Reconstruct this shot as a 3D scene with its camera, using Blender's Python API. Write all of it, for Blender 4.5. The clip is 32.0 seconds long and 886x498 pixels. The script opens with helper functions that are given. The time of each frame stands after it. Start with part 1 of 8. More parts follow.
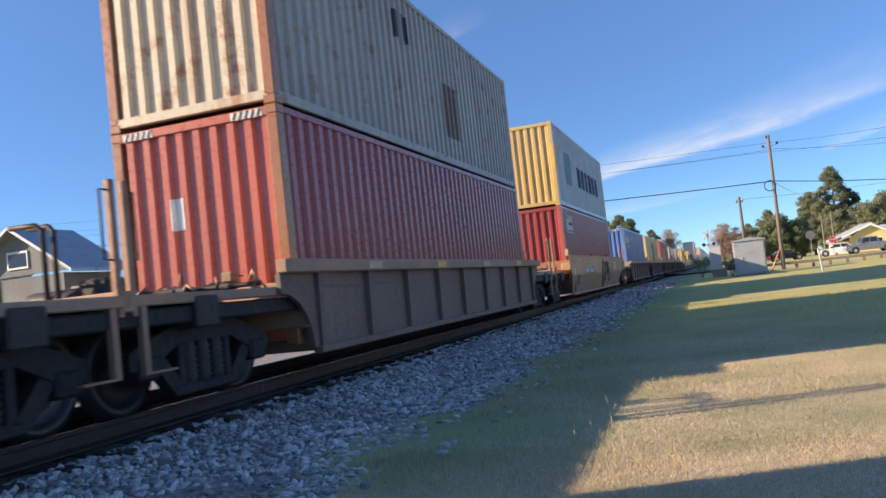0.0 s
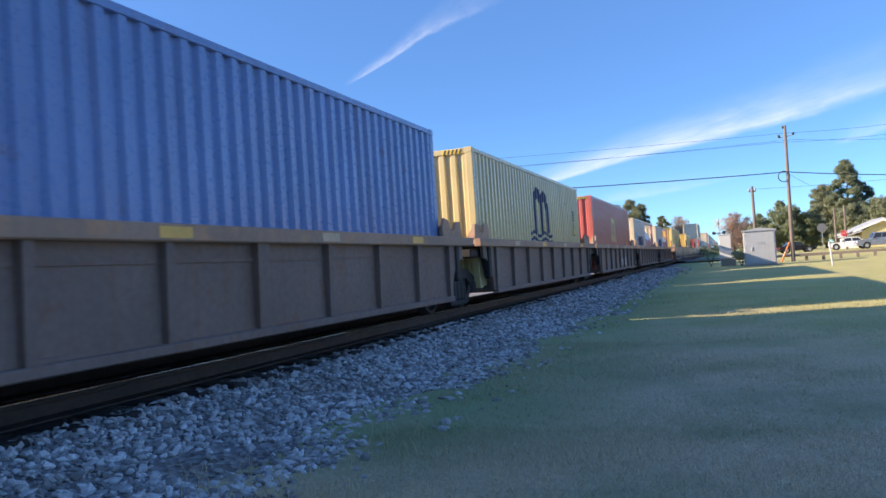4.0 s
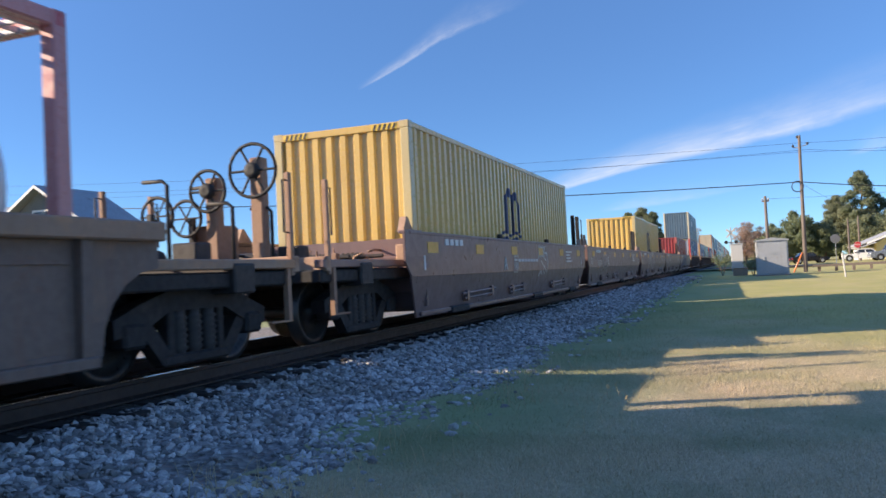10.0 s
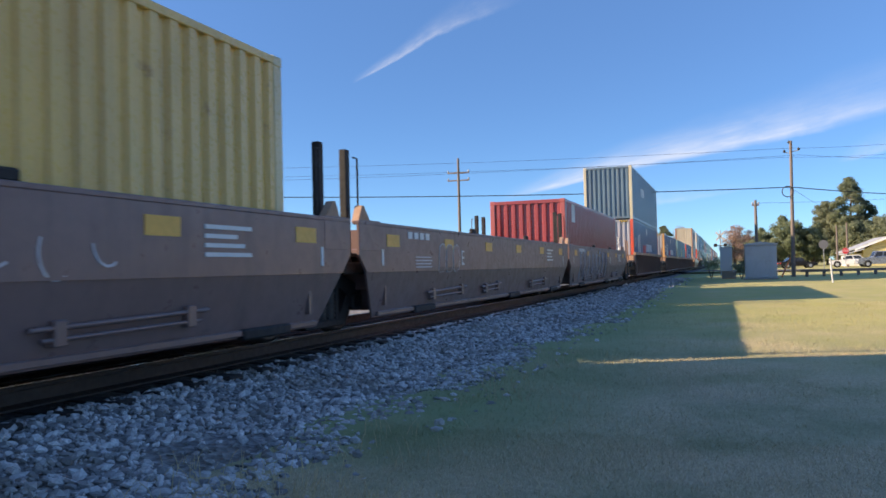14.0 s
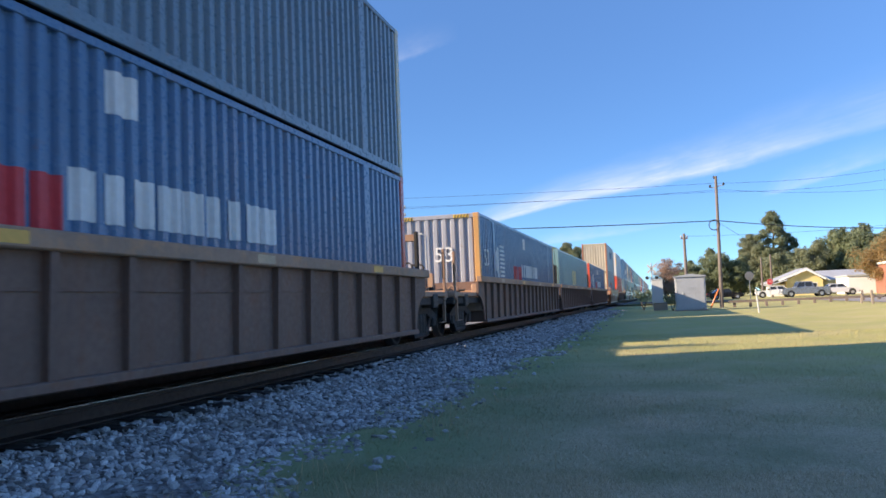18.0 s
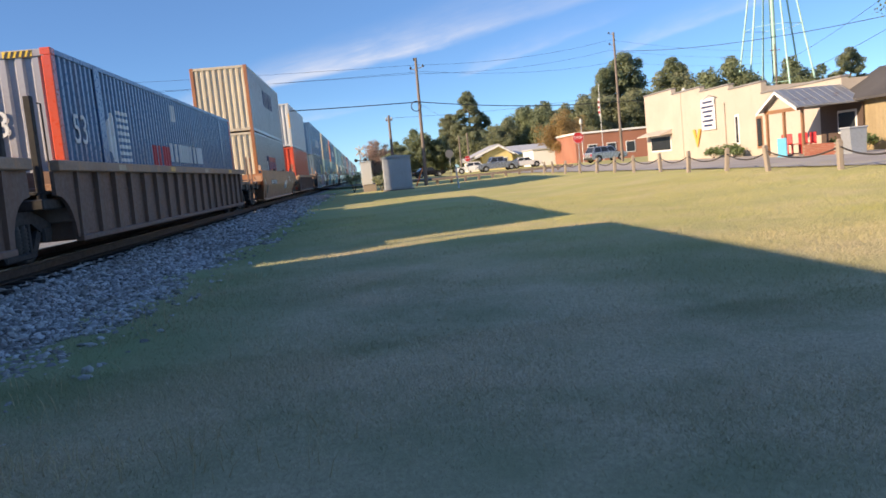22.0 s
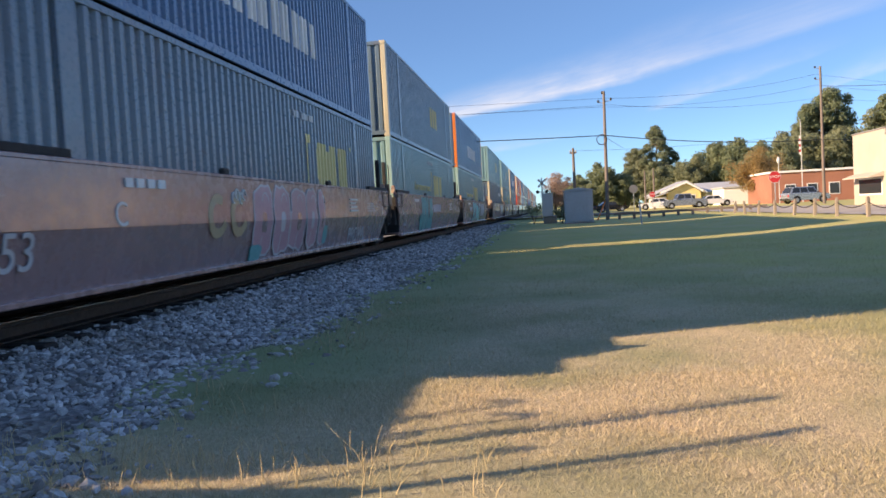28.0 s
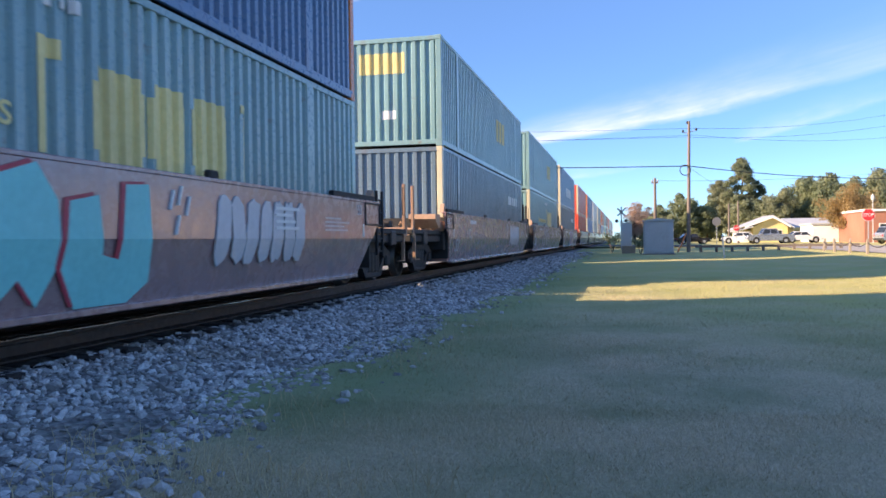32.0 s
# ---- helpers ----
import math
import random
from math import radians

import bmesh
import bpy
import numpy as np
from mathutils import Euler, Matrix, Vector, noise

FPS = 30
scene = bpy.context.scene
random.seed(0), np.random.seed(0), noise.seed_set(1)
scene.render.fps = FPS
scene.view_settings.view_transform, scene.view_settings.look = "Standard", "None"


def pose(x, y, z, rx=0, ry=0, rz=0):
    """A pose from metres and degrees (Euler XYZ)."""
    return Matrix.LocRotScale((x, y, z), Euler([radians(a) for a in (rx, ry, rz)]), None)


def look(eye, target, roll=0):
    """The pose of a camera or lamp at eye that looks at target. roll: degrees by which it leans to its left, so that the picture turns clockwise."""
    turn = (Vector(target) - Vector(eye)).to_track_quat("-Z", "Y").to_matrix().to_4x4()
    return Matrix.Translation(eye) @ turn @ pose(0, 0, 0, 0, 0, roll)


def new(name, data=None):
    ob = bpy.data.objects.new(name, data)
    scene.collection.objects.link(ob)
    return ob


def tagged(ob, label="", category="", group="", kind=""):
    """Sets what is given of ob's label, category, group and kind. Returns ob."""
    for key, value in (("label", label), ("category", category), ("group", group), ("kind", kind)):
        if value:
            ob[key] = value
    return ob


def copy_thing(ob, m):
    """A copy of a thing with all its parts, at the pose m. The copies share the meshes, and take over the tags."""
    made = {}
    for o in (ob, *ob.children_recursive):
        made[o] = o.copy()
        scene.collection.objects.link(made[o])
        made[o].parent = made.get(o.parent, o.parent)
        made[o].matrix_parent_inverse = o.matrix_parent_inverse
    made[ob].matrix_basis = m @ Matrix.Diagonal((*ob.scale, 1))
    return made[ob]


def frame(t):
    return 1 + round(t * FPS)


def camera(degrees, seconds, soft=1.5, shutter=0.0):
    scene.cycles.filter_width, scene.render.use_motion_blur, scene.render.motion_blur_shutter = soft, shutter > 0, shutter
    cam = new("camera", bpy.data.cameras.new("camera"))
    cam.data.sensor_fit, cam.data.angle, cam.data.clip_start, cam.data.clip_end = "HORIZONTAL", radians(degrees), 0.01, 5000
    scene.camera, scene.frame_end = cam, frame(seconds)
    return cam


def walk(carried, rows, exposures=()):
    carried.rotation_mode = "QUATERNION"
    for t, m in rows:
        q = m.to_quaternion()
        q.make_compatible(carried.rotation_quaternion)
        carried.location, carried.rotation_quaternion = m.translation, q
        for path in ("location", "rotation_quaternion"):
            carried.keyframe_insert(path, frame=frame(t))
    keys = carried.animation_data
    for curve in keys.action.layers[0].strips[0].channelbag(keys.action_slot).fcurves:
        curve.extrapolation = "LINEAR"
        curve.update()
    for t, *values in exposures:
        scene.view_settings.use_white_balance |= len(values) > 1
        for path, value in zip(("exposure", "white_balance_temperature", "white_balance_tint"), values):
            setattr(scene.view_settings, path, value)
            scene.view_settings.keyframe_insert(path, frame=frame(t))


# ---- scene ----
cam = camera(57.8, 32.0, soft=1.6, shutter=0.12)
EYE = (0.0, 0.0, 1.55)
# seconds, yaw, pitch, roll: a hand-held phone that turns on one spot
ROWS = [
    (0, 18.91, 3.01, 6.27),
    (0.5, 19.18, 2.99, 5.99),
    (1, 19.01, 2.85, 5.58),
    (1.5, 18.73, 2.64, 5.1),
    (2, 18.64, 2.34, 4.6),
    (2.5, 18.71, 2.03, 4.44),
    (3, 18.95, 1.7, 4.28),
    (3.5, 19.24, 1.5, 4.01),
    (5.5, 20.7, 1.13, 3.13),
    (6, 21.49, 0.49, 2.91),
    (6.5, 21.14, 0.63, 3.84),
    (7, 20.07, 0.83, 3.64),
    (7.5, 19.36, 0.66, 3.34),
    (8, 19.09, 0.61, 3.02),
    (8.5, 19.12, 0.69, 2.79),
    (9, 19.41, 1.06, 2.78),
    (9.5, 19.73, 1.48, 2.85),
    (10, 20.18, 1.81, 2.88),
    (10.5, 20.61, 1.9, 2.68),
    (11, 21.02, 1.89, 2.44),
    (11.5, 21.2, 1.95, 2.28),
    (12, 20.96, 2.04, 2.07),
    (12.5, 20.45, 2.02, 1.82),
    (13, 19.95, 1.8, 1.59),
    (13.5, 19.78, 1.48, 1.5),
    (15.5, 17.16, 1.92, 1.7),
    (16, 16.36, 2.45, 1.89),
    (16.5, 15.77, 2.9, 1.88),
    (17, 15.21, 3.44, 1.9),
    (17.5, 15, 3.78, 2.11),
    (18, 14.98, 3.86, 2.24),
    (18.5, 14.72, 3.68, 1.99),
    (19, 13.7, 3.27, 1.79),
    (19.5, 11.69, 2.78, 1.59),
    (20, 4.21, 1.88, 1.34),
    (20.5, -12.39, -0.87, 0.08),
    (21, -16.17, -2.32, 0.71),
    (21.5, -11.54, -4.92, 2.9),
    (22, -5.41, -5.69, 5.56),
    (22.5, 0.68, -3.8, 5.46),
    (23, 5, -2.66, 2.81),
    (23.5, 5.87, -2.76, 2.18),
    (24, 5.89, -3.32, 3.43),
    (24.5, 5.95, -3.48, 4.81),
    (25, 6.25, -3.47, 5.76),
    (25.5, 6.66, -3.31, 6.19),
    (27.5, 7.82, -3.02, 3.14),
    (28, 7.44, -2.49, 3.14),
    (28.5, 7.59, -2.25, 2.05),
    (29, 8.78, -2.03, 0.96),
    (29.5, 10.12, -1.9, 0.28),
    (30, 11.33, -1.76, -0.21),
    (30.5, 12.1, -1.62, -0.44),
    (31, 12.49, -1.37, -0.31),
    (31.5, 12.77, -0.98, 0.19),
    (32, 12.88, -0.62, 0.76),
]
walk(cam, [(t, pose(*EYE, 90 + pitch, roll, yaw)) for t, yaw, pitch, roll in ROWS],
     [(0, 1.06, 6500, 15), (1, 1.45, 6450, 15), (2, 1.24, 6600, 15), (2.6, 1.42, 6200, 15), (3, 1.3, 6100, 15), (6, 1.42, 6200, 15), (7, 1.44, 6250, 15),
      (8, 1.38, 6250, 15), (9, 1.16, 6250, 15), (10, 1.04, 6200, 14), (11, 1.26, 6350, 14), (12, 1.06, 6400, 15), (13, 1.04, 6500, 15), (16, 1.22, 6300, 14),
      (17, 0.97, 6400, 15), (18, 1.22, 6250, 14), (19, 0.97, 6200, 14), (20, 1.08, 6500, 14), (21, 0.84, 7000, 15), (22, 1.02, 6700, 15), (23, 1.17, 6500, 16),
      (24, 1.2, 6700, 17), (25, 1.17, 6950, 18), (28, 1.16, 7200, 18), (29, 1.47, 6650, 19), (30, 1.5, 6650, 20), (31, 1.6, 6700, 22), (32, 1.56, 6650, 20)])

# ---- sky and sun ----
SUN_AWAY = Vector((10.0, 4.2, -4.1)).normalized()   # the way the light travels
world = bpy.data.worlds.new("sky")
scene.world = world
world.use_nodes = True
wn = world.node_tree.nodes
sky = wn.new("ShaderNodeTexSky")
sky.sky_type = "NISHITA"
sky.sun_disc = False
sky.sun_elevation = math.asin(-SUN_AWAY.z)
sky.sun_rotation = math.atan2(-SUN_AWAY.x, -SUN_AWAY.y)
sky.air_density, sky.dust_density, sky.ozone_density = 0.55, 0.05, 3.0
# tint by height: low sky dimmed and bluer, overhead sky brightened to fill shade
sky_tint = wn.new("ShaderNodeMix")
sky_tint.data_type, sky_tint.blend_type = "RGBA", "MULTIPLY"
sky_tint.inputs[0].default_value = 1.0
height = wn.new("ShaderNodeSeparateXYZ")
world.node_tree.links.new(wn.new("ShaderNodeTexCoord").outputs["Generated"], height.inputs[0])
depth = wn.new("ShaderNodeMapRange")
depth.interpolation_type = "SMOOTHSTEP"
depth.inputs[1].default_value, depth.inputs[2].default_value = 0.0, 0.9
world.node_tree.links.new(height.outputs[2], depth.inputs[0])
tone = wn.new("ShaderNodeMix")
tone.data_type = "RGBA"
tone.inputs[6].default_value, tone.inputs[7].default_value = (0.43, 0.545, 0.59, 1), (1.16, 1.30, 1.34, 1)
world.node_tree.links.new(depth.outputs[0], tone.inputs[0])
world.node_tree.links.new(sky.outputs[0], sky_tint.inputs[6])
world.node_tree.links.new(tone.outputs[2], sky_tint.inputs[7])
world.node_tree.links.new(sky_tint.outputs[2], wn["Background"].inputs[0])
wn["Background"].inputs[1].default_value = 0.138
sun = new("sun", bpy.data.lights.new("sun", "SUN"))
sun.data.energy, sun.data.angle, sun.data.color = 4.6, radians(0.53), (1.0, 0.80, 0.55)
sun.matrix_world = look((0, 0, 40), Vector((0, 0, 40)) + SUN_AWAY)

# ---- materials ----
MATS = {}


def nodes_of(name):
    m = bpy.data.materials.new(name)
    m.use_nodes = True
    nt = m.node_tree
    return m, nt, nt.nodes["Principled BSDF"]


def link(nt, a, b):
    nt.links.new(a, b)


def noise_tex(nt, coord, scale, detail=4.0, rough=0.55, stretch=(1, 1, 1)):
    mp = nt.nodes.new("ShaderNodeMapping")
    mp.inputs["Scale"].default_value = stretch
    link(nt, coord, mp.inputs[0])
    n = nt.nodes.new("ShaderNodeTexNoise")
    n.inputs["Scale"].default_value = scale
    n.inputs["Detail"].default_value = detail
    n.inputs["Roughness"].default_value = rough
    link(nt, mp.outputs[0], n.inputs["Vector"])
    return n.outputs["Fac"]


def ramp(nt, fac, lo, hi, a=0.0, b=1.0):
    r = nt.nodes.new("ShaderNodeMapRange")
    r.inputs[1].default_value, r.inputs[2].default_value = lo, hi
    r.inputs[3].default_value, r.inputs[4].default_value = a, b
    link(nt, fac, r.inputs[0])
    return r.outputs[0]


def mix(nt, fac, a, b):
    m = nt.nodes.new("ShaderNodeMix")
    m.data_type = "RGBA"
    if isinstance(fac, float):
        m.inputs[0].default_value = fac
    else:
        link(nt, fac, m.inputs[0])
    for slot, v in ((6, a), (7, b)):
        if isinstance(v, (tuple, list)):
            m.inputs[slot].default_value = (*v[:3], 1)
        else:
            link(nt, v, m.inputs[slot])
    return m.outputs[2]


def coords(nt, kind="Object"):
    return nt.nodes.new("ShaderNodeTexCoord").outputs[kind]


def bump(nt, bsdf, height, strength, dist=0.01):
    b = nt.nodes.new("ShaderNodeBump")
    b.inputs["Strength"].default_value, b.inputs["Distance"].default_value = strength, dist
    link(nt, height, b.inputs["Height"])
    link(nt, b.outputs[0], bsdf.inputs["Normal"])


def scaled(c, k):
    return tuple(min(1.0, v * k) for v in c)


def paint(name, col, rough=0.5, metal=0.0, var=0.18, big=0.6, fine=14.0, dirt=None, dirt_at=(0.56, 0.72), streak=0.0,
          bumpy=0.15, vary=0.0, space="Object", coat=0.0):
    """A worn, slightly uneven coat: broad fading, fine grain, and patches or upright streaks of dirt or rust."""
    if name in MATS:
        return MATS[name]
    m, nt, b = nodes_of(name)
    co = coords(nt, space)
    broad = noise_tex(nt, co, big, 3)
    grain = noise_tex(nt, co, fine, 5, 0.65)
    c = mix(nt, ramp(nt, broad, 0.3, 0.7), scaled(col, 1 - var), scaled(col, 1 + var))
    c = mix(nt, ramp(nt, grain, 0.35, 0.75, 0, 0.35), c, scaled(col, 0.62))
    if vary:
        info = nt.nodes.new("ShaderNodeObjectInfo").outputs["Random"]
        c = mix(nt, ramp(nt, info, 0, 1, 0, vary), c, scaled(col, 0.45))
    if dirt:
        d = noise_tex(nt, co, 2.3, 8, 0.7)
        c = mix(nt, ramp(nt, d, dirt_at[0], dirt_at[1], 0, 0.85), c, dirt)
    if streak:
        s = noise_tex(nt, co, 3.2, 5, 0.6, (1.0, 1.0, 0.07))
        c = mix(nt, ramp(nt, s, 0.52, 0.75, 0, streak), c, dirt or scaled(col, 0.35))
    link(nt, c, b.inputs["Base Color"])
    link(nt, ramp(nt, grain, 0.3, 0.7, max(0.05, rough - 0.12), min(1, rough + 0.15)), b.inputs["Roughness"])
    b.inputs["Metallic"].default_value = metal
    if coat:
        # a clear glossy top coat that mirrors the horizon at a flat angle
        b.inputs["Coat Weight"].default_value = coat
        b.inputs["Coat IOR"].default_value = 1.7
        b.inputs["Coat Roughness"].default_value = 0.18
    bump(nt, b, grain, bumpy, 0.004)
    MATS[name] = m
    return m


RUST = (0.20, 0.085, 0.04)
SOOT = (0.035, 0.03, 0.028)
steel_dark = paint("bogie steel", (0.021, 0.019, 0.019), 0.7, 0.1, dirt=(0.05, 0.036, 0.03))
wheel_steel = paint("worn wheel steel", (0.06, 0.055, 0.052), 0.36, 0.6, var=0.2, dirt=(0.035, 0.028, 0.025))
rail_steel = paint("rusty rail steel", (0.045, 0.032, 0.027), 0.6, 0.3)
rail_shine = paint("polished rail head", (0.5, 0.5, 0.5), 0.2, 1.0, var=0.1)
tie_wood = paint("creosoted tie wood", (0.026, 0.021, 0.019), 0.9, var=0.3, fine=30, vary=0.5)
car_grey = paint("weathered brown-grey wagon paint", (0.19, 0.135, 0.11), 0.6, 0.1, dirt=RUST, streak=0.5)
car_chord = paint("rusty tan wagon sill", (0.34, 0.22, 0.15), 0.6, 0.1, dirt=(0.46, 0.25, 0.13), dirt_at=(0.5, 0.62))
car_rib = paint("red-brown ribbed wagon paint", (0.175, 0.108, 0.082), 0.6, 0.1, dirt=RUST, streak=0.5)
car_brown = paint("red-brown wagon paint", (0.20, 0.13, 0.12), 0.36, 0.0, var=0.1, fine=5, dirt=SOOT, dirt_at=(0.62, 0.85), streak=0.25, bumpy=0.02, coat=0.06)
car_yellow = paint("faded ochre wagon paint", (0.37, 0.185, 0.095), 0.36, 0.0, dirt=RUST, streak=0.45, bumpy=0.03, fine=6, coat=0.3)
car_maroon = paint("maroon wagon paint", (0.30, 0.188, 0.188), 0.25, 0.0, var=0.1, fine=5, dirt=SOOT, dirt_at=(0.62, 0.85), streak=0.25, bumpy=0.02, coat=0.48)
brake_grey = paint("greasy brake gear", (0.04, 0.035, 0.033), 0.6, 0.2, dirt=(0.08, 0.05, 0.035))
rail_tan = paint("rusty handrail", (0.33, 0.20, 0.13), 0.6, 0.2, dirt=RUST)
white_mark = paint("white stencil paint", (0.72, 0.72, 0.70), 0.6, var=0.1)
pale_tape = paint("grimy pale reflector", (0.52, 0.38, 0.24), 0.45, var=0.15)
yellow_tape = paint("yellow reflector", (0.75, 0.42, 0.08), 0.4, var=0.08)
bracket_tan = paint("sandy bracket steel", (0.42, 0.27, 0.18), 0.7, 0.1, dirt=RUST)
dark_panel = paint("grey-green stencil panel", (0.14, 0.15, 0.14), 0.6)
mauve_dark = paint("dark plum spray paint", (0.11, 0.06, 0.075), 0.55)
teal_fresh = paint("fresh turquoise spray paint", (0.16, 0.58, 0.58), 0.5, var=0.1)
crimson_mark = paint("crimson spray paint", (0.40, 0.04, 0.07), 0.5)
black_mark = paint("black stencil paint", (0.03, 0.03, 0.035), 0.6)
navy_mark = paint("navy logo paint", (0.03, 0.045, 0.11), 0.6)
sky_mark = paint("pale blue logo panel", (0.13, 0.42, 0.60), 0.5)
red_mark = paint("red logo paint", (0.55, 0.04, 0.05), 0.5)
gold_mark = paint("pale yellow logo paint", (0.72, 0.60, 0.26), 0.5)
pink_mark = paint("red-pink logo panel", (0.62, 0.18, 0.13), 0.5)
teal_mark = paint("turquoise spray paint", (0.08, 0.33, 0.34), 0.5)
silver_mark = paint("silver spray paint", (0.50, 0.50, 0.52), 0.45)
violet_mark = paint("violet spray paint", (0.27, 0.15, 0.23), 0.5)
pink_spray = paint("faded pink spray paint", (0.42, 0.24, 0.28), 0.35, var=0.2)
dark_ochre = paint("grimy ochre touch-up paint", (0.21, 0.115, 0.075), 0.45, var=0.15)
ochre_ghost = paint("faded ochre lettering", (0.42, 0.33, 0.20), 0.5, var=0.2)
pale_blue_spray = paint("pale blue spray paint", (0.27, 0.34, 0.44), 0.45, var=0.2)
faint_spray = paint("thin worn silver spray paint", (0.34, 0.32, 0.33), 0.45, var=0.25, dirt=(0.18, 0.12, 0.11), dirt_at=(0.45, 0.6))
smoke_spray = paint("smoky black spray paint", (0.055, 0.05, 0.05), 0.5, var=0.25)
blackhole = paint("black rubber", (0.02, 0.02, 0.02), 0.7)
orange_tape = paint("orange marking", (0.7, 0.2, 0.04), 0.5)


# ---- mesh helpers ----
class Mb:
    """Collects faces for one mesh."""

    def __init__(self):
        self.v, self.f, self.s = [], [], []

    def add(self, verts, faces, smooth=False):
        n = len(self.v)
        self.v += [tuple(p) for p in verts]
        self.f += [tuple(n + i for i in f) for f in faces]
        self.s += [smooth] * len(faces)
        return self

    def box(self, x0, y0, z0, x1, y1, z1, c=0.0):
        """A box; c: the chamfer of its edges."""
        if c <= 0:
            v = [(x, y, z) for z in (z0, z1) for y in (y0, y1) for x in (x0, x1)]
            return self.add(v, [(0, 2, 3, 1), (4, 5, 7, 6), (0, 1, 5, 4), (2, 6, 7, 3), (0, 4, 6, 2), (1, 3, 7, 5)])
        c = min(c, abs(x1 - x0) * 0.45, abs(y1 - y0) * 0.45, abs(z1 - z0) * 0.45)
        lo, hi = (x0, y0, z0), (x1, y1, z1)
        v, at = [], {}
        for i in range(8):
            b = [(i >> k) & 1 for k in range(3)]
            for a in range(3):
                p = [(hi[k] - (c if k != a else 0)) if b[k] else (lo[k] + (c if k != a else 0)) for k in range(3)]
                at[i, a] = len(v)
                v.append(p)
        f = []
        for a in range(3):
            o = [k for k in range(3) if k != a]
            for s in (0, 1):
                q = [s << a | (p << o[0]) | (r << o[1]) for p, r in ((0, 0), (1, 0), (1, 1), (0, 1))]
                f.append([at[i, a] for i in q])
            for p in (0, 1):
                for r in (0, 1):
                    i0 = (p << o[0]) | (r << o[1])
                    i1 = i0 | (1 << a)
                    f.append([at[i0, o[0]], at[i1, o[0]], at[i1, o[1]], at[i0, o[1]]])
        for i in range(8):
            f.append([at[i, 0], at[i, 1], at[i, 2]])
        return self.add(v, f)

    def prism(self, poly, axis, a, b):
        """A polygon given in the two other axes, in their order, drawn out along axis from a to b."""
        o = [k for k in range(3) if k != axis]
        n, v = len(poly), []
        for w in (a, b):
            for p in poly:
                q = [0, 0, 0]
                q[axis], q[o[0]], q[o[1]] = w, p[0], p[1]
                v.append(q)
        f = [tuple(range(n))[::-1], tuple(range(n, 2 * n))] + [(i, (i + 1) % n, n + (i + 1) % n, n + i) for i in range(n)]
        return self.add(v, f)

    def tube(self, p0, p1, r0, r1=None, n=8, caps=True):
        r1 = r0 if r1 is None else r1
        p0, p1 = Vector(p0), Vector(p1)
        d = (p1 - p0).normalized()
        a = d.orthogonal().normalized()
        b = d.cross(a)
        ring = lambda p, r: [p + (a * math.cos(k * 2 * math.pi / n) + b * math.sin(k * 2 * math.pi / n)) * r for k in range(n)]
        q0, q1 = ring(p0, r0), ring(p1, r1)
        self.add(q0 + q1, [(i, (i + 1) % n, n + (i + 1) % n, n + i) for i in range(n)], True)
        if caps:
            self.add(q0, [tuple(range(n))[::-1]])
            self.add(q1, [tuple(range(n))])
        return self

    def path(self, pts, r, n=6):
        """One bent round bar through the points."""
        pts = [Vector(p) for p in pts]
        v, m = [], len(pts)
        up = Vector((0.31, 0.17, 0.93))
        for i, p in enumerate(pts):
            d = (pts[min(i + 1, m - 1)] - pts[max(i - 1, 0)]).normalized()
            a = d.cross(up).normalized()
            b = d.cross(a)
            v += [p + (a * math.cos(k * 2 * math.pi / n) + b * math.sin(k * 2 * math.pi / n)) * r for k in range(n)]
        f = [(i * n + k, i * n + (k + 1) % n, (i + 1) * n + (k + 1) % n, (i + 1) * n + k) for i in range(m - 1) for k in range(n)]
        f += [tuple(range(n))[::-1], tuple(range((m - 1) * n, m * n))]
        return self.add(v, f, True)

    def lathe(self, prof, n=20, axis=0, at=(0, 0, 0), smooth=True):
        """prof: pairs of (along the axis, radius)."""
        o = [k for k in range(3) if k != axis]
        v = []
        for w, r in prof:
            for k in range(n):
                q = list(at)
                q[axis] += w
                q[o[0]] += r * math.cos(k * 2 * math.pi / n)
                q[o[1]] += r * math.sin(k * 2 * math.pi / n)
                v.append(q)
        f = [(j * n + i, j * n + (i + 1) % n, (j + 1) * n + (i + 1) % n, (j + 1) * n + i) for j in range(len(prof) - 1) for i in range(n)]
        self.add(v, f, smooth)
        self.add(v[:n], [tuple(range(n))[::-1]])
        return self.add(v[-n:], [tuple(range(n))])

    def mesh(self, name, material, fix=True):
        me = bpy.data.meshes.new(name)
        me.from_pydata(self.v, [], self.f)
        me.polygons.foreach_set("use_smooth", self.s)
        if fix:
            bm = bmesh.new()
            bm.from_mesh(me)
            bmesh.ops.recalc_face_normals(bm, faces=bm.faces)
            bm.to_mesh(me)
            bm.free()
        me.materials.append(material)
        return me


CACHE = {}


def shared(key, make, material):
    """One mesh for all alike pieces."""
    key = (key, material.name)
    if key not in CACHE:
        mb = Mb()
        make(mb)
        CACHE[key] = mb.mesh(key[0] if isinstance(key[0], str) else str(key[0][0]), material)
    return CACHE[key]


def part(name, mb, material, parent, label="", at=None):
    """One mesh object under a thing or a part; mb: an Mb or a ready mesh."""
    me = mb.mesh(name, material) if isinstance(mb, Mb) else mb
    ob = new(name, me)
    ob.parent = parent
    if at is not None:
        ob.location = at
    if label:
        ob["label"] = label
    return ob


def thing(name, label, category, at=(0, 0, 0), turn=0.0, group="", kind=""):
    ob = new(name)
    ob.empty_display_size = 0.3
    ob.matrix_basis = pose(*at, 0, 0, turn)
    return tagged(ob, label, category, group, kind)


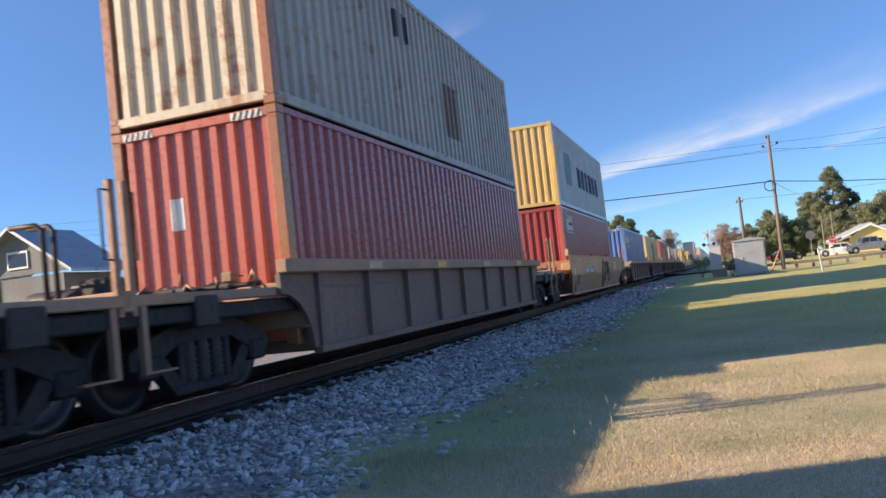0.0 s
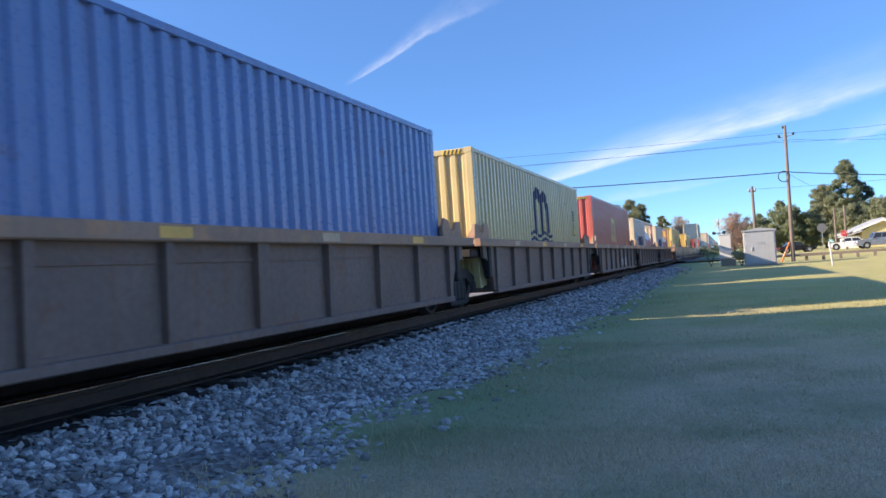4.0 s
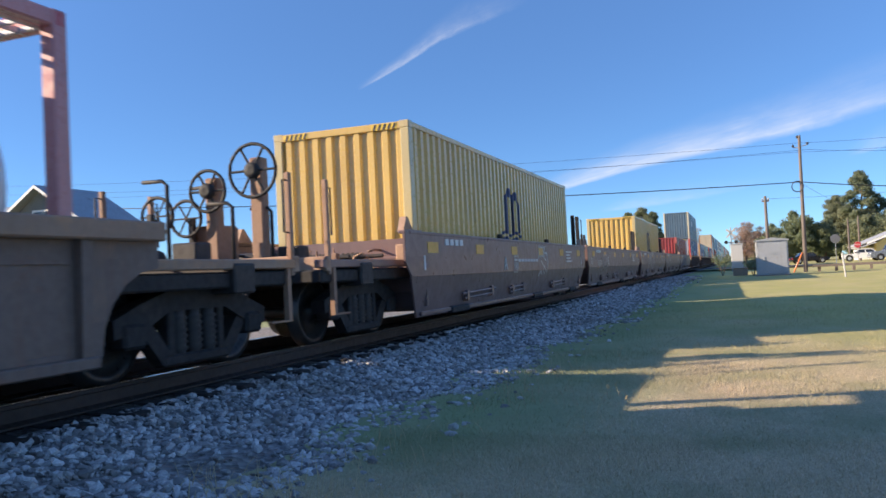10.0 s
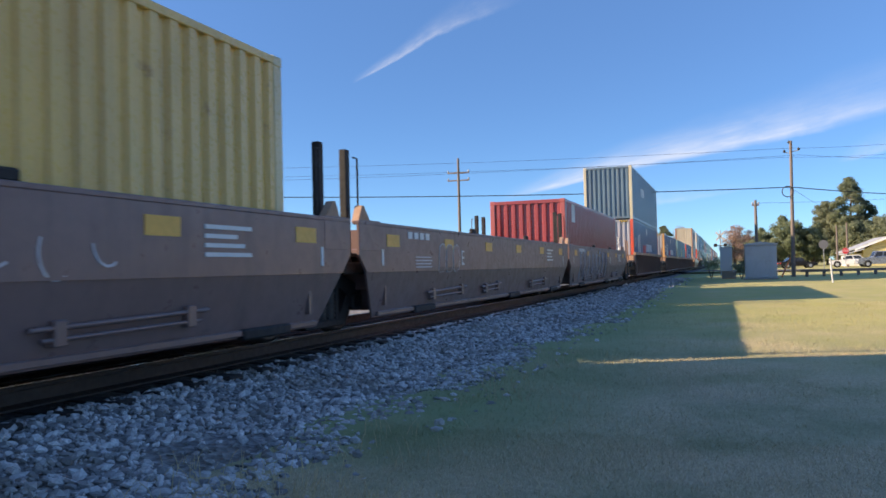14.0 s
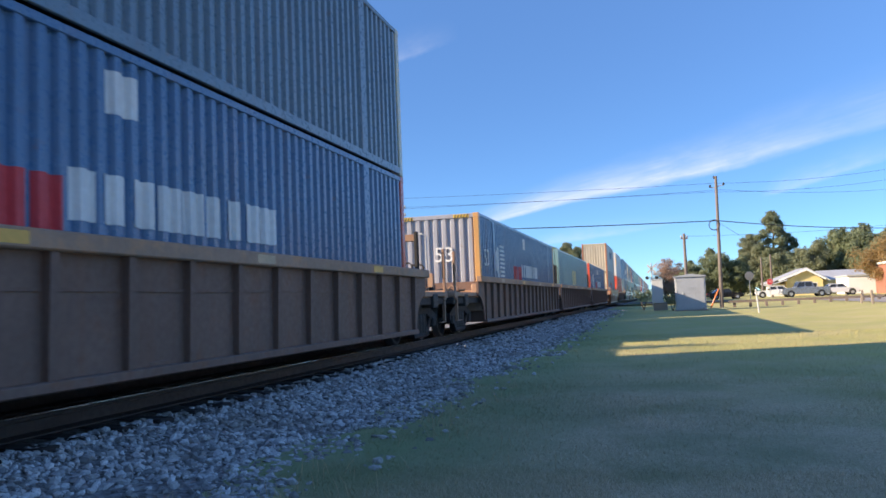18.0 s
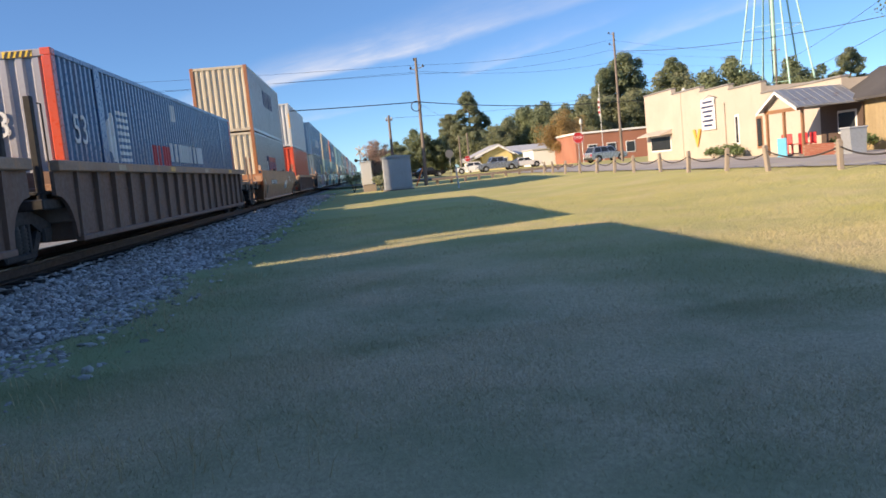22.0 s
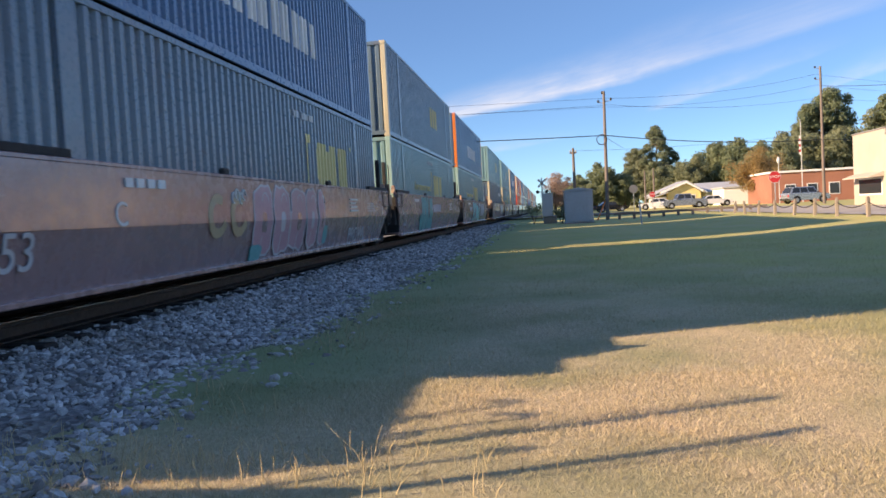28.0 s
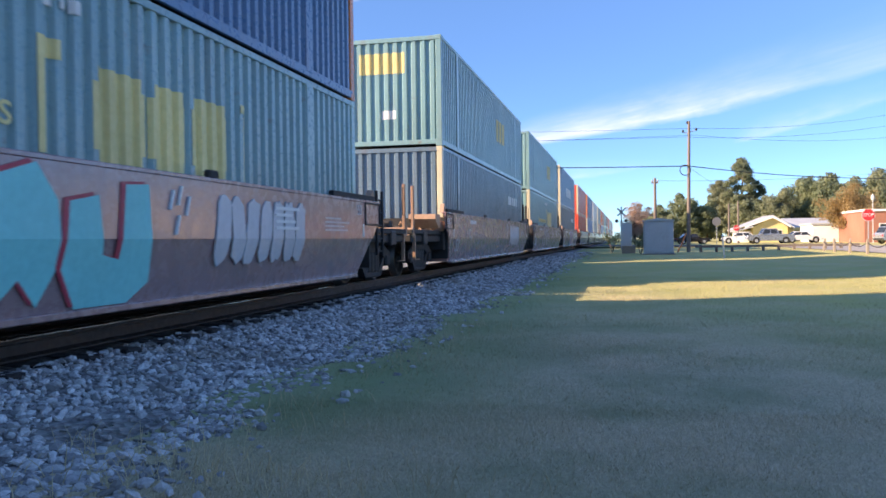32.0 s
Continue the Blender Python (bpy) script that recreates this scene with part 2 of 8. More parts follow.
def single(name, mb, material, label, category, at=(0, 0, 0), turn=0.0, group="", kind=""):
    me = mb.mesh(name, material) if isinstance(mb, Mb) else mb
    ob = new(name, me)
    ob.matrix_basis = pose(*at, 0, 0, turn)
    return tagged(ob, label, category, group, kind)


def words(text, height, material, deep=0.004, key="lettering"):
    """Letters of Blender's own font as a mesh in the x, z plane that face -y, the text's middle at the origin."""
    cu = bpy.data.curves.new(key, "FONT")
    cu.body, cu.size, cu.extrude = text, height * 1.38, deep
    cu.align_x, cu.align_y = "CENTER", "CENTER"
    tmp = bpy.data.objects.new(key, cu)
    me = bpy.data.meshes.new_from_object(tmp)
    bpy.data.objects.remove(tmp)
    me.transform(pose(0, 0, 0, 90, 0, 0))
    me.materials.clear()
    me.materials.append(material)
    return me


# ---- the ground ----
RAIL_Z, TRACK_X, SIDE_X = 0.74, -5.94, 1.22


def ss(a, b, x):
    k = min(1.0, max(0.0, (x - a) / (b - a)))
    return k * k * (3 - 2 * k)


def ground_z(x, y):
    """Low beside the track, rising towards the road crossing and the street."""
    along, across = ss(20, 62, y), ss(6, 13.5, x)
    return 0.30 + 0.2 * along + (0.32 - 0.2 * along) * across


def lawn_share(nt, sep, mid):
    """How much living lawn there is: little on the trodden strip, more further out and to the street."""
    far = nt.nodes.new("ShaderNodeMath")
    far.operation = "MULTIPLY_ADD"
    link(nt, sep.outputs[0], far.inputs[0])
    far.inputs[1].default_value = 1.2
    link(nt, sep.outputs[1], far.inputs[2])
    w = nt.nodes.new("ShaderNodeMath")
    w.operation = "MULTIPLY"
    link(nt, ramp(nt, far.outputs[0], 8.0, 21.0), w.inputs[0])
    link(nt, ramp(nt, mid, 0.3, 0.65, 0.9, 0.45), w.inputs[1])
    return w.outputs[0]


def green_rim(nt, sep, mid):
    """Greener grass along the stones, fading where the ground is trodden."""
    share = ramp(nt, sep.outputs[0], -0.5, -2.2)
    for other in (ramp(nt, mid, 0.25, 0.6, 0.3, 0.9), ramp(nt, sep.outputs[1], 4.4, 5.8, 0.12, 1.0)):
        w = nt.nodes.new("ShaderNodeMath")
        w.operation = "MULTIPLY"
        link(nt, share, w.inputs[0])
        link(nt, other, w.inputs[1])
        share = w.outputs[0]
    return share


def earth_material():
    m, nt, b = nodes_of("dry mown grass on sandy soil")
    co = coords(nt)
    big = noise_tex(nt, co, 0.16, 5, 0.6)
    mid = noise_tex(nt, co, 0.9, 6, 0.65)
    blade = noise_tex(nt, co, 38.0, 6, 0.75, (1.0, 0.6, 1.0))
    c = mix(nt, ramp(nt, big, 0.42, 0.62), (0.50, 0.43, 0.26), (0.65, 0.51, 0.33))
    c = mix(nt, ramp(nt, mid, 0.40, 0.68, 0, 0.75), c, (0.69, 0.56, 0.37))
    c = mix(nt, ramp(nt, blade, 0.36, 0.62, 0.6, 0), c, (0.26, 0.20, 0.14))
    # broad darker, greener patches
    c = mix(nt, ramp(nt, noise_tex(nt, co, 0.42, 5, 0.62), 0.44, 0.62, 0, 0.72), c, (0.27, 0.28, 0.15))
    # yellow-green lawn further out
    sep = nt.nodes.new("ShaderNodeSeparateXYZ")
    link(nt, co, sep.inputs[0])
    c = mix(nt, lawn_share(nt, sep, mid), c, (0.47, 0.45, 0.15))
    # a green rim along the stones
    c = mix(nt, green_rim(nt, sep, mid), c, (0.27, 0.33, 0.16))
    link(nt, c, b.inputs["Base Color"])
    b.inputs["Roughness"].default_value = 1.0
    b.inputs["Specular IOR Level"].default_value = 0.1
    bump(nt, b, blade, 0.6, 0.03)
    return m


def gravel_material(name, light, dark, by_island):
    m, nt, b = nodes_of(name)
    co = coords(nt)
    g = noise_tex(nt, co, 60.0, 4, 0.7)
    broad = noise_tex(nt, co, 1.1, 4, 0.6)
    if by_island:
        r = nt.nodes.new("ShaderNodeNewGeometry").outputs["Random Per Island"]
    else:
        v = nt.nodes.new("ShaderNodeTexVoronoi")
        v.inputs["Scale"].default_value = 16.0
        link(nt, co, v.inputs["Vector"])
        sp = nt.nodes.new("ShaderNodeSeparateColor")
        link(nt, v.outputs["Color"], sp.inputs[0])
        r = sp.outputs[0]
        bump(nt, b, v.outputs["Distance"], 1.0, 0.05)
    c = mix(nt, r, dark, light)
    c = mix(nt, ramp(nt, g, 0.4, 0.7, 0, 0.5), c, scaled(dark, 0.8))
    c = mix(nt, ramp(nt, broad, 0.50, 0.68, 0, 0.55), c, (0.20, 0.17, 0.13))
    link(nt, c, b.inputs["Base Color"])
    b.inputs["Roughness"].default_value = 0.85
    return m


earth = earth_material()
stone = gravel_material("grey granite ballast stones", (0.72, 0.70, 0.68), (0.17, 0.165, 0.16), True)
ballast_bed = gravel_material("packed grey ballast", (0.36, 0.35, 0.34), (0.13, 0.125, 0.12), False)
# dirty ballast, darkened further by the shade under the wagons' overhang
fouled_shaded = gravel_material("dirty brown ballast, train shade in the colour", (0.06, 0.045, 0.036), (0.022, 0.018, 0.016), False)
asphalt = paint("worn grey asphalt", (0.37, 0.335, 0.30), 0.9, var=0.15, big=0.3, fine=60, dirt=(0.34, 0.30, 0.25))
asphalt_dark = paint("dark road asphalt", (0.085, 0.083, 0.08), 0.9, var=0.15, big=0.3, fine=60)


def sheet(name, xs, ys, z_of, material, label, category):
    v = [(x, y, z_of(x, y)) for y in ys for x in xs]
    n = len(xs)
    f = [(j * n + i, j * n + i + 1, (j + 1) * n + i + 1, (j + 1) * n + i) for j in range(len(ys) - 1) for i in range(n - 1)]
    mb = Mb().add(v, f, True)
    me = mb.mesh(name, material, fix=False)
    return tagged(new(name, me), label, category, kind="structure")


GX = [-4500, -900, -300, -120, -60, -30, -16, -10] + [-6 + 0.75 * i for i in range(32)] + [20, 25, 32, 45, 70, 120, 300, 900, 4500]
GY = [-4500, -600, -150, -50, -20, -8] + [0.75 * i for i in range(48)] + [38, 42, 48, 56, 66, 80, 100, 130, 180, 300, 700, 1500, 4700]


def ground_sheet_z(x, y):
    n = 0.035 * noise.noise((x * 0.5, y * 0.5, 0)) + 0.015 * noise.noise((x * 1.9, y * 1.9, 3)) if abs(x) < 25 and -5 < y < 60 else 0
    return ground_z(x, y) + n


sheet("ground", GX, GY, ground_sheet_z, earth, "mown lawn of green and straw-coloured grass beside the railway", "ground")


def stone_edge(y):
    """Where the stones give way to the grass: an uneven line."""
    return TRACK_X + 3.2 + 0.34 * noise.noise((y * 0.35, 4, 1)) + 0.2 * noise.noise((y * 1.3, 7, 0)) + 0.1 * noise.noise((y * 3.7, 2, 0))


def berm_z(x, y):
    d = abs(x - TRACK_X)
    edge = stone_edge(y) - TRACK_X if x > TRACK_X else 8.0
    top = RAIL_Z - 0.21
    foot = ground_z(x, y) - 0.04
    if d < 1.15:
        return top
    k = (d - 1.15) / (edge - 1.15)
    bumpy = 0.02 * noise.noise((x * 3.1, y * 3.1, 1))
    return top + (foot - top) * (1 - (1 - min(k, 1.0)) ** 1.25) + bumpy if k < 1.15 else foot - 0.2


BX = [TRACK_X + d for d in [-9.3, -8.0, -6.5, -5.0, -3.7, -3.2, -2.7, -2.2, -1.7, -1.16, -0.8, 0, 0.8, 1.16] + [1.3 + 0.16 * i for i in range(16)]]
BY = [-150, -60, -25, -12, -6] + [-3 + 0.3 * i for i in range(150)] + [43 + 2 * i for i in range(30)] + [110, 160, 260, 420, 700, 1000]
sheet("railway_ballast", BX, BY, berm_z, ballast_bed, "sloping bed of crushed grey stone under the track", "ballast")
sheet("ballast_shoulder", [TRACK_X + d for d in (-1.15, -0.8, 0, 0.8, 1.15)], BY, lambda x, y: RAIL_Z - 0.196 - (0.03 if abs(x - TRACK_X) > 1.1 else 0), fouled_shaded,
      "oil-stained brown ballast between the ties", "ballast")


def stones():
    """Loose crushed stones over the near slope, thinning out into the grass."""
    rnd = np.random.default_rng(5)
    t = (1 + 5 ** 0.5) / 2
    base = np.array([(-1, t, 0), (1, t, 0), (-1, -t, 0), (1, -t, 0), (0, -1, t), (0, 1, t), (0, -1, -t), (0, 1, -t), (t, 0, -1), (t, 0, 1), (-t, 0, -1), (-t, 0, 1)]) / 1.9
    tri = np.array([(0, 11, 5), (0, 5, 1), (0, 1, 7), (0, 7, 10), (0, 10, 11), (1, 5, 9), (5, 11, 4), (11, 10, 2), (10, 7, 6), (7, 1, 8),
                    (3, 9, 4), (3, 4, 2), (3, 2, 6), (3, 6, 8), (3, 8, 9), (4, 9, 5), (2, 4, 11), (6, 2, 10), (8, 6, 7), (9, 8, 1)])
    spots = []
    for y0, y1, per, big in ((1.5, 6, 560, 1.0), (6, 12, 480, 1.0), (12, 20, 280, 1.15), (20, 34, 140, 1.4), (34, 60, 45, 1.9)):
        n = int((y1 - y0) * 2.75 * per)
        spots.append(np.column_stack([rnd.uniform(-4.85, -2.05, n), rnd.uniform(y0, y1, n), np.full(n, big)]))
    spots = np.vstack(spots)
    verts, faces, k = [], [], 0
    for x, y, big in spots:
        out = x - stone_edge(y) + 0.1
        if out > 0 and rnd.random() < min(0.97, 0.35 + out * 1.9 - 1.1 * noise.noise((x * 1.2, y * 1.2, 9))):
            continue
        bare = (x + 3.35) ** 2 / 0.12 + (y - 4.7) ** 2 / 0.30
        if bare < 1 and rnd.random() < 0.85:
            continue
        r = big * (0.012 + 0.034 * rnd.random() ** 1.8)
        sc = r * rnd.uniform((0.7, 0.6, 0.4), (1.5, 1.2, 0.85))
        p = base * rnd.uniform(0.66, 1.28, (12, 1)) * sc
        a, b = rnd.uniform(0, 6.28), rnd.normal(0, 0.55)
        ca, sa, cb, sb = math.cos(a), math.sin(a), math.cos(b), math.sin(b)
        p = p @ np.array([(ca, sa, 0), (-sa, ca, 0), (0, 0, 1)]) @ np.array([(1, 0, 0), (0, cb, sb), (0, -sb, cb)])
        z = max(berm_z(x, y), ground_z(x, y)) + r * 0.25
        verts.append(p + (x, y, z))
        faces.append(tri + k)
        k += 12
    v, f = np.vstack(verts), np.vstack(faces)
    me = bpy.data.meshes.new("ballast_stones")
    me.from_pydata(v.tolist(), [], f.tolist())
    me.materials.append(stone)
    tagged(new("ballast_stones", me), "loose crushed granite stones, grey and pale, on the track slope", "gravel", kind="stuff")


stones()


# ---- the track ----
def track():
    ob = thing("railway_track", "single railway track with rusty rails on dark wooden ties", "railway track", kind="structure")
    for side in (-1, 1):
        x = TRACK_X + side * 0.7525
        prof = [(-0.075, -0.18), (0.075, -0.18), (0.075, -0.165), (0.012, -0.14), (0.012, -0.045), (0.036, -0.035), (0.036, -0.008), (0.028, 0.0),
                (-0.028, 0.0), (-0.036, -0.008), (-0.036, -0.035), (-0.012, -0.045), (-0.012, -0.14), (-0.075, -0.165)]
        mb = Mb()
        mb.prism([(x + a, RAIL_Z + b) for a, b in prof], 1, -150, 1000)
        part("rail", mb, rail_steel, ob)
        part("rail_head", Mb().box(x - 0.026, -150, RAIL_Z, x + 0.026, 1000, RAIL_Z + 0.003), rail_shine, ob, "polished rail head")
    tie = shared("tie", lambda m: m.box(-1.3, -0.115, -0.36, 1.3, 0.115, -0.185, 0.02), tie_wood)
    rnd = random.Random(3)
    for i in range(150):
        o = part("tie", tie, tie_wood, ob, at=(TRACK_X + rnd.uniform(-0.03, 0.03), -9 + 0.53 * i, RAIL_Z + rnd.uniform(-0.008, 0.006)))
        o.rotation_euler.z = rnd.uniform(-0.012, 0.012)
    far = Mb()
    for i in range(260):
        y = -9 + 0.53 * (150 + i)
        far.box(TRACK_X - 1.3, y - 0.115, RAIL_Z - 0.36, TRACK_X + 1.3, y + 0.115, RAIL_Z - 0.18)
    part("distant_ties", far, tie_wood, ob)["kind"] = "stuff"


track()

# street on the town side and the road over the track
sheet("street", [12.4, 13, 14.5, 16, 18, 20.2], [-60, -20] + list(range(0, 84, 3)), lambda x, y: ground_z(x, y) + 0.03, asphalt,
      "grey asphalt street along the shops", "street")
sheet("crossing_road", [-120, -60, -20, -10, -7.6], [84, 89, 94, 99], lambda x, y: 0.53 + (RAIL_Z - 0.53) * ss(-24, -9, x), asphalt_dark, "dark asphalt road that crosses the railway", "road")
sheet("crossing_road", [-4.9, -2, 4, 15, 40, 80, 160], [84, 89, 94, 99], lambda x, y: 0.53 + (RAIL_Z - 0.53) * (1 - ss(-4, 12, x)), asphalt_dark, "dark asphalt road that crosses the railway", "road")
sheet("crossing_panel", [-7.6, -4.9], [84, 99], lambda x, y: RAIL_Z - 0.012, asphalt, "level crossing panel between the road and the rails", "level crossing")


def grass():
    """Short mown blades near the path of the eye, sparser further out."""
    rnd = np.random.default_rng(8)
    verts, faces = [], []
    k = 0
    for x0, x1, y0, y1, n, h in ((-3.2, 4.5, 1.8, 6, 120000, 0.024), (-3.2, 9, 6, 12, 90000, 0.028), (-3.2, 14, 12, 26, 60000, 0.042)):
        xs, ys = rnd.uniform(x0, x1, n), rnd.uniform(y0, y1, n)
        for x, y in zip(xs, ys):
            edge = stone_edge(y)
            if x < edge + 0.35 and rnd.random() < 1.0 - (x - edge + 0.25) * 1.6:
                continue
            hh = h * rnd.uniform(0.4, 1.5) * (1.5 if y > 5 and x < edge + 0.8 and rnd.random() < 0.5 else 1.0)
            a = rnd.uniform(0, 6.28)
            w = 0.0014 + h * 0.045
            dx, dy = math.cos(a) * w, math.sin(a) * w
            lx, ly = rnd.normal(0, hh * 1.1, 2)
            z = ground_z(x, y) - 0.005
            verts += [(x - dx, y - dy, z), (x + dx, y + dy, z), (x + lx, y + ly, z + hh + 0.010)]
            faces.append((k, k + 1, k + 2))
            k += 3
    me = bpy.data.meshes.new("grass")
    me.from_pydata(verts, [], faces)
    m, nt, b = nodes_of("grass blades")
    r = nt.nodes.new("ShaderNodeNewGeometry").outputs["Random Per Island"]
    co = coords(nt)
    patch = noise_tex(nt, co, 0.6, 4, 0.6)
    c = mix(nt, ramp(nt, patch, 0.38, 0.62), (0.52, 0.45, 0.27), (0.67, 0.53, 0.34))
    c = mix(nt, ramp(nt, r, 0.5, 0.95, 0, 0.9), c, (0.80, 0.66, 0.48))
    c = mix(nt, ramp(nt, r, 0.4, 0.05, 0, 0.75), c, (0.27, 0.23, 0.14))
    sep = nt.nodes.new("ShaderNodeSeparateXYZ")
    link(nt, co, sep.inputs[0])
    c = mix(nt, ramp(nt, noise_tex(nt, co, 0.42, 5, 0.62), 0.44, 0.62, 0, 0.7), c, (0.29, 0.30, 0.16))
    c = mix(nt, lawn_share(nt, sep, patch), c, (0.50, 0.47, 0.17))
    c = mix(nt, green_rim(nt, sep, noise_tex(nt, co, 0.9, 6, 0.65)), c, (0.28, 0.34, 0.16))
    link(nt, c, b.inputs["Base Color"])
    b.inputs["Roughness"].default_value = 0.9
    tr = nt.nodes.new("ShaderNodeBsdfTranslucent")
    link(nt, c, tr.inputs["Color"])
    mx = nt.nodes.new("ShaderNodeMixShader")
    mx.inputs[0].default_value = 0.35
    link(nt, b.outputs[0], mx.inputs[1])
    link(nt, tr.outputs[0], mx.inputs[2])
    link(nt, mx.outputs[0], nt.nodes["Material Output"].inputs[0])
    me.materials.append(m)
    tagged(new("grass", me), "short mown grass, green by the stones and straw-coloured further out", "grass", kind="stuff")


grass()


def weeds():
    """Taller dry stalks on the edge of the stones."""
    rnd = random.Random(12)
    straw = paint("dry straw stalks", (0.55, 0.44, 0.25), 0.9)
    mb = Mb()
    for cx, cy, n in ((-2.2, 8.0, 30), (-1.9, 7.2, 22), (-1.3, 7.5, 18), (-2.4, 8.8, 20), (-2.5, 5.7, 12), (-1.0, 6.4, 12), (-2.4, 3.9, 14), (-2.0, 11.2, 20), (-1.8, 3.9, 18), (-1.4, 3.8, 16), (-2.3, 10.0, 20), (-2.9, 4.2, 34), (-2.5, 3.9, 34), (-2.1, 4.0, 30), (-1.6, 3.8, 34), (-1.1, 3.8, 30), (-2.4, 4.9, 24), (-0.6, 3.7, 24), (-2.9, 3.5, 30)):
        for _ in range(n):
            x, y = cx + rnd.gauss(0, 0.3), cy + rnd.gauss(0, 0.22)
            h = rnd.uniform(0.05, 0.18)
            a = rnd.uniform(0, 6.28)
            lean = rnd.uniform(0.1, 0.8) * h
            p0 = Vector((x, y, ground_z(x, y) - 0.01))
            p1 = p0 + Vector((math.cos(a) * lean * 0.4, math.sin(a) * lean * 0.4, h * 0.6))
            p2 = p0 + Vector((math.cos(a) * lean, math.sin(a) * lean, h))
            mb.tube(p0, p1, 0.0035, 0.0025, 3, False)
            mb.tube(p1, p2, 0.0025, 0.001, 3, False)
    me = mb.mesh("weeds", straw, fix=False)
    tagged(new("weeds", me), "dry weed stalks at the edge of the ballast", "weeds", kind="stuff")


weeds()


# ---- the train ----
SPEED = 11.35
MOVING = []      # (thing, place along the track at 0 s, height)
WHEELS = []      # (wheelset, place in its bogie)


def coat(name, col, worn=True):
    return paint(name, col, 0.30, 0.0, bumpy=0.05, coat=0.2, var=0.12, dirt=RUST if worn else None, dirt_at=(0.62, 0.78), streak=0.25 if worn else 0.0)


STEEL_RED = coat("faded red container paint", (0.34, 0.062, 0.058))
STEEL_BRIGHT = coat("bright orange-red container paint", (0.58, 0.085, 0.045))
STEEL_ROSE = coat("sun-bleached red container paint", (0.46, 0.12, 0.10))
STEEL_GREY = coat("pale grey container paint", (0.37, 0.385, 0.37))
# ends and posts of grey and white boxes, warmed to cream for sunlight
STEEL_PALE_SUN = coat("pale container paint, warmed as sunlit", (0.58, 0.50, 0.36))
STEEL_WHITE = coat("white container paint", (0.53, 0.54, 0.54))
STEEL_BLUE = coat("blue container paint", (0.13, 0.22, 0.46))
STEEL_NAVY = coat("deep blue container paint", (0.05, 0.09, 0.24))
STEEL_YELLOW = coat("yellow container paint", (0.66, 0.44, 0.12))
STEEL_MUSTARD = coat("pale yellow container paint", (0.60, 0.48, 0.23))
STEEL_GREEN = coat("blue-green container paint", (0.20, 0.34, 0.35))
STEEL_SLATE = coat("slate grey container paint", (0.125, 0.185, 0.235))
# ends of the long blue boxes, greyed and paled to stand for sunlight
STEEL_INK_SUN = coat("blue container end, greyed as sunlit", (0.36, 0.36, 0.39))
STEEL_INK = coat("dark blue container paint", (0.062, 0.145, 0.275))
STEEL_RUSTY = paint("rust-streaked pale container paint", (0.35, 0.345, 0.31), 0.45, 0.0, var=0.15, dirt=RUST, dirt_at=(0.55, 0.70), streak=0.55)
# rusty end of the same box, its cream tone painting in the sun
STEEL_RUSTY_SUN = paint("rust-spotted pale container end, sunlit tone", (0.58, 0.50, 0.36), 0.5, 0.0, var=0.15, dirt=(0.34, 0.14, 0.05), dirt_at=(0.52, 0.66), streak=0.5)
# end of a red box: sunlight is put into this lighter orange-red
STEEL_RED_SUN = coat("red container end, sunlight in the colour", (0.50, 0.125, 0.07))
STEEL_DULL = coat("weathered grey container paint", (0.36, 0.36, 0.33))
# end and posts of a grey box, low yellow sunlight mixed into the colour
STEEL_DULL_SUN = coat("grey container paint, yellowed as sunlit", (0.60, 0.42, 0.16))
teal_dull = paint("faded teal logo paint", (0.16, 0.28, 0.30), 0.5)
# teal posts made paler because sunlight falls on them
POST_TEAL_SUN = coat("teal corner post, paled as sunlit", (0.34, 0.50, 0.46), False)
POST_RED = coat("orange-red corner post", (0.66, 0.10, 0.05), False)
POST_TAN = coat("tan corner post", (0.60, 0.33, 0.12), False)
POST_ORANGE = coat("orange corner post", (0.70, 0.20, 0.04), False)
POST_WHITE = coat("cream corner post", (0.62, 0.55, 0.38))
POST_RUST = coat("rusty corner post", (0.36, 0.15, 0.06))
STRIPE_Y = paint("yellow hazard stripe", (0.75, 0.50, 0.05), 0.5)


def wave(y, pitch=0.278, deep=0.036):
    """How far a corrugated wall lies behind its outer face."""
    k = (y / pitch) % 1.0
    if k < 0.38:
        return 0.0
    if k < 0.5:
        return deep * (k - 0.38) / 0.12
    if k < 0.88:
        return deep
    return deep * (1 - k) / 0.12


def wave_steps(a, b, pitch):
    i0, i1 = math.floor(a / pitch) - 1, math.ceil(b / pitch) + 1
    at = [(i + k) * pitch for i in range(i0, i1) for k in (0.0, 0.38, 0.5, 0.88)]
    return [a] + [v for v in at if a + 1e-4 < v < b - 1e-4] + [b]


def ribbed(mb, a, b, z0, z1, face, along, sign, pitch, deep, thick=0.004):
    """A corrugated wall from a to b at face; along: 1 runs along y and faces x, 0 runs along x and faces y."""
    st = wave_steps(a, b, pitch)
    v, n = [], len(st)
    for back in (0.0, thick):
        for z in (z0, z1):
            for s in st:
                d = face - sign * (wave(s, pitch, deep) + back)
                v.append((d, s, z) if along else (s, d, z))
    f = [(i, i + 1, n + i + 1, n + i) for i in range(n - 1)] + [(2 * n + i, 3 * n + i, 3 * n + i + 1, 2 * n + i + 1) for i in range(n - 1)]
    return mb.add(v, f)


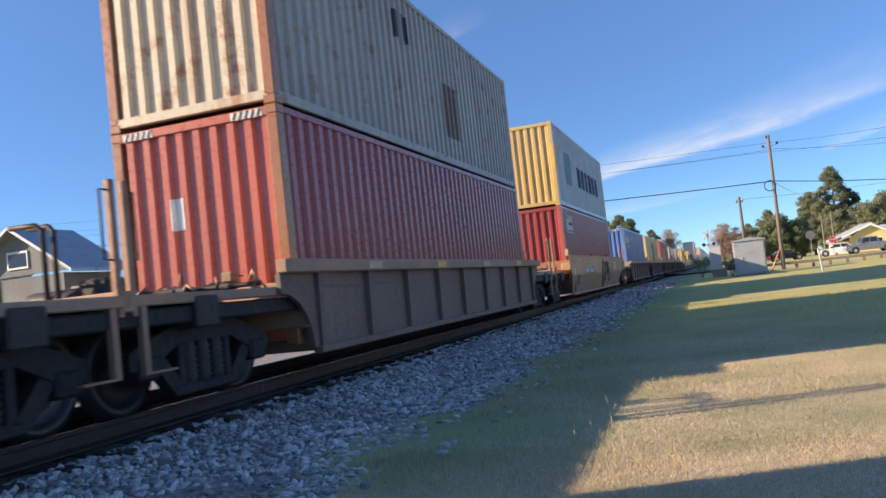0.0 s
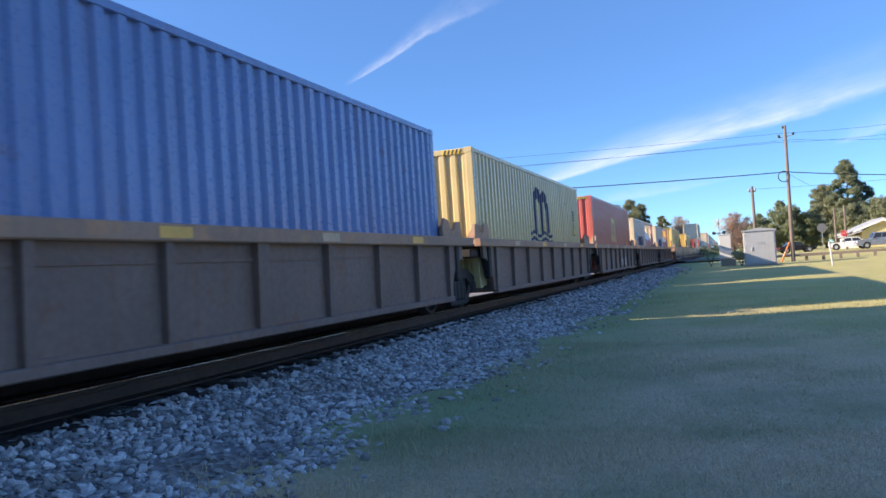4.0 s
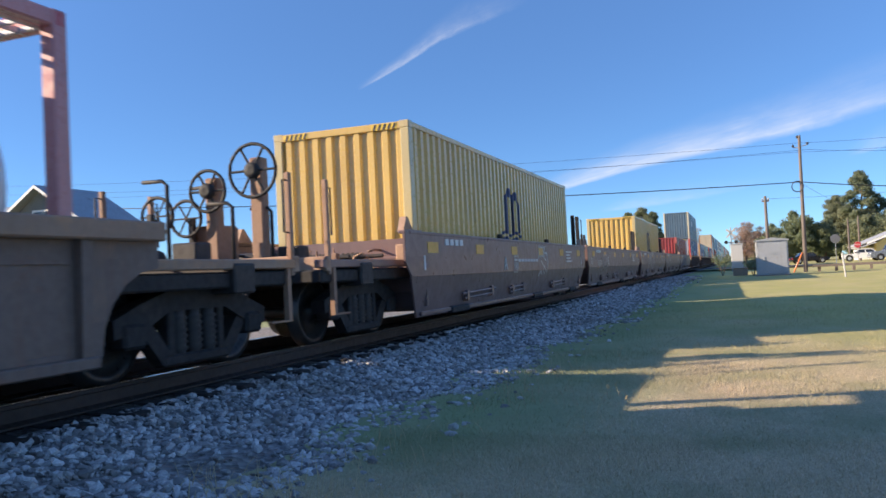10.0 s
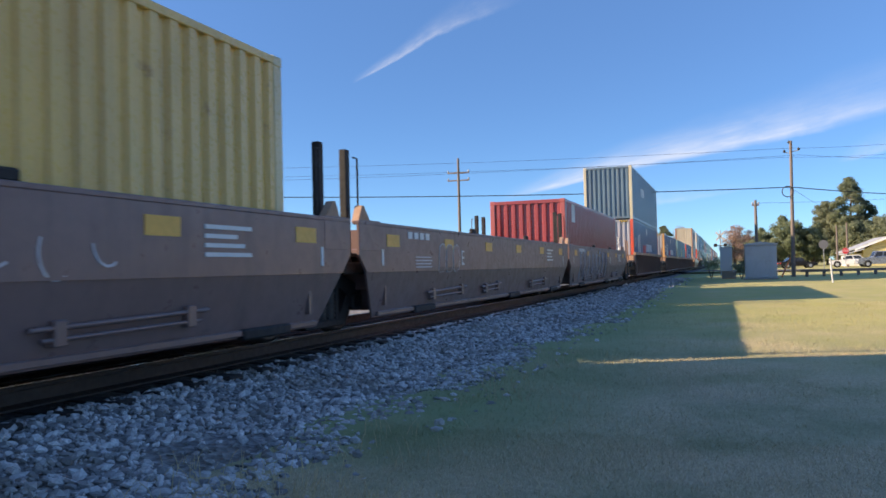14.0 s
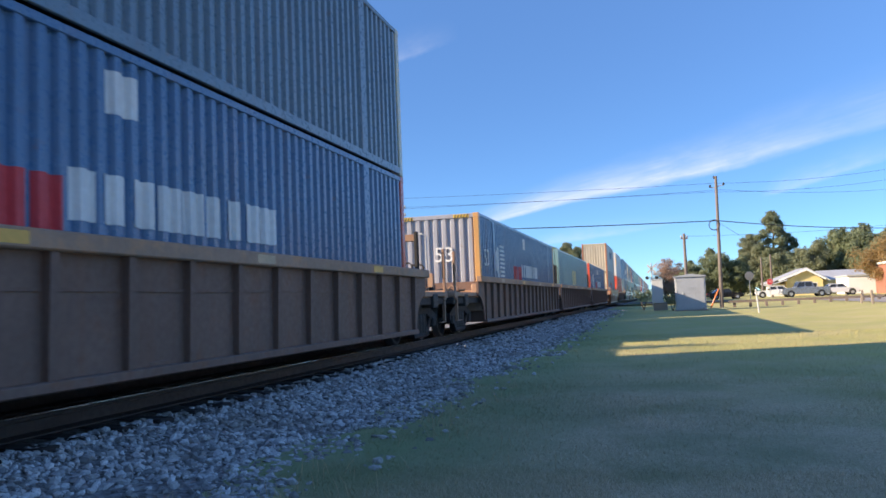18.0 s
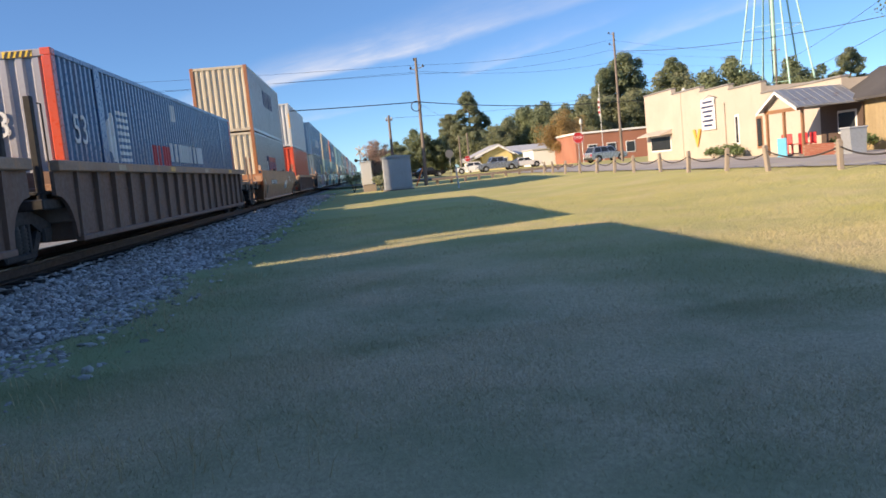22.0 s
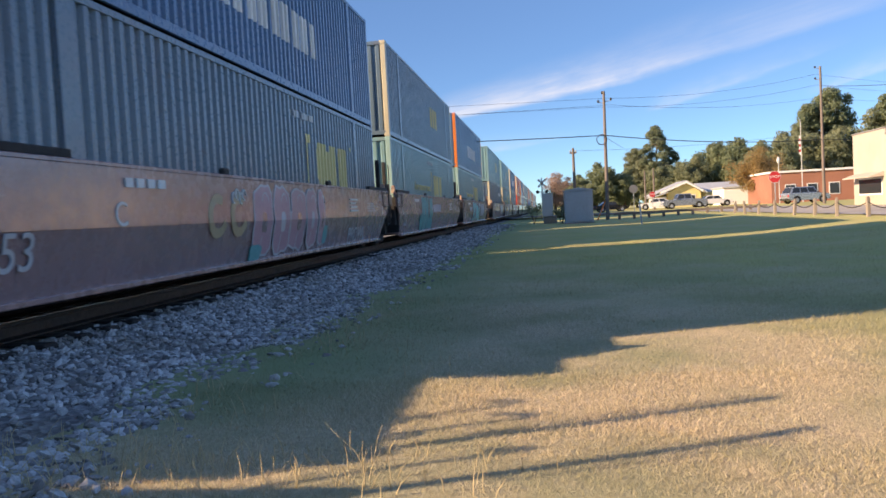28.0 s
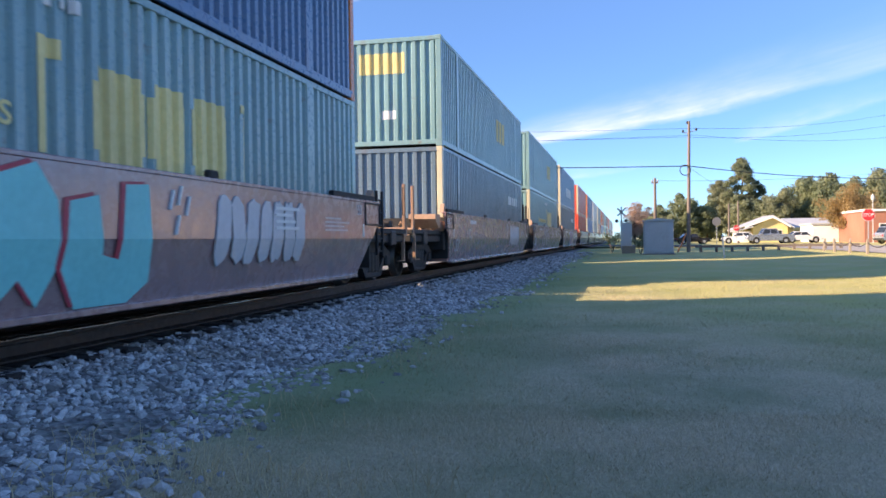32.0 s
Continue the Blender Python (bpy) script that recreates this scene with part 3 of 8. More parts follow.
def container(length, height, body, posts=None, label="", y_at=0.0, z_at=0.0, end_label="", stripes=None, marks=(), group="train load", end=None, posts_off=None):
    """A steel shipping box: corrugated walls between posts, rails and castings. marks: (y0, y1, z0, z1, paint, name) on the walls."""
    posts = posts or body
    end = end or body
    ob = thing("shipping_container", label, "container", group=group)
    long = length > 13
    hl, hw = length / 2, 1.295 if long else SIDE_X
    pitch = 0.278 if not long else 0.235
    key = (round(length, 2), round(height, 2))
    for s in (-1, 1):
        part("side_wall", shared(("side_wall", key, s), lambda m: ribbed(m, -hl + 0.1, hl - 0.1, 0.13, height - 0.06, s * (hw - 0.012), 1, s, pitch, 0.05), body), body, ob)
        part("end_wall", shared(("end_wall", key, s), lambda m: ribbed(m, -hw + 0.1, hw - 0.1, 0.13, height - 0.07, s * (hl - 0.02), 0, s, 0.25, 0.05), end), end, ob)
        part("top_rail", shared(("top_rail", key), lambda m: m.box(-0.03, -hl + 0.1, height - 0.10, 0.03, hl - 0.1, height - 0.012, 0.008), body), body, ob, at=(s * (hw - 0.03), 0, 0))
        part("bottom_rail", shared(("bottom_rail", key), lambda m: m.box(-0.025, -hl + 0.1, 0.035, 0.025, hl - 0.1, 0.17, 0.008), body), body, ob, at=(s * (hw - 0.025), 0, 0))
        part("end_header", shared(("end_header", key), lambda m: m.box(-hw + 0.1, -0.04, height - 0.13, hw - 0.1, 0.04, height - 0.014, 0.01), end), end, ob, at=(0, s * (hl - 0.04), 0))
        part("end_sill", shared(("end_sill", key), lambda m: m.box(-hw + 0.1, -0.04, 0.055, hw - 0.1, 0.04, 0.18, 0.01), end), end, ob, at=(0, s * (hl - 0.04), 0))
        for e in (-1, 1):
            part("corner_post", shared(("corner_post", key, (posts if s > 0 or not posts_off else posts_off).name), lambda m: m.box(-0.075, -0.085, 0.11, 0.075, 0.085, height - 0.11, 0.012), posts if s > 0 or not posts_off else posts_off), posts if s > 0 or not posts_off else posts_off, ob, at=(s * (hw - 0.075), e * (hl - 0.085), 0))
            for z in (0.0, height - 0.118):
                part("corner_casting", shared("corner_casting", lambda m: m.box(-0.085, -0.092, 0.0, 0.085, 0.092, 0.118, 0.012), posts), posts, ob, at=(s * (hw - 0.081), e * (hl - 0.088), z))
            if long:
                part("lifting_post", shared(("lifting_post", key), lambda m: m.box(-0.02, -0.13, 0.1, 0.02, 0.13, height - 0.02, 0.01), body), body, ob, at=(s * (hw - 0.016), e * 6.02, 0))
    part("roof", shared(("roof", key), lambda m: m.box(-hw + 0.03, -hl + 0.05, height - 0.04, hw - 0.03, hl - 0.05, height - 0.02), body), body, ob)
    part("floor", shared(("floor", key), lambda m: m.box(-hw + 0.05, -hl + 0.08, 0.1, hw - 0.05, hl - 0.08, 0.14), steel_dark), steel_dark, ob)
    if stripes:
        for s in (-1, 1):
            mb, mk = Mb(), Mb()
            mb.box(s * 0.80 - 0.22, -hl - 0.004, height - 0.125, s * 0.80 + 0.22, -hl + 0.002, height - 0.03)
            for i in range(5):
                x = s * 0.80 - 0.20 + 0.085 * i
                mk.prism([(x, height - 0.122), (x + 0.04, height - 0.122), (x + 0.075, height - 0.033), (x + 0.035, height - 0.033)], 1, -hl - 0.008, -hl - 0.003)
            part("hazard_stripe", mb, stripes, ob, "hazard stripes on the end header")
            part("hazard_bar", mk, black_mark, ob)
    for i, (y0, y1, z0, z1, paint_, name) in enumerate(marks):
        mb = ribbed(Mb(), y0, y1, z0, z1, hw - 0.009 + 0.0008 * i, 1, 1, pitch, 0.05, 0.003)
        part(name, mb, paint_, ob)
    MOVING.append((ob, y_at, z_at))
    return ob


def clip_y(poly, y, above):
    out = []
    for i, p in enumerate(poly):
        q = poly[(i + 1) % len(poly)]
        pin, qin = (p[0] >= y) == above, (q[0] >= y) == above
        if pin:
            out.append(p)
        if pin != qin:
            k = (y - p[0]) / (q[0] - p[0])
            out.append((y, p[1] + k * (q[1] - p[1])))
    return out


def rib_mark(ob, polys, material, long=False, lift=0.0, name="logo_shape"):
    """Painted shapes, given as outlines in y and z, that follow the corrugations of the side wall."""
    pitch, face = (0.235, 1.295) if long else (0.278, SIDE_X)
    mb = Mb()
    for poly in polys:
        a, b = min(p[0] for p in poly), max(p[0] for p in poly)
        st = wave_steps(a, b, pitch)
        for y0, y1 in zip(st, st[1:]):
            piece = clip_y(clip_y(poly, y0, True), y1, False)
            if len(piece) < 3:
                continue
            v = [(face - 0.009 + lift - wave(min(max(y, y0 + 1e-4), y1 - 1e-4), pitch, 0.05), y, z) for y, z in piece]
            mb.add(v, [tuple(range(len(v)))])
    me = mb.mesh(name, material, fix=False)
    return part(name, me, material, ob)


def arch(y, w, z0, z1, stroke):
    """One arch of a badge: two legs under a round crown, as convex strips."""
    r, n = w / 2, 8
    c = (y + r, z1 - r)
    ring = lambda k, q: (c[0] - q * math.cos(math.pi * k / n), c[1] + q * math.sin(math.pi * k / n))
    out = [[(y, z0), (y + stroke, z0), (y + stroke, c[1]), (y, c[1])], [(y + w - stroke, z0), (y + w, z0), (y + w, c[1]), (y + w - stroke, c[1])]]
    return out + [[ring(k, r), ring(k + 1, r), ring(k + 1, r - stroke), ring(k, r - stroke)] for k in range(n)]


def arch_badge(y, z, w, h):
    """Two dark arches over a pair of waves."""
    st = w * 0.17
    a = arch(y, w * 0.585, z, z + h, st) + arch(y + w * 0.415, w * 0.585, z, z + h * 0.96, st)
    for dz in (-0.07, -0.2):
        for k in range(10):
            f = lambda q: z + h * (dz + 0.05 * math.sin(q * 4 * math.pi / 10))
            y0, y1 = y + w * (-0.2 + 0.14 * k), y + w * (-0.2 + 0.14 * (k + 1))
            a.append([(y0, f(k)), (y1, f(k + 1)), (y1, f(k + 1) + h * 0.07), (y0, f(k) + h * 0.07)])
    return a


def end_mark(ob, length, x0, x1, z0, z1, material, name="end_stencil"):
    """Paint on the end wall that faces the camera's side."""
    mb = Mb()
    ribbed(mb, x0, x1, z0, z1, -(length / 2 - 0.016), 0, -1, 0.25, 0.05, 0.003)
    part(name, mb, material, ob)


def bars(y0, z0, h, n, w, gap, material, name="logo_bar"):
    """A row of upright bars in place of a trade name."""
    return [(y0 + i * (w + gap), y0 + i * (w + gap) + w, z0, z0 + h, material, name) for i in range(n)]


def tank_container(y_at, z_at, label, h=2.59):
    """A 20-foot tank in a red frame, with a white barrel."""
    red = coat("red tank frame", (0.50, 0.06, 0.06))
    pale = coat("faded pink-red tank frame", (0.55, 0.24, 0.23))
    white = paint("glossy white tank shell", (0.70, 0.71, 0.72), 0.35, var=0.06, dirt=(0.45, 0.42, 0.38), dirt_at=(0.6, 0.85))
    ob = thing("tank_container", label, "tank container", group="train load")
    hl, hw = 3.03, SIDE_X
    for s in (-1, 1):
        for e in (-1, 1):
            part("corner_post", Mb().box(s * hw - 0.07 * (s + 1), e * hl - 0.07 * (e + 1), 0, s * hw - 0.07 * (s - 1), e * hl - 0.07 * (e - 1), h, 0.015), pale, ob)
            part("brace", Mb().tube((s * 1.14, e * 2.96, 0.1), (s * 0.1, e * 2.96, 1.2), 0.05), red, ob)
        part("top_rail", Mb().box(s * 1.15 - 0.055, -hl, h - 0.13, s * 1.15 + 0.055, hl, h, 0.015), pale, ob)
        part("bottom_rail", Mb().box(s * 1.15 - 0.06, -hl, 0.02, s * 1.15 + 0.06, hl, 0.18, 0.015), red, ob)
        part("end_beam", Mb().box(-hw, s * 2.96 - 0.06, h - 0.14, hw, s * 2.96 + 0.06, h - 0.002, 0.015), red, ob)
    mb = Mb()
    mb.lathe([(-2.82, 0.25), (-2.80, 0.6), (-2.70, 0.92), (-2.5, 1.08), (-2.3, 1.13), (2.3, 1.13), (2.5, 1.08), (2.70, 0.92), (2.80, 0.6), (2.82, 0.25)], 40, 1, (0, 0, 1.24))
    barrel = part("barrel", mb, white, ob, "glossy white tank barrel")
    grate = Mb()
    for i in range(34):
        grate.box(0.42, -2.9 + i * 0.175, h - 0.14, 1.08, -2.86 + i * 0.175, h - 0.11)
    for x in (0.42, 0.64, 0.86, 1.06):
        grate.box(x, -2.95, h - 0.145, x + 0.02, 2.95, h - 0.10)
    part("walkway", grate, silver_mark, ob, "steel grating walkway")
    part("manhole", Mb().lathe([(0, 0.3), (0.16, 0.3), (0.2, 0.25)], 20, 2, (0, 0.2, 2.28)), steel_dark, ob)
    for i in range(5):
        y = -1.75 + i * 0.78
        arc = Mb()
        v = []
        for k in range(9):
            z = 1.02 + 0.46 * k / 8
            x = math.sqrt(1.136 ** 2 - (z - 1.24) ** 2)
            v += [(x, y, z), (x, y + 0.5, z), (x + 0.004, y, z), (x + 0.004, y + 0.5, z)]
        f = []
        for k in range(8):
            a, b = 4 * k, 4 * k + 4
            f += [(a + 2, a + 3, b + 3, b + 2), (a, b, b + 1, a + 1)]
        arc.add(v, f)
        part("logo_bar", arc, red_mark, ob, "red lettering block on the barrel")
    MOVING.append((ob, y_at, z_at))
    return ob


# wagon pieces, with z from the rail head
def bogie(parent, y):
    ob = part("bogie", shared("bogie", lambda m: m.box(-1.0, -0.16, 0.42, 1.0, 0.16, 0.72, 0.03).box(-0.35, -0.35, 0.7, 0.35, 0.35, 0.86, 0.03), steel_dark), steel_dark, parent, at=(0, y, 0))

    def side_frame(m):
        top = [(-1.12, 0.40), (-1.12, 0.56), (-0.80, 0.68), (-0.45, 0.78), (0.45, 0.78), (0.80, 0.68), (1.12, 0.56), (1.12, 0.40), (0.72, 0.46), (0.42, 0.60), (-0.42, 0.60), (-0.72, 0.46)]
        m.prism(top, 0, -0.09, 0.09)
        for s in (-1, 1):
            m.prism([(s * 0.84, 0.50), (s * 0.64, 0.50), (s * 0.34, 0.16), (s * 0.50, 0.12)], 0, -0.07, 0.07)
            m.box(-0.07, s * 0.37 - 0.05, 0.16, 0.07, s * 0.37 + 0.05, 0.66, 0.015)
            m.box(-0.10, s * 0.89 - 0.14, 0.30, 0.12, s * 0.89 + 0.14, 0.52, 0.03)
        m.box(-0.08, -0.5, 0.10, 0.08, 0.5, 0.20, 0.02)
    for s in (-1, 1):
        fr = part("side_frame", shared("side_frame", side_frame, steel_dark), steel_dark, ob, at=(s * 1.0, 0, 0))
    def coil(m):
        m.lathe([(0.20, 0.08)] + [(0.22 + i * 0.028, 0.10 if i % 2 else 0.078) for i in range(13)] + [(0.60, 0.08)], 10, 2)
    for s in (-1, 1):
        for k in (-0.22, 0.0, 0.22):
            part("spring", shared("spring", coil, brake_grey), brake_grey, ob, at=(s * 1.0, k, 0))
    for e in (-1, 1):
        def wheels(m):
            m.tube((-0.95, 0, 0), (0.95, 0, 0), 0.075, n=12)
            for s in (-1, 1):
                x = s * 0.74
                m.lathe([(x - s * 0.075, 0.455), (x - s * 0.05, 0.455), (x - s * 0.045, 0.424), (x + s * 0.06, 0.418), (x + s * 0.062, 0.35), (x + s * 0.02, 0.33), (x, 0.16), (x + s * 0.06, 0.11), (x + s * 0.10, 0.10)], 28, 0)
        w = part("wheelset", shared("wheelset", wheels, wheel_steel), wheel_steel, ob, "shining steel wheel treads", at=(0, e * 0.89, 0.42))
        WHEELS.append((w, (0, e * 0.89, 0.42), parent))
    return ob


RAILS = ("rail", "wheel", "frame", "posts")


def end_gear(ob, y_well, y_end, deck_z, frame_mat, posts, brake_side=1):
    """Deck, beams, rails and brake gear over the bogie from the well's end to the wagon's end."""
    s = 1 if y_end > y_well else -1
    a, b = sorted((y_well, y_end))
    part("deck", Mb().box(-1.30, a, deck_z - 0.30, 1.30, b - (0.2 if s > 0 else 0), deck_z - 0.14, 0.02), steel_dark, ob)
    part("bolster_beam", Mb().box(-1.36, y_end - s * 1.15 - 0.18, deck_z - 0.36, 1.36, y_end - s * 1.15 + 0.18, deck_z - 0.06, 0.02), brake_grey, ob)
    part("end_beam", Mb().box(-1.40, y_well - 0.09 + s * 0.10, deck_z - 0.52, 1.40, y_well + 0.09 + s * 0.10, deck_z + 0.05, 0.02), frame_mat, ob)
    part("coupler", Mb().box(-0.12, min(y_end, y_end + s * 0.45), deck_z - 0.62, 0.12, max(y_end, y_end + s * 0.45), deck_z - 0.40, 0.03), brake_grey, ob)
    if posts == "far":
        return
    part("end_platform", shared(("end_platform", s), lambda m: m.prism([(-0.4, 0)] + [(-0.4 + 0.05 * i, 0.03 + 0.018 * (i % 2)) for i in range(17)] + [(0.4, 0)], 0, -1.30, 1.30), steel_dark), steel_dark, ob, at=(0, y_end - s * 0.55, deck_z - 0.07))
    if posts in RAILS:
        bx = -0.62
        part("brake_stand", Mb().box(bx - 0.04, y_end - s * 0.14 - 0.04, deck_z - 0.2, bx + 0.04, y_end - s * 0.14 + 0.04, deck_z + 0.62, 0.01), brake_grey, ob)
        ring = [(bx + 0.23 * math.cos(k * math.pi / 10), y_end - s * 0.02, deck_z + 0.6 + 0.23 * math.sin(k * math.pi / 10)) for k in range(21)]
        wheel = part("brake_wheel", Mb().path(ring, 0.022, 6), brake_grey, ob, "round hand-brake wheel")
        for k in (0, 1, 2):
            q = k * math.pi / 3
            part("spoke", Mb().tube((bx - 0.23 * math.cos(q), y_end - s * 0.02, deck_z + 0.6 - 0.23 * math.sin(q)), (bx + 0.23 * math.cos(q), y_end - s * 0.02, deck_z + 0.6 + 0.23 * math.sin(q)), 0.012, n=5), brake_grey, wheel)
        part("end_sill", Mb().box(-1.34, y_end - s * 0.12 - 0.06, deck_z - 0.16, 1.34, y_end - s * 0.12 + 0.06, deck_z + 0.02, 0.012), bracket_tan, ob, "sandy tan end sill")
        part("side_sill", Mb().box(1.20, min(y_well, y_end), deck_z - 0.12, 1.34, max(y_well, y_end) - 0.1, deck_z - 0.02, 0.012), frame_mat, ob)
        part("corner_block", Mb().box(1.10, y_well + s * 0.18 - 0.14, deck_z - 0.04, 1.40, y_well + s * 0.18 + 0.14, deck_z + 0.22, 0.02), bracket_tan, ob, "sandy tan corner block")
        for x, top in ((-0.35, 0.95), (0.55, 0.62)):
            part("hand_rail", Mb().path([(x, y_end - s * 0.16, deck_z - 0.1), (x, y_end - s * 0.16, deck_z + top), (x - 0.06, y_end - s * 0.17, deck_z + top + 0.05), (x - 0.32, y_end - s * 0.2, deck_z + top + 0.05)], 0.024), brake_grey, ob)
        for k in range(3):
            part("slack_adjuster", Mb().lathe([(-0.3, 0.03), (-0.27, 0.06)] + [(-0.2 + 0.04 * j, 0.075 if j % 2 else 0.05) for j in range(9)] + [(0.2, 0.03), (0.5, 0.03)], 9, 0, (0.45 - 0.45 * k, y_well + s * (0.45 + 0.2 * k), deck_z + 0.06)), brake_grey, ob)
    if posts == "wheel":
        # two tall hand-brake wheels on a sandy stand
        for x, z, r in ((0.42, 1.12, 0.33), (-0.25, 0.92, 0.26)):
            y = y_end + s * 0.02
            part("brake_stand", Mb().box(x - 0.12, y_end - s * 0.16 - 0.08, deck_z - 0.1, x + 0.06, y_end - s * 0.16 + 0.08, deck_z + z + 0.18, 0.02), rail_tan, ob)
            w = part("brake_wheel", Mb().path([(x + r * math.cos(k * math.pi / 12), y, deck_z + z + r * math.sin(k * math.pi / 12)) for k in range(25)], 0.022, 6), blackhole, ob, "round black hand-brake wheel")
            part("hub", Mb().lathe([(-0.05, 0.05), (-0.04, 0.10), (0.03, 0.10), (0.05, 0.04)], 12, 1, (x, y, deck_z + z)), blackhole, w)
            for k in range(6):
                q = k * math.pi / 3
                part("spoke", Mb().tube((x, y, deck_z + z), (x + r * math.cos(q), y, deck_z + z + r * math.sin(q)), 0.016, n=5), blackhole, w)
        part("gear_box", Mb().box(-0.65, y_end - s * 0.5, deck_z, -0.2, y_end - s * 0.2, deck_z + 0.5, 0.03) if s < 0 else Mb().box(-0.65, y_end - 0.5, deck_z, -0.2, y_end - 0.2, deck_z + 0.5, 0.03), rail_tan, ob)
    if posts in ("frame", "posts"):
        # dark uprights with sandy cross beams and red discs
        for x in (-1.32, -0.55, 0.62):
            part("upright", Mb().box(x - 0.04, y_end - 0.07, deck_z - 0.4, x + 0.04, y_end + 0.07, deck_z + (1.32 if x < 0.5 else 1.4), 0.012), steel_dark, ob)
            part("grab_iron", Mb().path([(x + 0.07, y_end + s * 0.12, deck_z - 0.2), (x + 0.2, y_end + s * 0.16, deck_z - 0.2), (x + 0.2, y_end + s * 0.16, deck_z + 1.3), (x + 0.07, y_end + s * 0.12, deck_z + 1.36)], 0.014), white_mark, ob)
    if posts == "frame":
        part("top_beam", Mb().box(-0.6, y_end - 0.06, deck_z + 1.18, 0.62, y_end + 0.06, deck_z + 1.34, 0.01), rail_tan, ob)
        part("cross_beam", Mb().box(-1.35, y_end - 0.05, deck_z + 0.10, 1.0, y_end + 0.05, deck_z + 0.42, 0.01), bracket_tan, ob)
        part("brake_panel", Mb().box(-0.45, y_end - 0.02, deck_z + 0.42, 0.35, y_end + 0.02, deck_z + 1.18), steel_dark, ob)
        for z in (0.56, 0.92):
            part("red_disc", Mb().lathe([(0.0, 0.13), (0.012, 0.13)], 20, 1, (-0.25, y_end - 0.035, deck_z + z)), red_mark, ob, "red round marker")
        part("label_plate", Mb().box(0.1, y_end - 0.026, deck_z + 0.75, 0.22, y_end - 0.02, deck_z + 1.05), white_mark, ob)
    for x in (-1.30, 1.30):
        if posts in RAILS:
            part("grab_post", Mb().box(x - 0.03, y_end - s * 0.18 - 0.035, deck_z - 0.2, x + 0.03, y_end - s * 0.18 + 0.035, deck_z + 0.95, 0.008), rail_tan, ob)
            part("grab_iron", Mb().path([(x, y_end - s * 0.20, deck_z + 0.28), (x, y_end - s * 0.30, deck_z + 0.28), (x, y_end - s * 0.30, deck_z + 0.86), (x, y_end - s * 0.20, deck_z + 0.86)], 0.012), brake_grey, ob)
            part("ladder_step", Mb().box(x - 0.03, y_end - s * 0.66, deck_z - 0.70, x + 0.03, y_end - s * 0.28, deck_z - 0.68), rail_tan, ob)
            part("step_hanger", Mb().box(x - 0.03, y_end - s * 0.28 - 0.035, deck_z - 0.70, x + 0.03, y_end - s * 0.28 + 0.035, deck_z - 0.1), rail_tan, ob)
        elif posts == "tall":
            part("tall_post", Mb().box(x * 0.93 - 0.05, y_end - s * 0.22 - 0.06, deck_z - 0.3, x * 0.93 + 0.05, y_end - s * 0.22 + 0.06, deck_z + 1.35, 0.01), steel_dark, ob)
            part("grab_iron", Mb().path([(x, y_end - s * 0.34, deck_z - 0.1), (x, y_end - s * 0.42, deck_z - 0.1), (x, y_end - s * 0.42, deck_z + 1.25), (x, y_end - s * 0.30, deck_z + 1.25)], 0.014), brake_grey, ob)
        else:
            prof = [(0, -0.04), (1.05, -0.04), (1.05, 0.10), (0.98, 0.36), (0.74, 0.36), (0.62, 0.20), (0.42, 0.20), (0.34, 0.36), (0.12, 0.40), (0, 0.26)]
            plate = part("guide_bracket", Mb().prism([(y_well + s * a, deck_z + b) for a, b in prof], 0, x - 0.025, x + 0.025), bracket_tan, ob, "flame-cut sandy steel guide bracket")
            for a in (0.14, 0.86):
                part("gusset", Mb().prism([(x - 0.02, deck_z - 0.02), (x - 0.30, deck_z - 0.02), (x - 0.02, deck_z + 0.34)] if x > 0 else [(x + 0.02, deck_z - 0.02), (x + 0.30, deck_z - 0.02), (x + 0.02, deck_z + 0.34)], 1, y_well + s * a - 0.02, y_well + s * a + 0.02), bracket_tan, plate)
            part("side_post", Mb().box(x * 1.06 - 0.06, y_well + s * 0.42 - 0.09, deck_z - 0.72, x * 1.06 + 0.06, y_well + s * 0.42 + 0.09, deck_z - 0.05, 0.02), steel_dark, ob)
            if x < 0:
                part("grab_post", Mb().box(x + 0.75, y_well + s * 0.66, deck_z - 0.1, x + 0.83, y_well + s * 0.74, deck_z + 0.72, 0.01), bracket_tan, ob)
                part("post_brace", Mb().tube((x + 0.79, y_well + s * 0.70, deck_z + 0.55), (x + 1.25, y_well + s * 0.70, deck_z - 0.05), 0.03, n=6), bracket_tan, ob)
                part("grab_iron", Mb().path([(x + 0.72, y_well + s * 0.7, deck_z + 0.2), (x + 0.6, y_well + s * 0.7, deck_z + 0.2), (x + 0.6, y_well + s * 0.7, deck_z + 0.65), (x + 0.72, y_well + s * 0.7, deck_z + 0.65)], 0.014), brake_grey, ob)
    rnd = random.Random(int(abs(y_end) * 10) + len(posts))
    part("air_tank", Mb().lathe([(-0.36, 0.05), (-0.33, 0.11), (-0.28, 0.13), (0.28, 0.13), (0.33, 0.11), (0.36, 0.05)], 12, 0, (-0.2, y_end - s * 0.9, deck_z + 0.02)), brake_grey, ob)
    rig = Mb()
    for i in range(16):
        x, y, z = rnd.uniform(-1.0, 1.15), y_well + s * rnd.uniform(0.2, 1.0), deck_z + rnd.uniform(-0.08, 0.16)
        dx, dy = rnd.uniform(-0.25, 0.25), rnd.uniform(-0.3, 0.3)
        rig.path([(x, y, z), (x + dx * 0.5, y + dy * 0.4, z + rnd.uniform(0.02, 0.14)), (x + dx, y + dy, z + rnd.uniform(-0.04, 0.06))], rnd.uniform(0.010, 0.022), 5)
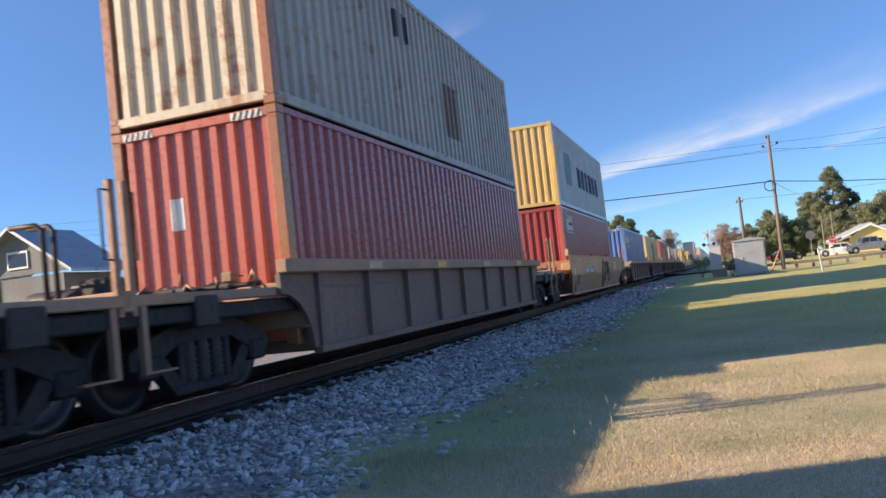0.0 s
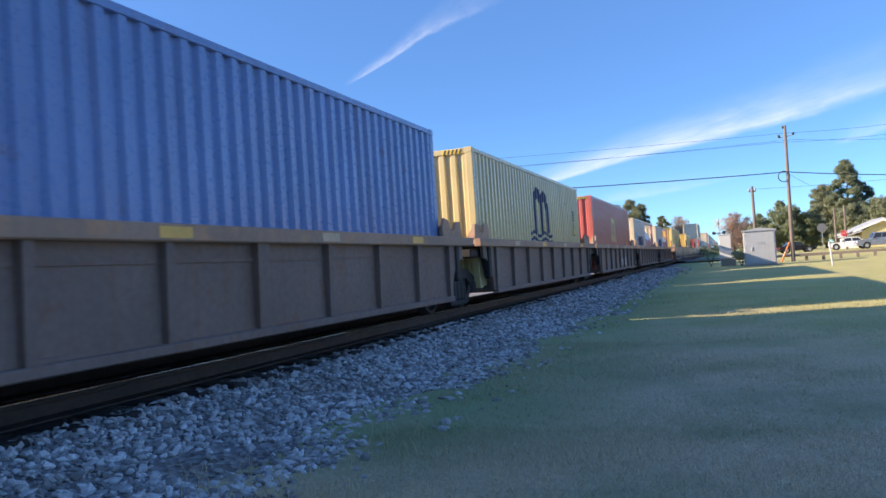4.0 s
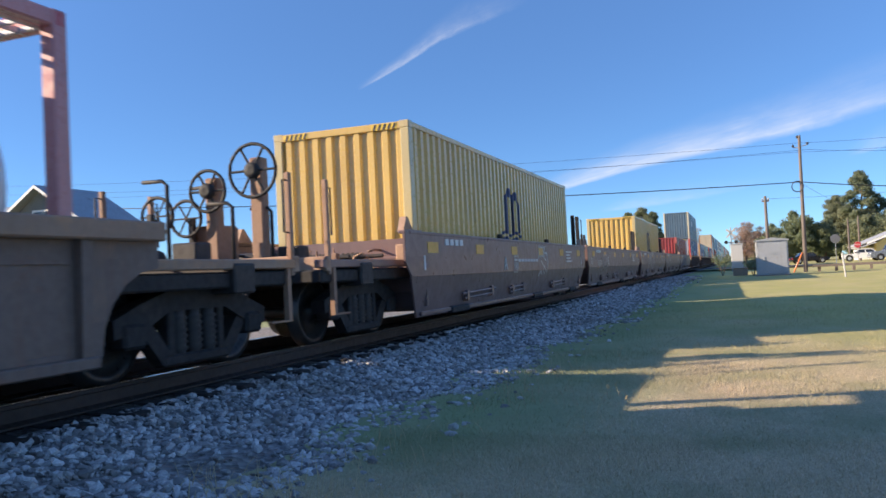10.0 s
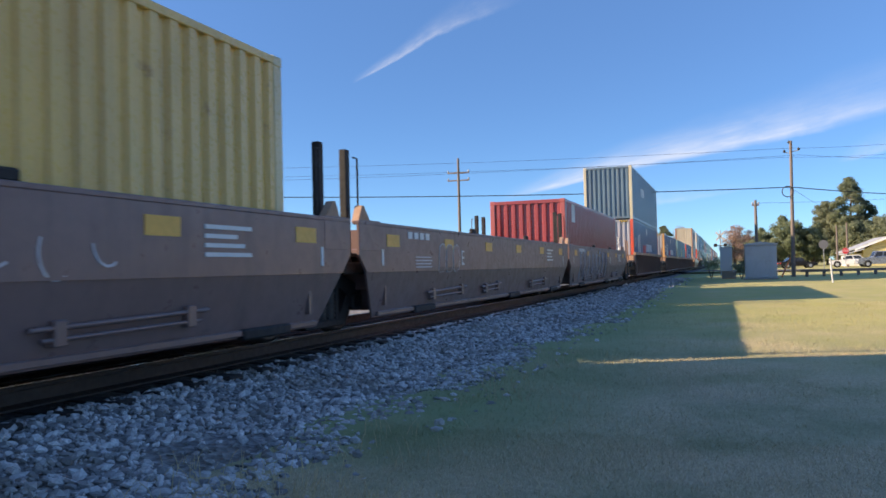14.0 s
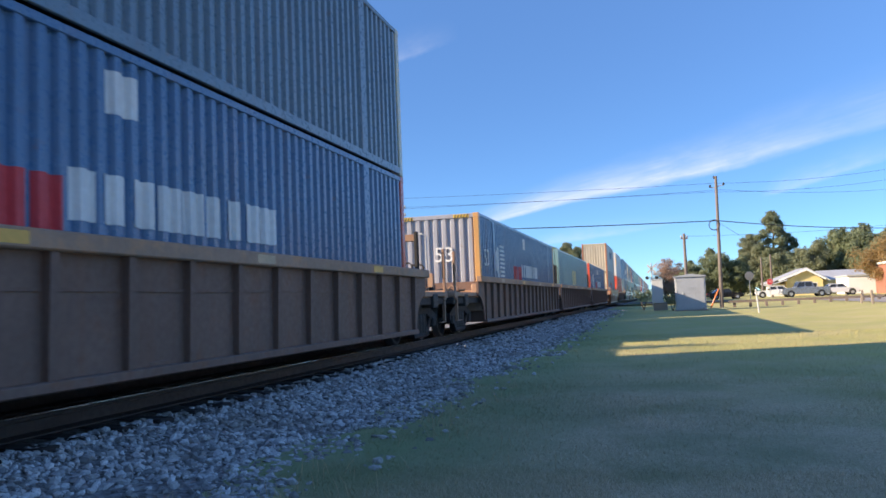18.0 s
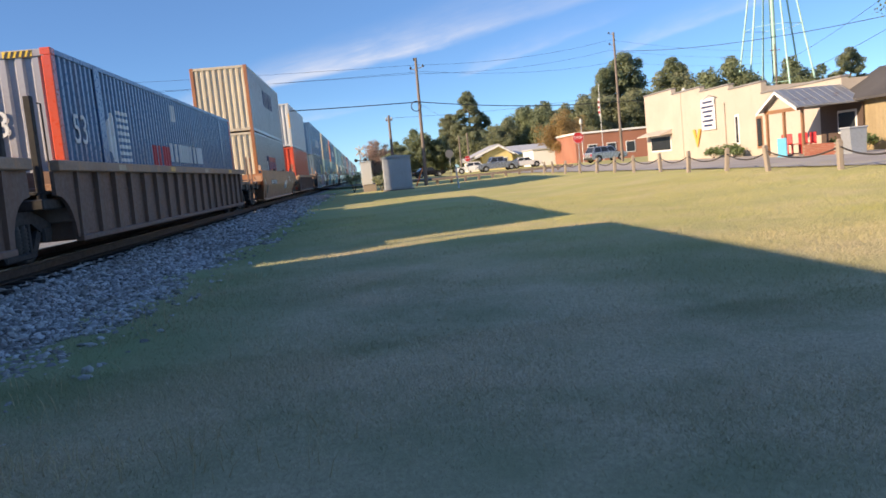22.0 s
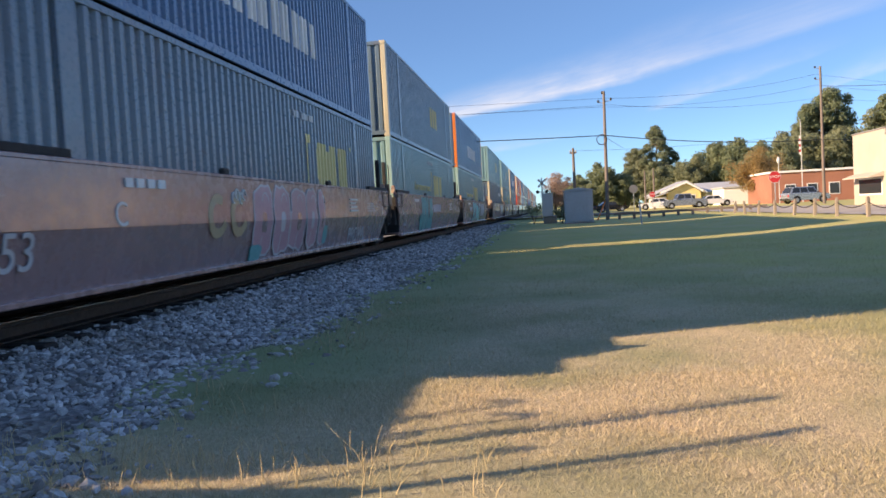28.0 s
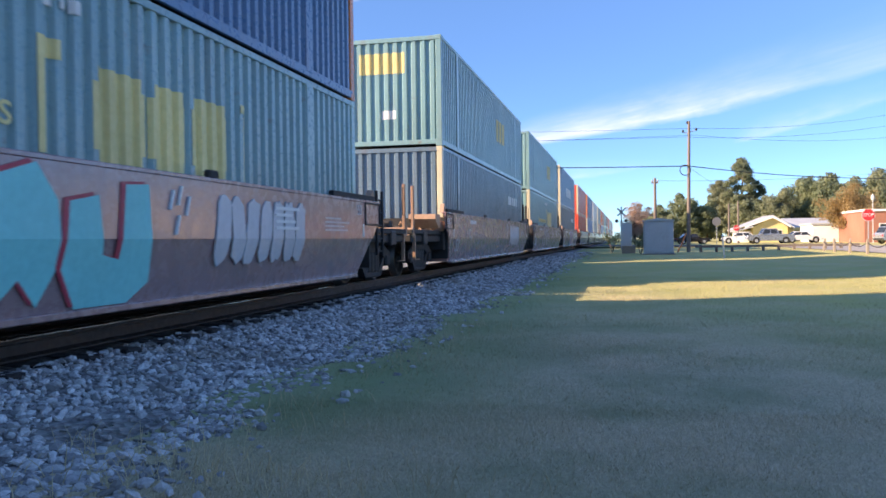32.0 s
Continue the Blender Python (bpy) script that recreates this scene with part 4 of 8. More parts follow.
        if i % 4 == 0:
            rig.box(x - 0.07, y - 0.05, z - 0.06, x + 0.07, y + 0.05, z + 0.06, 0.015)
    part("brake_rigging", rig, rail_tan, ob, "tangle of rusty brake rods and levers")["kind"] = "stuff"
    for i in range(3):
        x = rnd.uniform(-0.9, 0.9)
        gear = Mb().path([(x, y_end - s * 0.1, deck_z - 0.1), (x + 0.1, y_end - s * 0.6, deck_z + rnd.uniform(0.0, 0.16)), (x + rnd.uniform(-0.4, 0.4), y_well, deck_z - 0.05)], 0.02, 5)
        part("brake_pipe", gear, brake_grey, ob)
    part("brake_valve", Mb().box(0.3, y_end - s * 0.8 - 0.14, deck_z - 0.1, 0.62, y_end - s * 0.8 + 0.14, deck_z + 0.2, 0.02), brake_grey, ob)
    part("brake_hose", Mb().path([(0.3, y_end, deck_z - 0.3), (0.34, y_end + s * 0.2, deck_z - 0.5), (0.3, y_end + s * 0.38, deck_z - 0.42)], 0.025), blackhole, ob)


def ribbed_wagon(y_at, well, reach, ribs, bogies, label, ends=("rail", "rail"), main=None, chord=None, rise=0.0):
    """A well wagon with a tan top sill and upright ribs on recessed panels."""
    main, chord = main or car_grey, chord or car_chord
    ob = thing("well_wagon", label, "railway wagon", group="train wagons")
    hw, (near, far) = well / 2, reach
    for s in (-1, 1):
        part("top_sill", shared(("top_sill", reach, ends), lambda m: m.box(-0.07, -near + 0.25 if ends[0] == "bracket" else -hw - 0.78, 1.20 + rise, 0.07, far - 0.25 if ends[1] == "bracket" else hw + 0.78, 1.36 + rise, 0.015), chord), chord, ob, "rusty tan sill", at=(s * 1.43, 0, 0))
        part("side_panel", shared(("side_panel", well), lambda m: m.box(-0.012, -hw, 0.30, 0.012, hw, 1.21 + rise), main), main, ob, at=(s * 1.36, 0, 0))
        part("bottom_chord", shared(("bottom_chord", well), lambda m: m.box(-0.07, -hw - 0.05, 0.24, 0.06, hw + 0.05, 0.33, 0.012), main), main, ob, at=(s * 1.40, 0, 0))
        for i in range(ribs + 1):
            y = -hw + 0.06 + i * (well - 0.12) / ribs
            wide = 2.2 if i * 2 == ribs else 1.0
            part("rib", shared(("rib", ribs, wide), lambda m: m.prism([(0.0, 0.30), (0.075, 0.33), (0.10, 1.20 + rise), (0.0, 1.20 + rise)], 1, -0.05 * wide, 0.05 * wide), main), main, ob, at=(s * 1.36, y, 0)).rotation_euler.z = 0 if s > 0 else math.pi
            if i < ribs and s > 0:
                part("stiffener", shared(("stiffener", well, ribs), lambda m: m.box(0, -(well - 0.12) / ribs / 2 + 0.06, 1.02, 0.02, (well - 0.12) / ribs / 2 - 0.06, 1.05), main), main, ob, at=(1.37, y + (well - 0.12) / ribs / 2, 0))
        for i, m_ in enumerate((pale_tape, yellow_tape, pale_tape, yellow_tape)):
            part("reflector", shared(("sill_reflector", m_.name), lambda m: m.box(-0.003, -0.22, -0.05, 0.003, 0.22, 0.05), m_), m_, ob, "pale reflector on the sill", at=(s * 1.501, -hw * 0.72 + i * hw * 0.48, 1.28 + rise))
    for s in (-1, 1):
        for k in (-1, 1):
            # the side runs on over the bogie and is cut out in an arch
            prof = [(0, 0.30), (0, 1.20 + rise), (0.78, 1.20 + rise), (0.78, 0.98)] + [(0.78 - 0.66 * math.sin(q * math.pi / 10), 0.32 + 0.66 * math.cos(q * math.pi / 10)) for q in range(1, 6)]
            part("end_gusset", shared(("end_gusset", k, rise), lambda m: m.prism([(k * a, b) for a, b in prof], 0, -0.03, 0.03), main), main, ob, at=(s * 1.37, k * hw, 0))
    for i in range(5):
        part("cross_member", shared("cross_member", lambda m: m.box(-1.38, -0.15, 0.26, 1.38, 0.15, 0.38, 0.015), main), main, ob, at=(0, -hw + 0.4 + i * (well - 0.8) / 4, 0))
    for e, kind in ((-1, ends[0]), (1, ends[1])):
        part("end_bulkhead", Mb().box(-1.36, e * hw - 0.03, 0.30, 1.36, e * hw + 0.03, 1.24 + rise), main, ob)
        end_gear(ob, e * hw, -near + 0.15 if e < 0 else far - 0.15, 1.30 if kind == "bracket" else 1.08, chord if kind != "tall" else car_grey, kind)
    for y in bogies:
        bogie(ob, y)
    MOVING.append((ob, y_at, RAIL_Z))
    return ob


def clip_z(poly, z, above):
    out = []
    for i, p in enumerate(poly):
        q = poly[(i + 1) % len(poly)]
        pin, qin = (p[1] >= z) == above, (q[1] >= z) == above
        if pin:
            out.append(p)
        if pin != qin:
            k = (z - p[1]) / (q[1] - p[1])
            out.append((p[0] + k * (q[0] - p[0]), z))
    return out


def on_plate(verts, lift=0.0):
    """A sprayed shape, one outline in y and z or a list of them, laid over the plate's upright and leaning bands."""
    mb = Mb()
    shapes = verts if isinstance(verts[0], list) else [verts]
    for shape, above in [(shape, above) for shape in shapes for above in (True, False)]:
        poly = clip_z(shape, 0.86, above)
        if len(poly) < 3:
            continue
        face = lambda z, d: 1.5175 + d + (lift if d else 0.0) - (0.0 if above else 0.13 * (0.86 - z) / 0.62)
        n = len(poly)
        v = [(face(z, 0.0), y, z) for y, z in poly] + [(face(z, 0.004), y, z) for y, z in poly]
        mb.add(v, [tuple(range(n))[::-1], tuple(range(n, 2 * n))] + [(i, (i + 1) % n, n + (i + 1) % n, n + i) for i in range(n)])
    return mb


def plated_wagon(y_at, well, reach, paint_, bogies, label, ends=("tall", "tall"), marks=(), reflectors=True, wing=False):
    """A well wagon with smooth plate sides that lean in below, cut off aslant over the bogies."""
    ob = thing("well_wagon", label, "railway wagon", group="train wagons")
    hw, (near, far) = well / 2, reach
    drop = 0.06 if paint_ is car_brown else 0.0
    maroon = paint_ is car_maroon
    # how far the side reaches past the well: foot, knee, and top
    foot, knee, top = (-0.4, 0.12, 0.55) if maroon else (0.38, 0.82, 1.05)
    for s in (-1, 1):
        def plate(m):
            # upper band
            m.prism([(-hw - knee, 0.86), (hw + knee, 0.86), (hw + top - 0.15 * maroon, 1.09), (hw + top, 1.10), (hw + top, 1.50), (-hw - top, 1.50), (-hw - top, 1.10), (-hw - top + 0.15 * maroon, 1.09)], 0, -0.015, 0.015)
            # lower band leans inwards
            a, b, lo, hi = hw + foot, hw + knee, 0.24, 0.86
            v = [(-0.13, -a, lo), (-0.13, a, lo), (0, b, hi), (0, -b, hi), (-0.16, -a, lo), (-0.16, a, lo), (-0.03, b, hi), (-0.03, -b, hi)]
            m.add(v, [(0, 1, 2, 3), (7, 6, 5, 4), (0, 4, 5, 1), (1, 5, 6, 2), (2, 6, 7, 3), (3, 7, 4, 0)])
        o = part("side_plate", shared(("side_plate", well, paint_.name), plate, paint_), paint_, ob, at=(s * 1.50, 0, -drop))
        if s < 0:
            o.rotation_euler.z = math.pi
        part("top_lip", shared(("top_lip", well, paint_.name), lambda m: m.box(-0.06, -hw - top, 1.48, 0.045, hw + top, 1.53, 0.01), paint_), paint_, ob, at=(s * 1.48, 0, -drop))
        part("foot_rail", shared(("foot_rail", well, paint_.name), lambda m: m.box(-0.05, -hw - foot + 0.08, 0.20, 0.06, hw + foot - 0.08, 0.26, 0.01), paint_), paint_, ob, at=(s * 1.37, 0, 0))
        if wing:
            part("end_wing", shared(("end_wing", paint_.name), lambda m: m.prism([(hw + 1.055, 0.88), (hw + 2.28, 0.94), (hw + 2.28, 1.42), (hw + 2.1, 1.50), (hw + 1.055, 1.50)], 0, -0.03, 0.02).box(0.02, hw + 1.6, 1.0, 0.05, hw + 2.26, 1.38, 0.01), paint_), paint_, ob, at=(s * 1.49, 0, 0))
        if reflectors and not maroon:
            for i in range(6):
                y = -hw + 0.07 + i * (well - 0.14) / 5
                part("reflector", shared("reflector", lambda m: m.box(-0.003, -0.225, -0.085, 0.003, 0.225, 0.085), yellow_tape), yellow_tape, ob, "yellow reflector", at=(s * 1.519, y, 1.235))
        for e in (-1, 1):
            part("guide_cone", shared(("guide_cone", e), lambda m: m.prism([(e * 0.02, 0), (e * 0.42, 0), (e * 0.30, 0.22), (e * 0.24, 0.22)], 0, -0.05, 0.05), bracket_tan), bracket_tan, ob, "wedge-shaped loading guide", at=(s * 1.40, e * (hw + (0.1 if maroon else 0.5)), 1.52 - drop))
            if maroon:
                part("top_pad", shared(("top_pad", paint_.name), lambda m: m.box(-0.06, -1.05, 0, 0.035, 1.05, 0.09, 0.012), steel_dark), steel_dark, ob, at=(s * 1.48, e * (hw - 0.75), 1.525))
            part("lug", shared("lug", lambda m: m.box(-0.04, -0.11, 0, 0.04, 0.11, 0.10, 0.02), steel_dark), steel_dark, ob, at=(s * 1.47, e * (hw * 0.28 + 0.4), 1.52 - drop))
            if maroon:
                frame_ = part("corner_frame", shared("corner_frame", lambda m: m.box(-0.004, -0.42, 0.17, 0.02, 0.42, 0.20, 0.004).box(-0.004, -0.42, -0.20, 0.02, 0.42, -0.17, 0.004).box(-0.004, -0.42, -0.17, 0.02, -0.39, 0.17, 0.004).box(-0.004, 0.39, -0.17, 0.02, 0.42, 0.17, 0.004), steel_dark), steel_dark, ob, "dark frame round a placard", at=(s * 1.517, e * (hw + 0.11), 1.29))
                if s < 0:
                    frame_.rotation_euler.z = math.pi
            else:
                part("corner_panel", shared(("corner_panel", paint_.name), lambda m: m.box(-0.004, -0.33, -0.20, 0.004, 0.33, 0.20, 0.003), paint_), paint_, ob, at=(s * 1.516, e * (hw + 0.70), 1.285))
            part("slot", shared("slot", lambda m: m.box(-0.003, -0.03, -0.11, 0.004, 0.03, 0.11), white_mark), white_mark, ob, at=(s * 1.517, e * (hw + (-0.4 if maroon else 0.3)), 1.0))
    for i in range(5):
        part("cross_member", shared("cross_member", lambda m: m.box(-1.36, -0.15, 0.25, 1.36, 0.15, 0.36, 0.015), paint_), paint_, ob, at=(0, -hw + 0.4 + i * (well - 0.8) / 4, 0))
    for e, kind in ((-1, ends[0]), (1, ends[1])):
        # maroon wagons: near-black ends paint in the shade of the gap
        part("end_bulkhead", Mb().box(-1.46, e * (hw + 0.1) - 0.03, 0.34, 1.46, e * (hw + 0.1) + 0.03, 1.40), steel_dark if maroon else paint_, ob)
        end_gear(ob, e * (hw + 0.12), -near + 0.15 if e < 0 else far - 0.15, 1.08, steel_dark if maroon else paint_, kind)
    if paint_ is car_brown:
        for y0, y1 in ((-4.6, -2.6), (-1.6, -0.2), (2.3, 4.3)):
            part("brake_rod", Mb().tube((1.47, y0, 0.46), (1.47, y1, 0.50), 0.022, n=6), paint_, ob)
            part("brake_rod", Mb().tube((1.47, y0 + 0.1, 0.38), (1.47, y1 - 0.1, 0.41), 0.018, n=6), paint_, ob)
            part("rod_bracket", Mb().box(1.38, y0 + 0.2, 0.33, 1.50, y0 + 0.32, 0.52, 0.01), paint_, ob)
            part("rod_bracket", Mb().box(1.38, y1 - 0.32, 0.36, 1.50, y1 - 0.2, 0.55, 0.01), paint_, ob)
        for y0 in (-5.1, 0.6, 4.9):
            part("drain_hatch", Mb().box(1.34, y0, 0.16, 1.46, y0 + 0.9, 0.27, 0.02), steel_dark, ob)
    if maroon and marks:
        # a ladder at the far end, a sandy bracket at the near one
        for y in (hw + 0.64, hw + 0.98):
            part("ladder_rail", Mb().box(1.40, y - 0.025, 0.55, 1.45, y + 0.025, 1.75, 0.008), steel_dark, ob)
        for i in range(5):
            part("ladder_rung", Mb().tube((1.43, hw + 0.64, 0.62 + 0.24 * i), (1.43, hw + 0.98, 0.62 + 0.24 * i), 0.014, n=6), steel_dark, ob)
        part("corner_bracket", Mb().prism([(-hw - 0.60, 1.12), (-hw - 0.60, 1.46), (-hw - 1.12, 1.46), (-hw - 1.12, 1.34), (-hw - 0.78, 1.12)], 0, 0.7, 1.38), bracket_tan, ob, "sandy tan corner bracket")
        part("placard_rows", Mb().box(1.5155, hw - 2.2, 0.98, 1.5175, hw - 1.2, 1.005).box(1.5155, hw - 2.2, 1.04, 1.5175, hw - 1.35, 1.065).box(1.5155, hw - 2.2, 1.10, 1.5175, hw - 1.1, 1.125).box(1.5155, hw - 2.2, 1.16, 1.5175, hw - 1.5, 1.185), silver_mark, ob, "pale rows of small stencilled data")
        part("stencil", words("53", 0.17, silver_mark), silver_mark, ob, "pale number 53").matrix_basis = pose(1.518, hw - 0.6, 1.33, 0, 0, 90)
        part("stencil", words("125 T", 0.17, silver_mark), silver_mark, ob, "pale stencil 125 T").matrix_basis = pose(1.519, -hw - 0.11, 1.29, 0, 0, 90)
        part("number", words("53", 0.36, silver_mark), silver_mark, ob, "pale number 53").matrix_basis = pose(1.480, -hw + 0.95, 0.66, 12, 0, 90)
    for i, (verts, material, name) in enumerate(marks):
        o = part(name, on_plate(verts, 0.0007 * i), material, ob)
        if isinstance(verts[0], list):
            o["kind"] = "stuff"
    for y in bogies:
        bogie(ob, y)
    MOVING.append((ob, y_at, RAIL_Z))
    return ob


# ---- the train's make-up: places along the track in metres at 0 s ----
FLOOR_Z = 1.114
TOP_Z = 4.014
RIB_LABEL = "brown-grey ribbed well wagon with a rusty tan sill"
PLATE_LABEL = "red-brown smooth-sided well wagon with yellow reflectors"
MAROON_LABEL = "maroon smooth-sided well wagon with graffiti"
OCHRE_LABEL = "ochre smooth-sided well wagon, rust-stained"


def blob(y, z0, z1, w, seed):
    """A plump sprayed letter, as an outline in y and z."""
    rnd = random.Random(seed)
    n = 18
    h = (z1 - z0) / 2
    lean = rnd.uniform(-0.15, 0.15)
    out = []
    for k in range(n):
        a = k * 2 * math.pi / n
        cy, cz = math.cos(a), math.sin(a)
        r = 1.0 / max(abs(cy), abs(cz)) ** 0.75 * rnd.uniform(0.86, 1.03)
        out.append((y + w / 2 * cy * r + lean * cz * h, (z0 + z1) / 2 + h * min(1.0, max(-1.0, cz * r))))
    return out


def spray(pts, w):
    """A sprayed line through the points, as short quads."""
    out = []
    for (a, b), (c, d) in zip(pts, pts[1:]):
        ln = math.hypot(c - a, d - b) or 1.0
        ny, nz = -(d - b) / ln * w / 2, (c - a) / ln * w / 2
        ey, ez = (c - a) / ln * w * 0.25, (d - b) / ln * w * 0.25
        out.append([(a - ey + ny, b - ez + nz), (a - ey - ny, b - ez - nz), (c + ey - ny, d + ez - nz), (c + ey + ny, d + ez + nz)])
    return out


def curl(y, z, ry, rz, a0, a1, n=12):
    """Points of an arc, angles in degrees."""
    return [(y + ry * math.cos(radians(a0 + (a1 - a0) * k / n)), z + rz * math.sin(radians(a0 + (a1 - a0) * k / n))) for k in range(n + 1)]


def graffiti(kind):
    """Sprayed shapes on a wagon's side, as (outline in y and z, paint, name)."""
    out = []
    if kind == "teal":
        # five sprayed letters, each with a crimson edge behind it
        X = [(0, 0.02), (0.42, 0.05), (0.62, 0.42), (0.85, 0.05), (1.0, 0.10), (0.80, 0.62), (0.98, 0.98), (0.72, 1.0), (0.60, 0.80), (0.42, 1.0), (0.08, 0.98), (0.36, 0.55)]
        N = [(0, 0.05), (0.26, 0.02), (0.30, 0.62), (0.5, 0.72), (0.66, 0.60), (0.72, 0.02), (1.0, 0.04), (0.98, 0.8), (0.74, 0.98), (0.28, 0.97), (0.02, 0.88)]
        H = [(0.0, 0.1), (0.3, 0.0), (0.55, 0.2), (0.8, 0.0), (1.0, 0.3), (0.95, 0.75), (0.7, 1.0), (0.3, 0.9), (0.06, 0.72)]
        J = [(0.0, 0.30), (0.2, 0.0), (0.8, 0.0), (1.05, 0.16), (0.98, 0.98), (0.68, 0.96), (0.62, 0.36), (0.42, 0.40), (0.36, 0.86), (0.05, 0.80)]
        y = -3.05
        for form, w, z0, z1 in ((X, 1.30, 0.27, 1.45), (N, 0.95, 0.30, 1.44), (H, 0.95, 0.32, 1.46), (J, 1.20, 0.27, 1.40)):
            for off, m, name in ((-0.07, crimson_mark, "graffiti_outline"), (0.0, teal_fresh, "graffiti_letter")):
                out.append(([(y + off + a * w, z0 - off * 0.3 + b * (z1 - z0)) for a, b in form], m, name))
            y += w + 0.03
        for i in range(5):
            a = -4.5 + 0.16 * i
            out.append(([(a, 0.36), (a + 0.10, 0.36), (a + 0.12, 0.50), (a + 0.02, 0.50)], silver_mark, "graffiti_stroke"))
        for i in range(5):
            a = -4.75 + 0.24 * i
            out.append(([(a, 0.94), (a + 0.17, 0.94), (a + 0.17, 1.14), (a, 1.14)], silver_mark, "stencil_bar"))
    if kind in ("silver", "teal"):
        for i in range(7):
            out.append((blob(2.85 + i * 0.36, 0.55, 1.36, 0.33, 20 + i), silver_mark, "graffiti_letter"))
        for i, (y, z) in enumerate(((1.75, 1.15), (1.9, 1.2), (2.05, 1.1), (1.85, 0.9))):
            out.append(([(y, z), (y + 0.03, z), (y + 0.10, z + 0.2), (y + 0.07, z + 0.2)], white_mark, "graffiti_stroke"))
    if kind == "fade":
        hook = [(0.0, 0.28), (0.22, 0.02), (0.75, 0.0), (1.0, 0.2), (1.02, 1.0), (0.5, 0.97), (0.55, 0.36), (0.36, 0.34), (0.3, 0.5), (0.02, 0.5)]
        bowl = [(0.0, 0.02), (0.72, 0.0), (1.02, 0.28), (1.0, 0.78), (0.7, 1.0), (0.0, 0.98), (0.06, 0.6), (0.02, 0.4)]
        stem = [(0.0, 0.0), (0.98, 0.04), (1.0, 0.34), (0.58, 0.36), (0.52, 1.0), (0.02, 0.98)]
        comb = [(0.0, 0.02), (1.0, 0.0), (1.0, 0.3), (0.6, 0.34), (0.95, 0.42), (0.95, 0.6), (0.6, 0.64), (1.02, 0.72), (1.0, 1.0), (0.0, 0.96)]
        y = -4.35
        for form, w in ((hook, 0.72), (bowl, 0.78), (stem, 0.62), (comb, 0.74)):
            out.append(([(y + a * w, 0.28 + b * 1.18) for a, b in form], teal_mark, "graffiti_letter"))
            out.append(([(y + w * 0.30, 0.80), (y + w * 0.46, 0.80), (y + w * 0.44, 1.06), (y + w * 0.32, 1.06)], car_maroon, "graffiti_gap"))
            y += w + 0.04
        for i in range(6):
            out.append((blob(-0.95 + i * 0.36, 0.90, 1.22, 0.32, 180 + i), silver_mark, "graffiti_letter"))
        out.append(([(-1.6, 0.98), (-1.28, 1.06), (-1.6, 1.16)], silver_mark, "graffiti_stroke"))
    if kind == "violet":
        # tall pink letters with pale edges over ghosts of older paint
        for i in range(2):
            out.append((spray(curl(-3.1 + i * 0.75, 0.95, 0.26, 0.24, 60, 330), 0.13), ochre_ghost, "graffiti_ghost"))
        for i, (y, w) in enumerate(((-1.35, 0.95), (-0.45, 0.9), (0.42, 0.95), (1.25, 0.7), (1.9, 0.45))):
            out.append((blob(y, 0.27, 1.46, w, 300 + i), silver_mark, "graffiti_outline"))
            out.append((blob(y, 0.31, 1.42, w - 0.08, 300 + i), pink_spray, "graffiti_letter"))
            out.append((blob(y + 0.04, 0.66, 1.0, w * 0.26, 320 + i), silver_mark if i % 2 else car_maroon, "graffiti_gap"))
            out.append((spray([(y - 0.1, 0.3), (y - 0.02, 0.62)], 0.03) + spray(curl(y + 0.1, 1.1, 0.16, 0.2, 20, 160, 6), 0.03), silver_mark, "graffiti_stroke"))
        out.append((blob(-1.6, 0.24, 0.5, 0.5, 330), teal_mark, "graffiti_letter"))
        out.append((blob(2.2, 0.35, 0.72, 0.3, 331), teal_mark, "graffiti_letter"))
        for i in range(4):
            out.append((spray(curl(-2.55 + 0.13 * i, 1.2 + 0.05 * (i % 2), 0.06, 0.08, 0, 300, 6), 0.02), white_mark, "graffiti_stroke"))
    if kind == "scrawl":
        lines = [[(0.95, 1.08), (1.02, 1.38), (1.12, 1.12), (1.16, 1.4)], [(1.22, 1.1), (1.24, 1.36), (1.36, 1.32), (1.34, 1.12)], [(1.42, 1.38), (1.46, 1.1)], [(1.5, 1.34), (1.64, 1.36), (1.52, 1.22), (1.62, 1.2), (1.54, 1.08), (1.72, 1.02)], curl(1.75, 0.98, 0.14, 0.24, 120, -70), [(1.2, 1.02), (1.8, 0.74)], [(1.0, 0.66), (1.2, 0.78), (1.32, 0.7)], [(1.4, 0.84), (1.6, 0.7)]]
        out.append(([q for ln in lines for q in spray(ln, 0.032)], white_mark, "graffiti_stroke"))
        out.append((spray([(-1.25, 0.78), (-0.95, 0.78), (-0.95, 1.12), (-1.25, 1.12), (-1.25, 0.78)], 0.014) + spray([(-1.2, 1.04), (-1.0, 1.04)], 0.03) + spray([(-1.14, 0.84), (-1.14, 0.98)], 0.025) + spray([(-1.06, 0.84), (-1.06, 0.98)], 0.025), white_mark, "stencil_box"))
        for i in range(7):
            y = -0.9 + i * 0.26
            out.append(([(y, 1.0), (y + 0.18, 1.0), (y + 0.18, 1.06), (y, 1.06)], white_mark, "stencil_bar"))
    if kind == "empty":
        for i in range(5):
            out.append(([(-5.2, 0.80 + i * 0.05), (-4.55 + 0.05 * (i % 2), 0.80 + i * 0.05), (-4.55 + 0.05 * (i % 2), 0.82 + i * 0.05), (-5.2, 0.82 + i * 0.05)], silver_mark, "stencil_bar"))
        for i in range(3):
            out.append((blob(-4.0 + i * 0.36, 0.75, 1.25, 0.34, 240 + i), silver_mark, "graffiti_outline"))
            out.append((blob(-4.0 + i * 0.36, 0.765, 1.235, 0.31, 240 + i), car_brown, "graffiti_letter"))
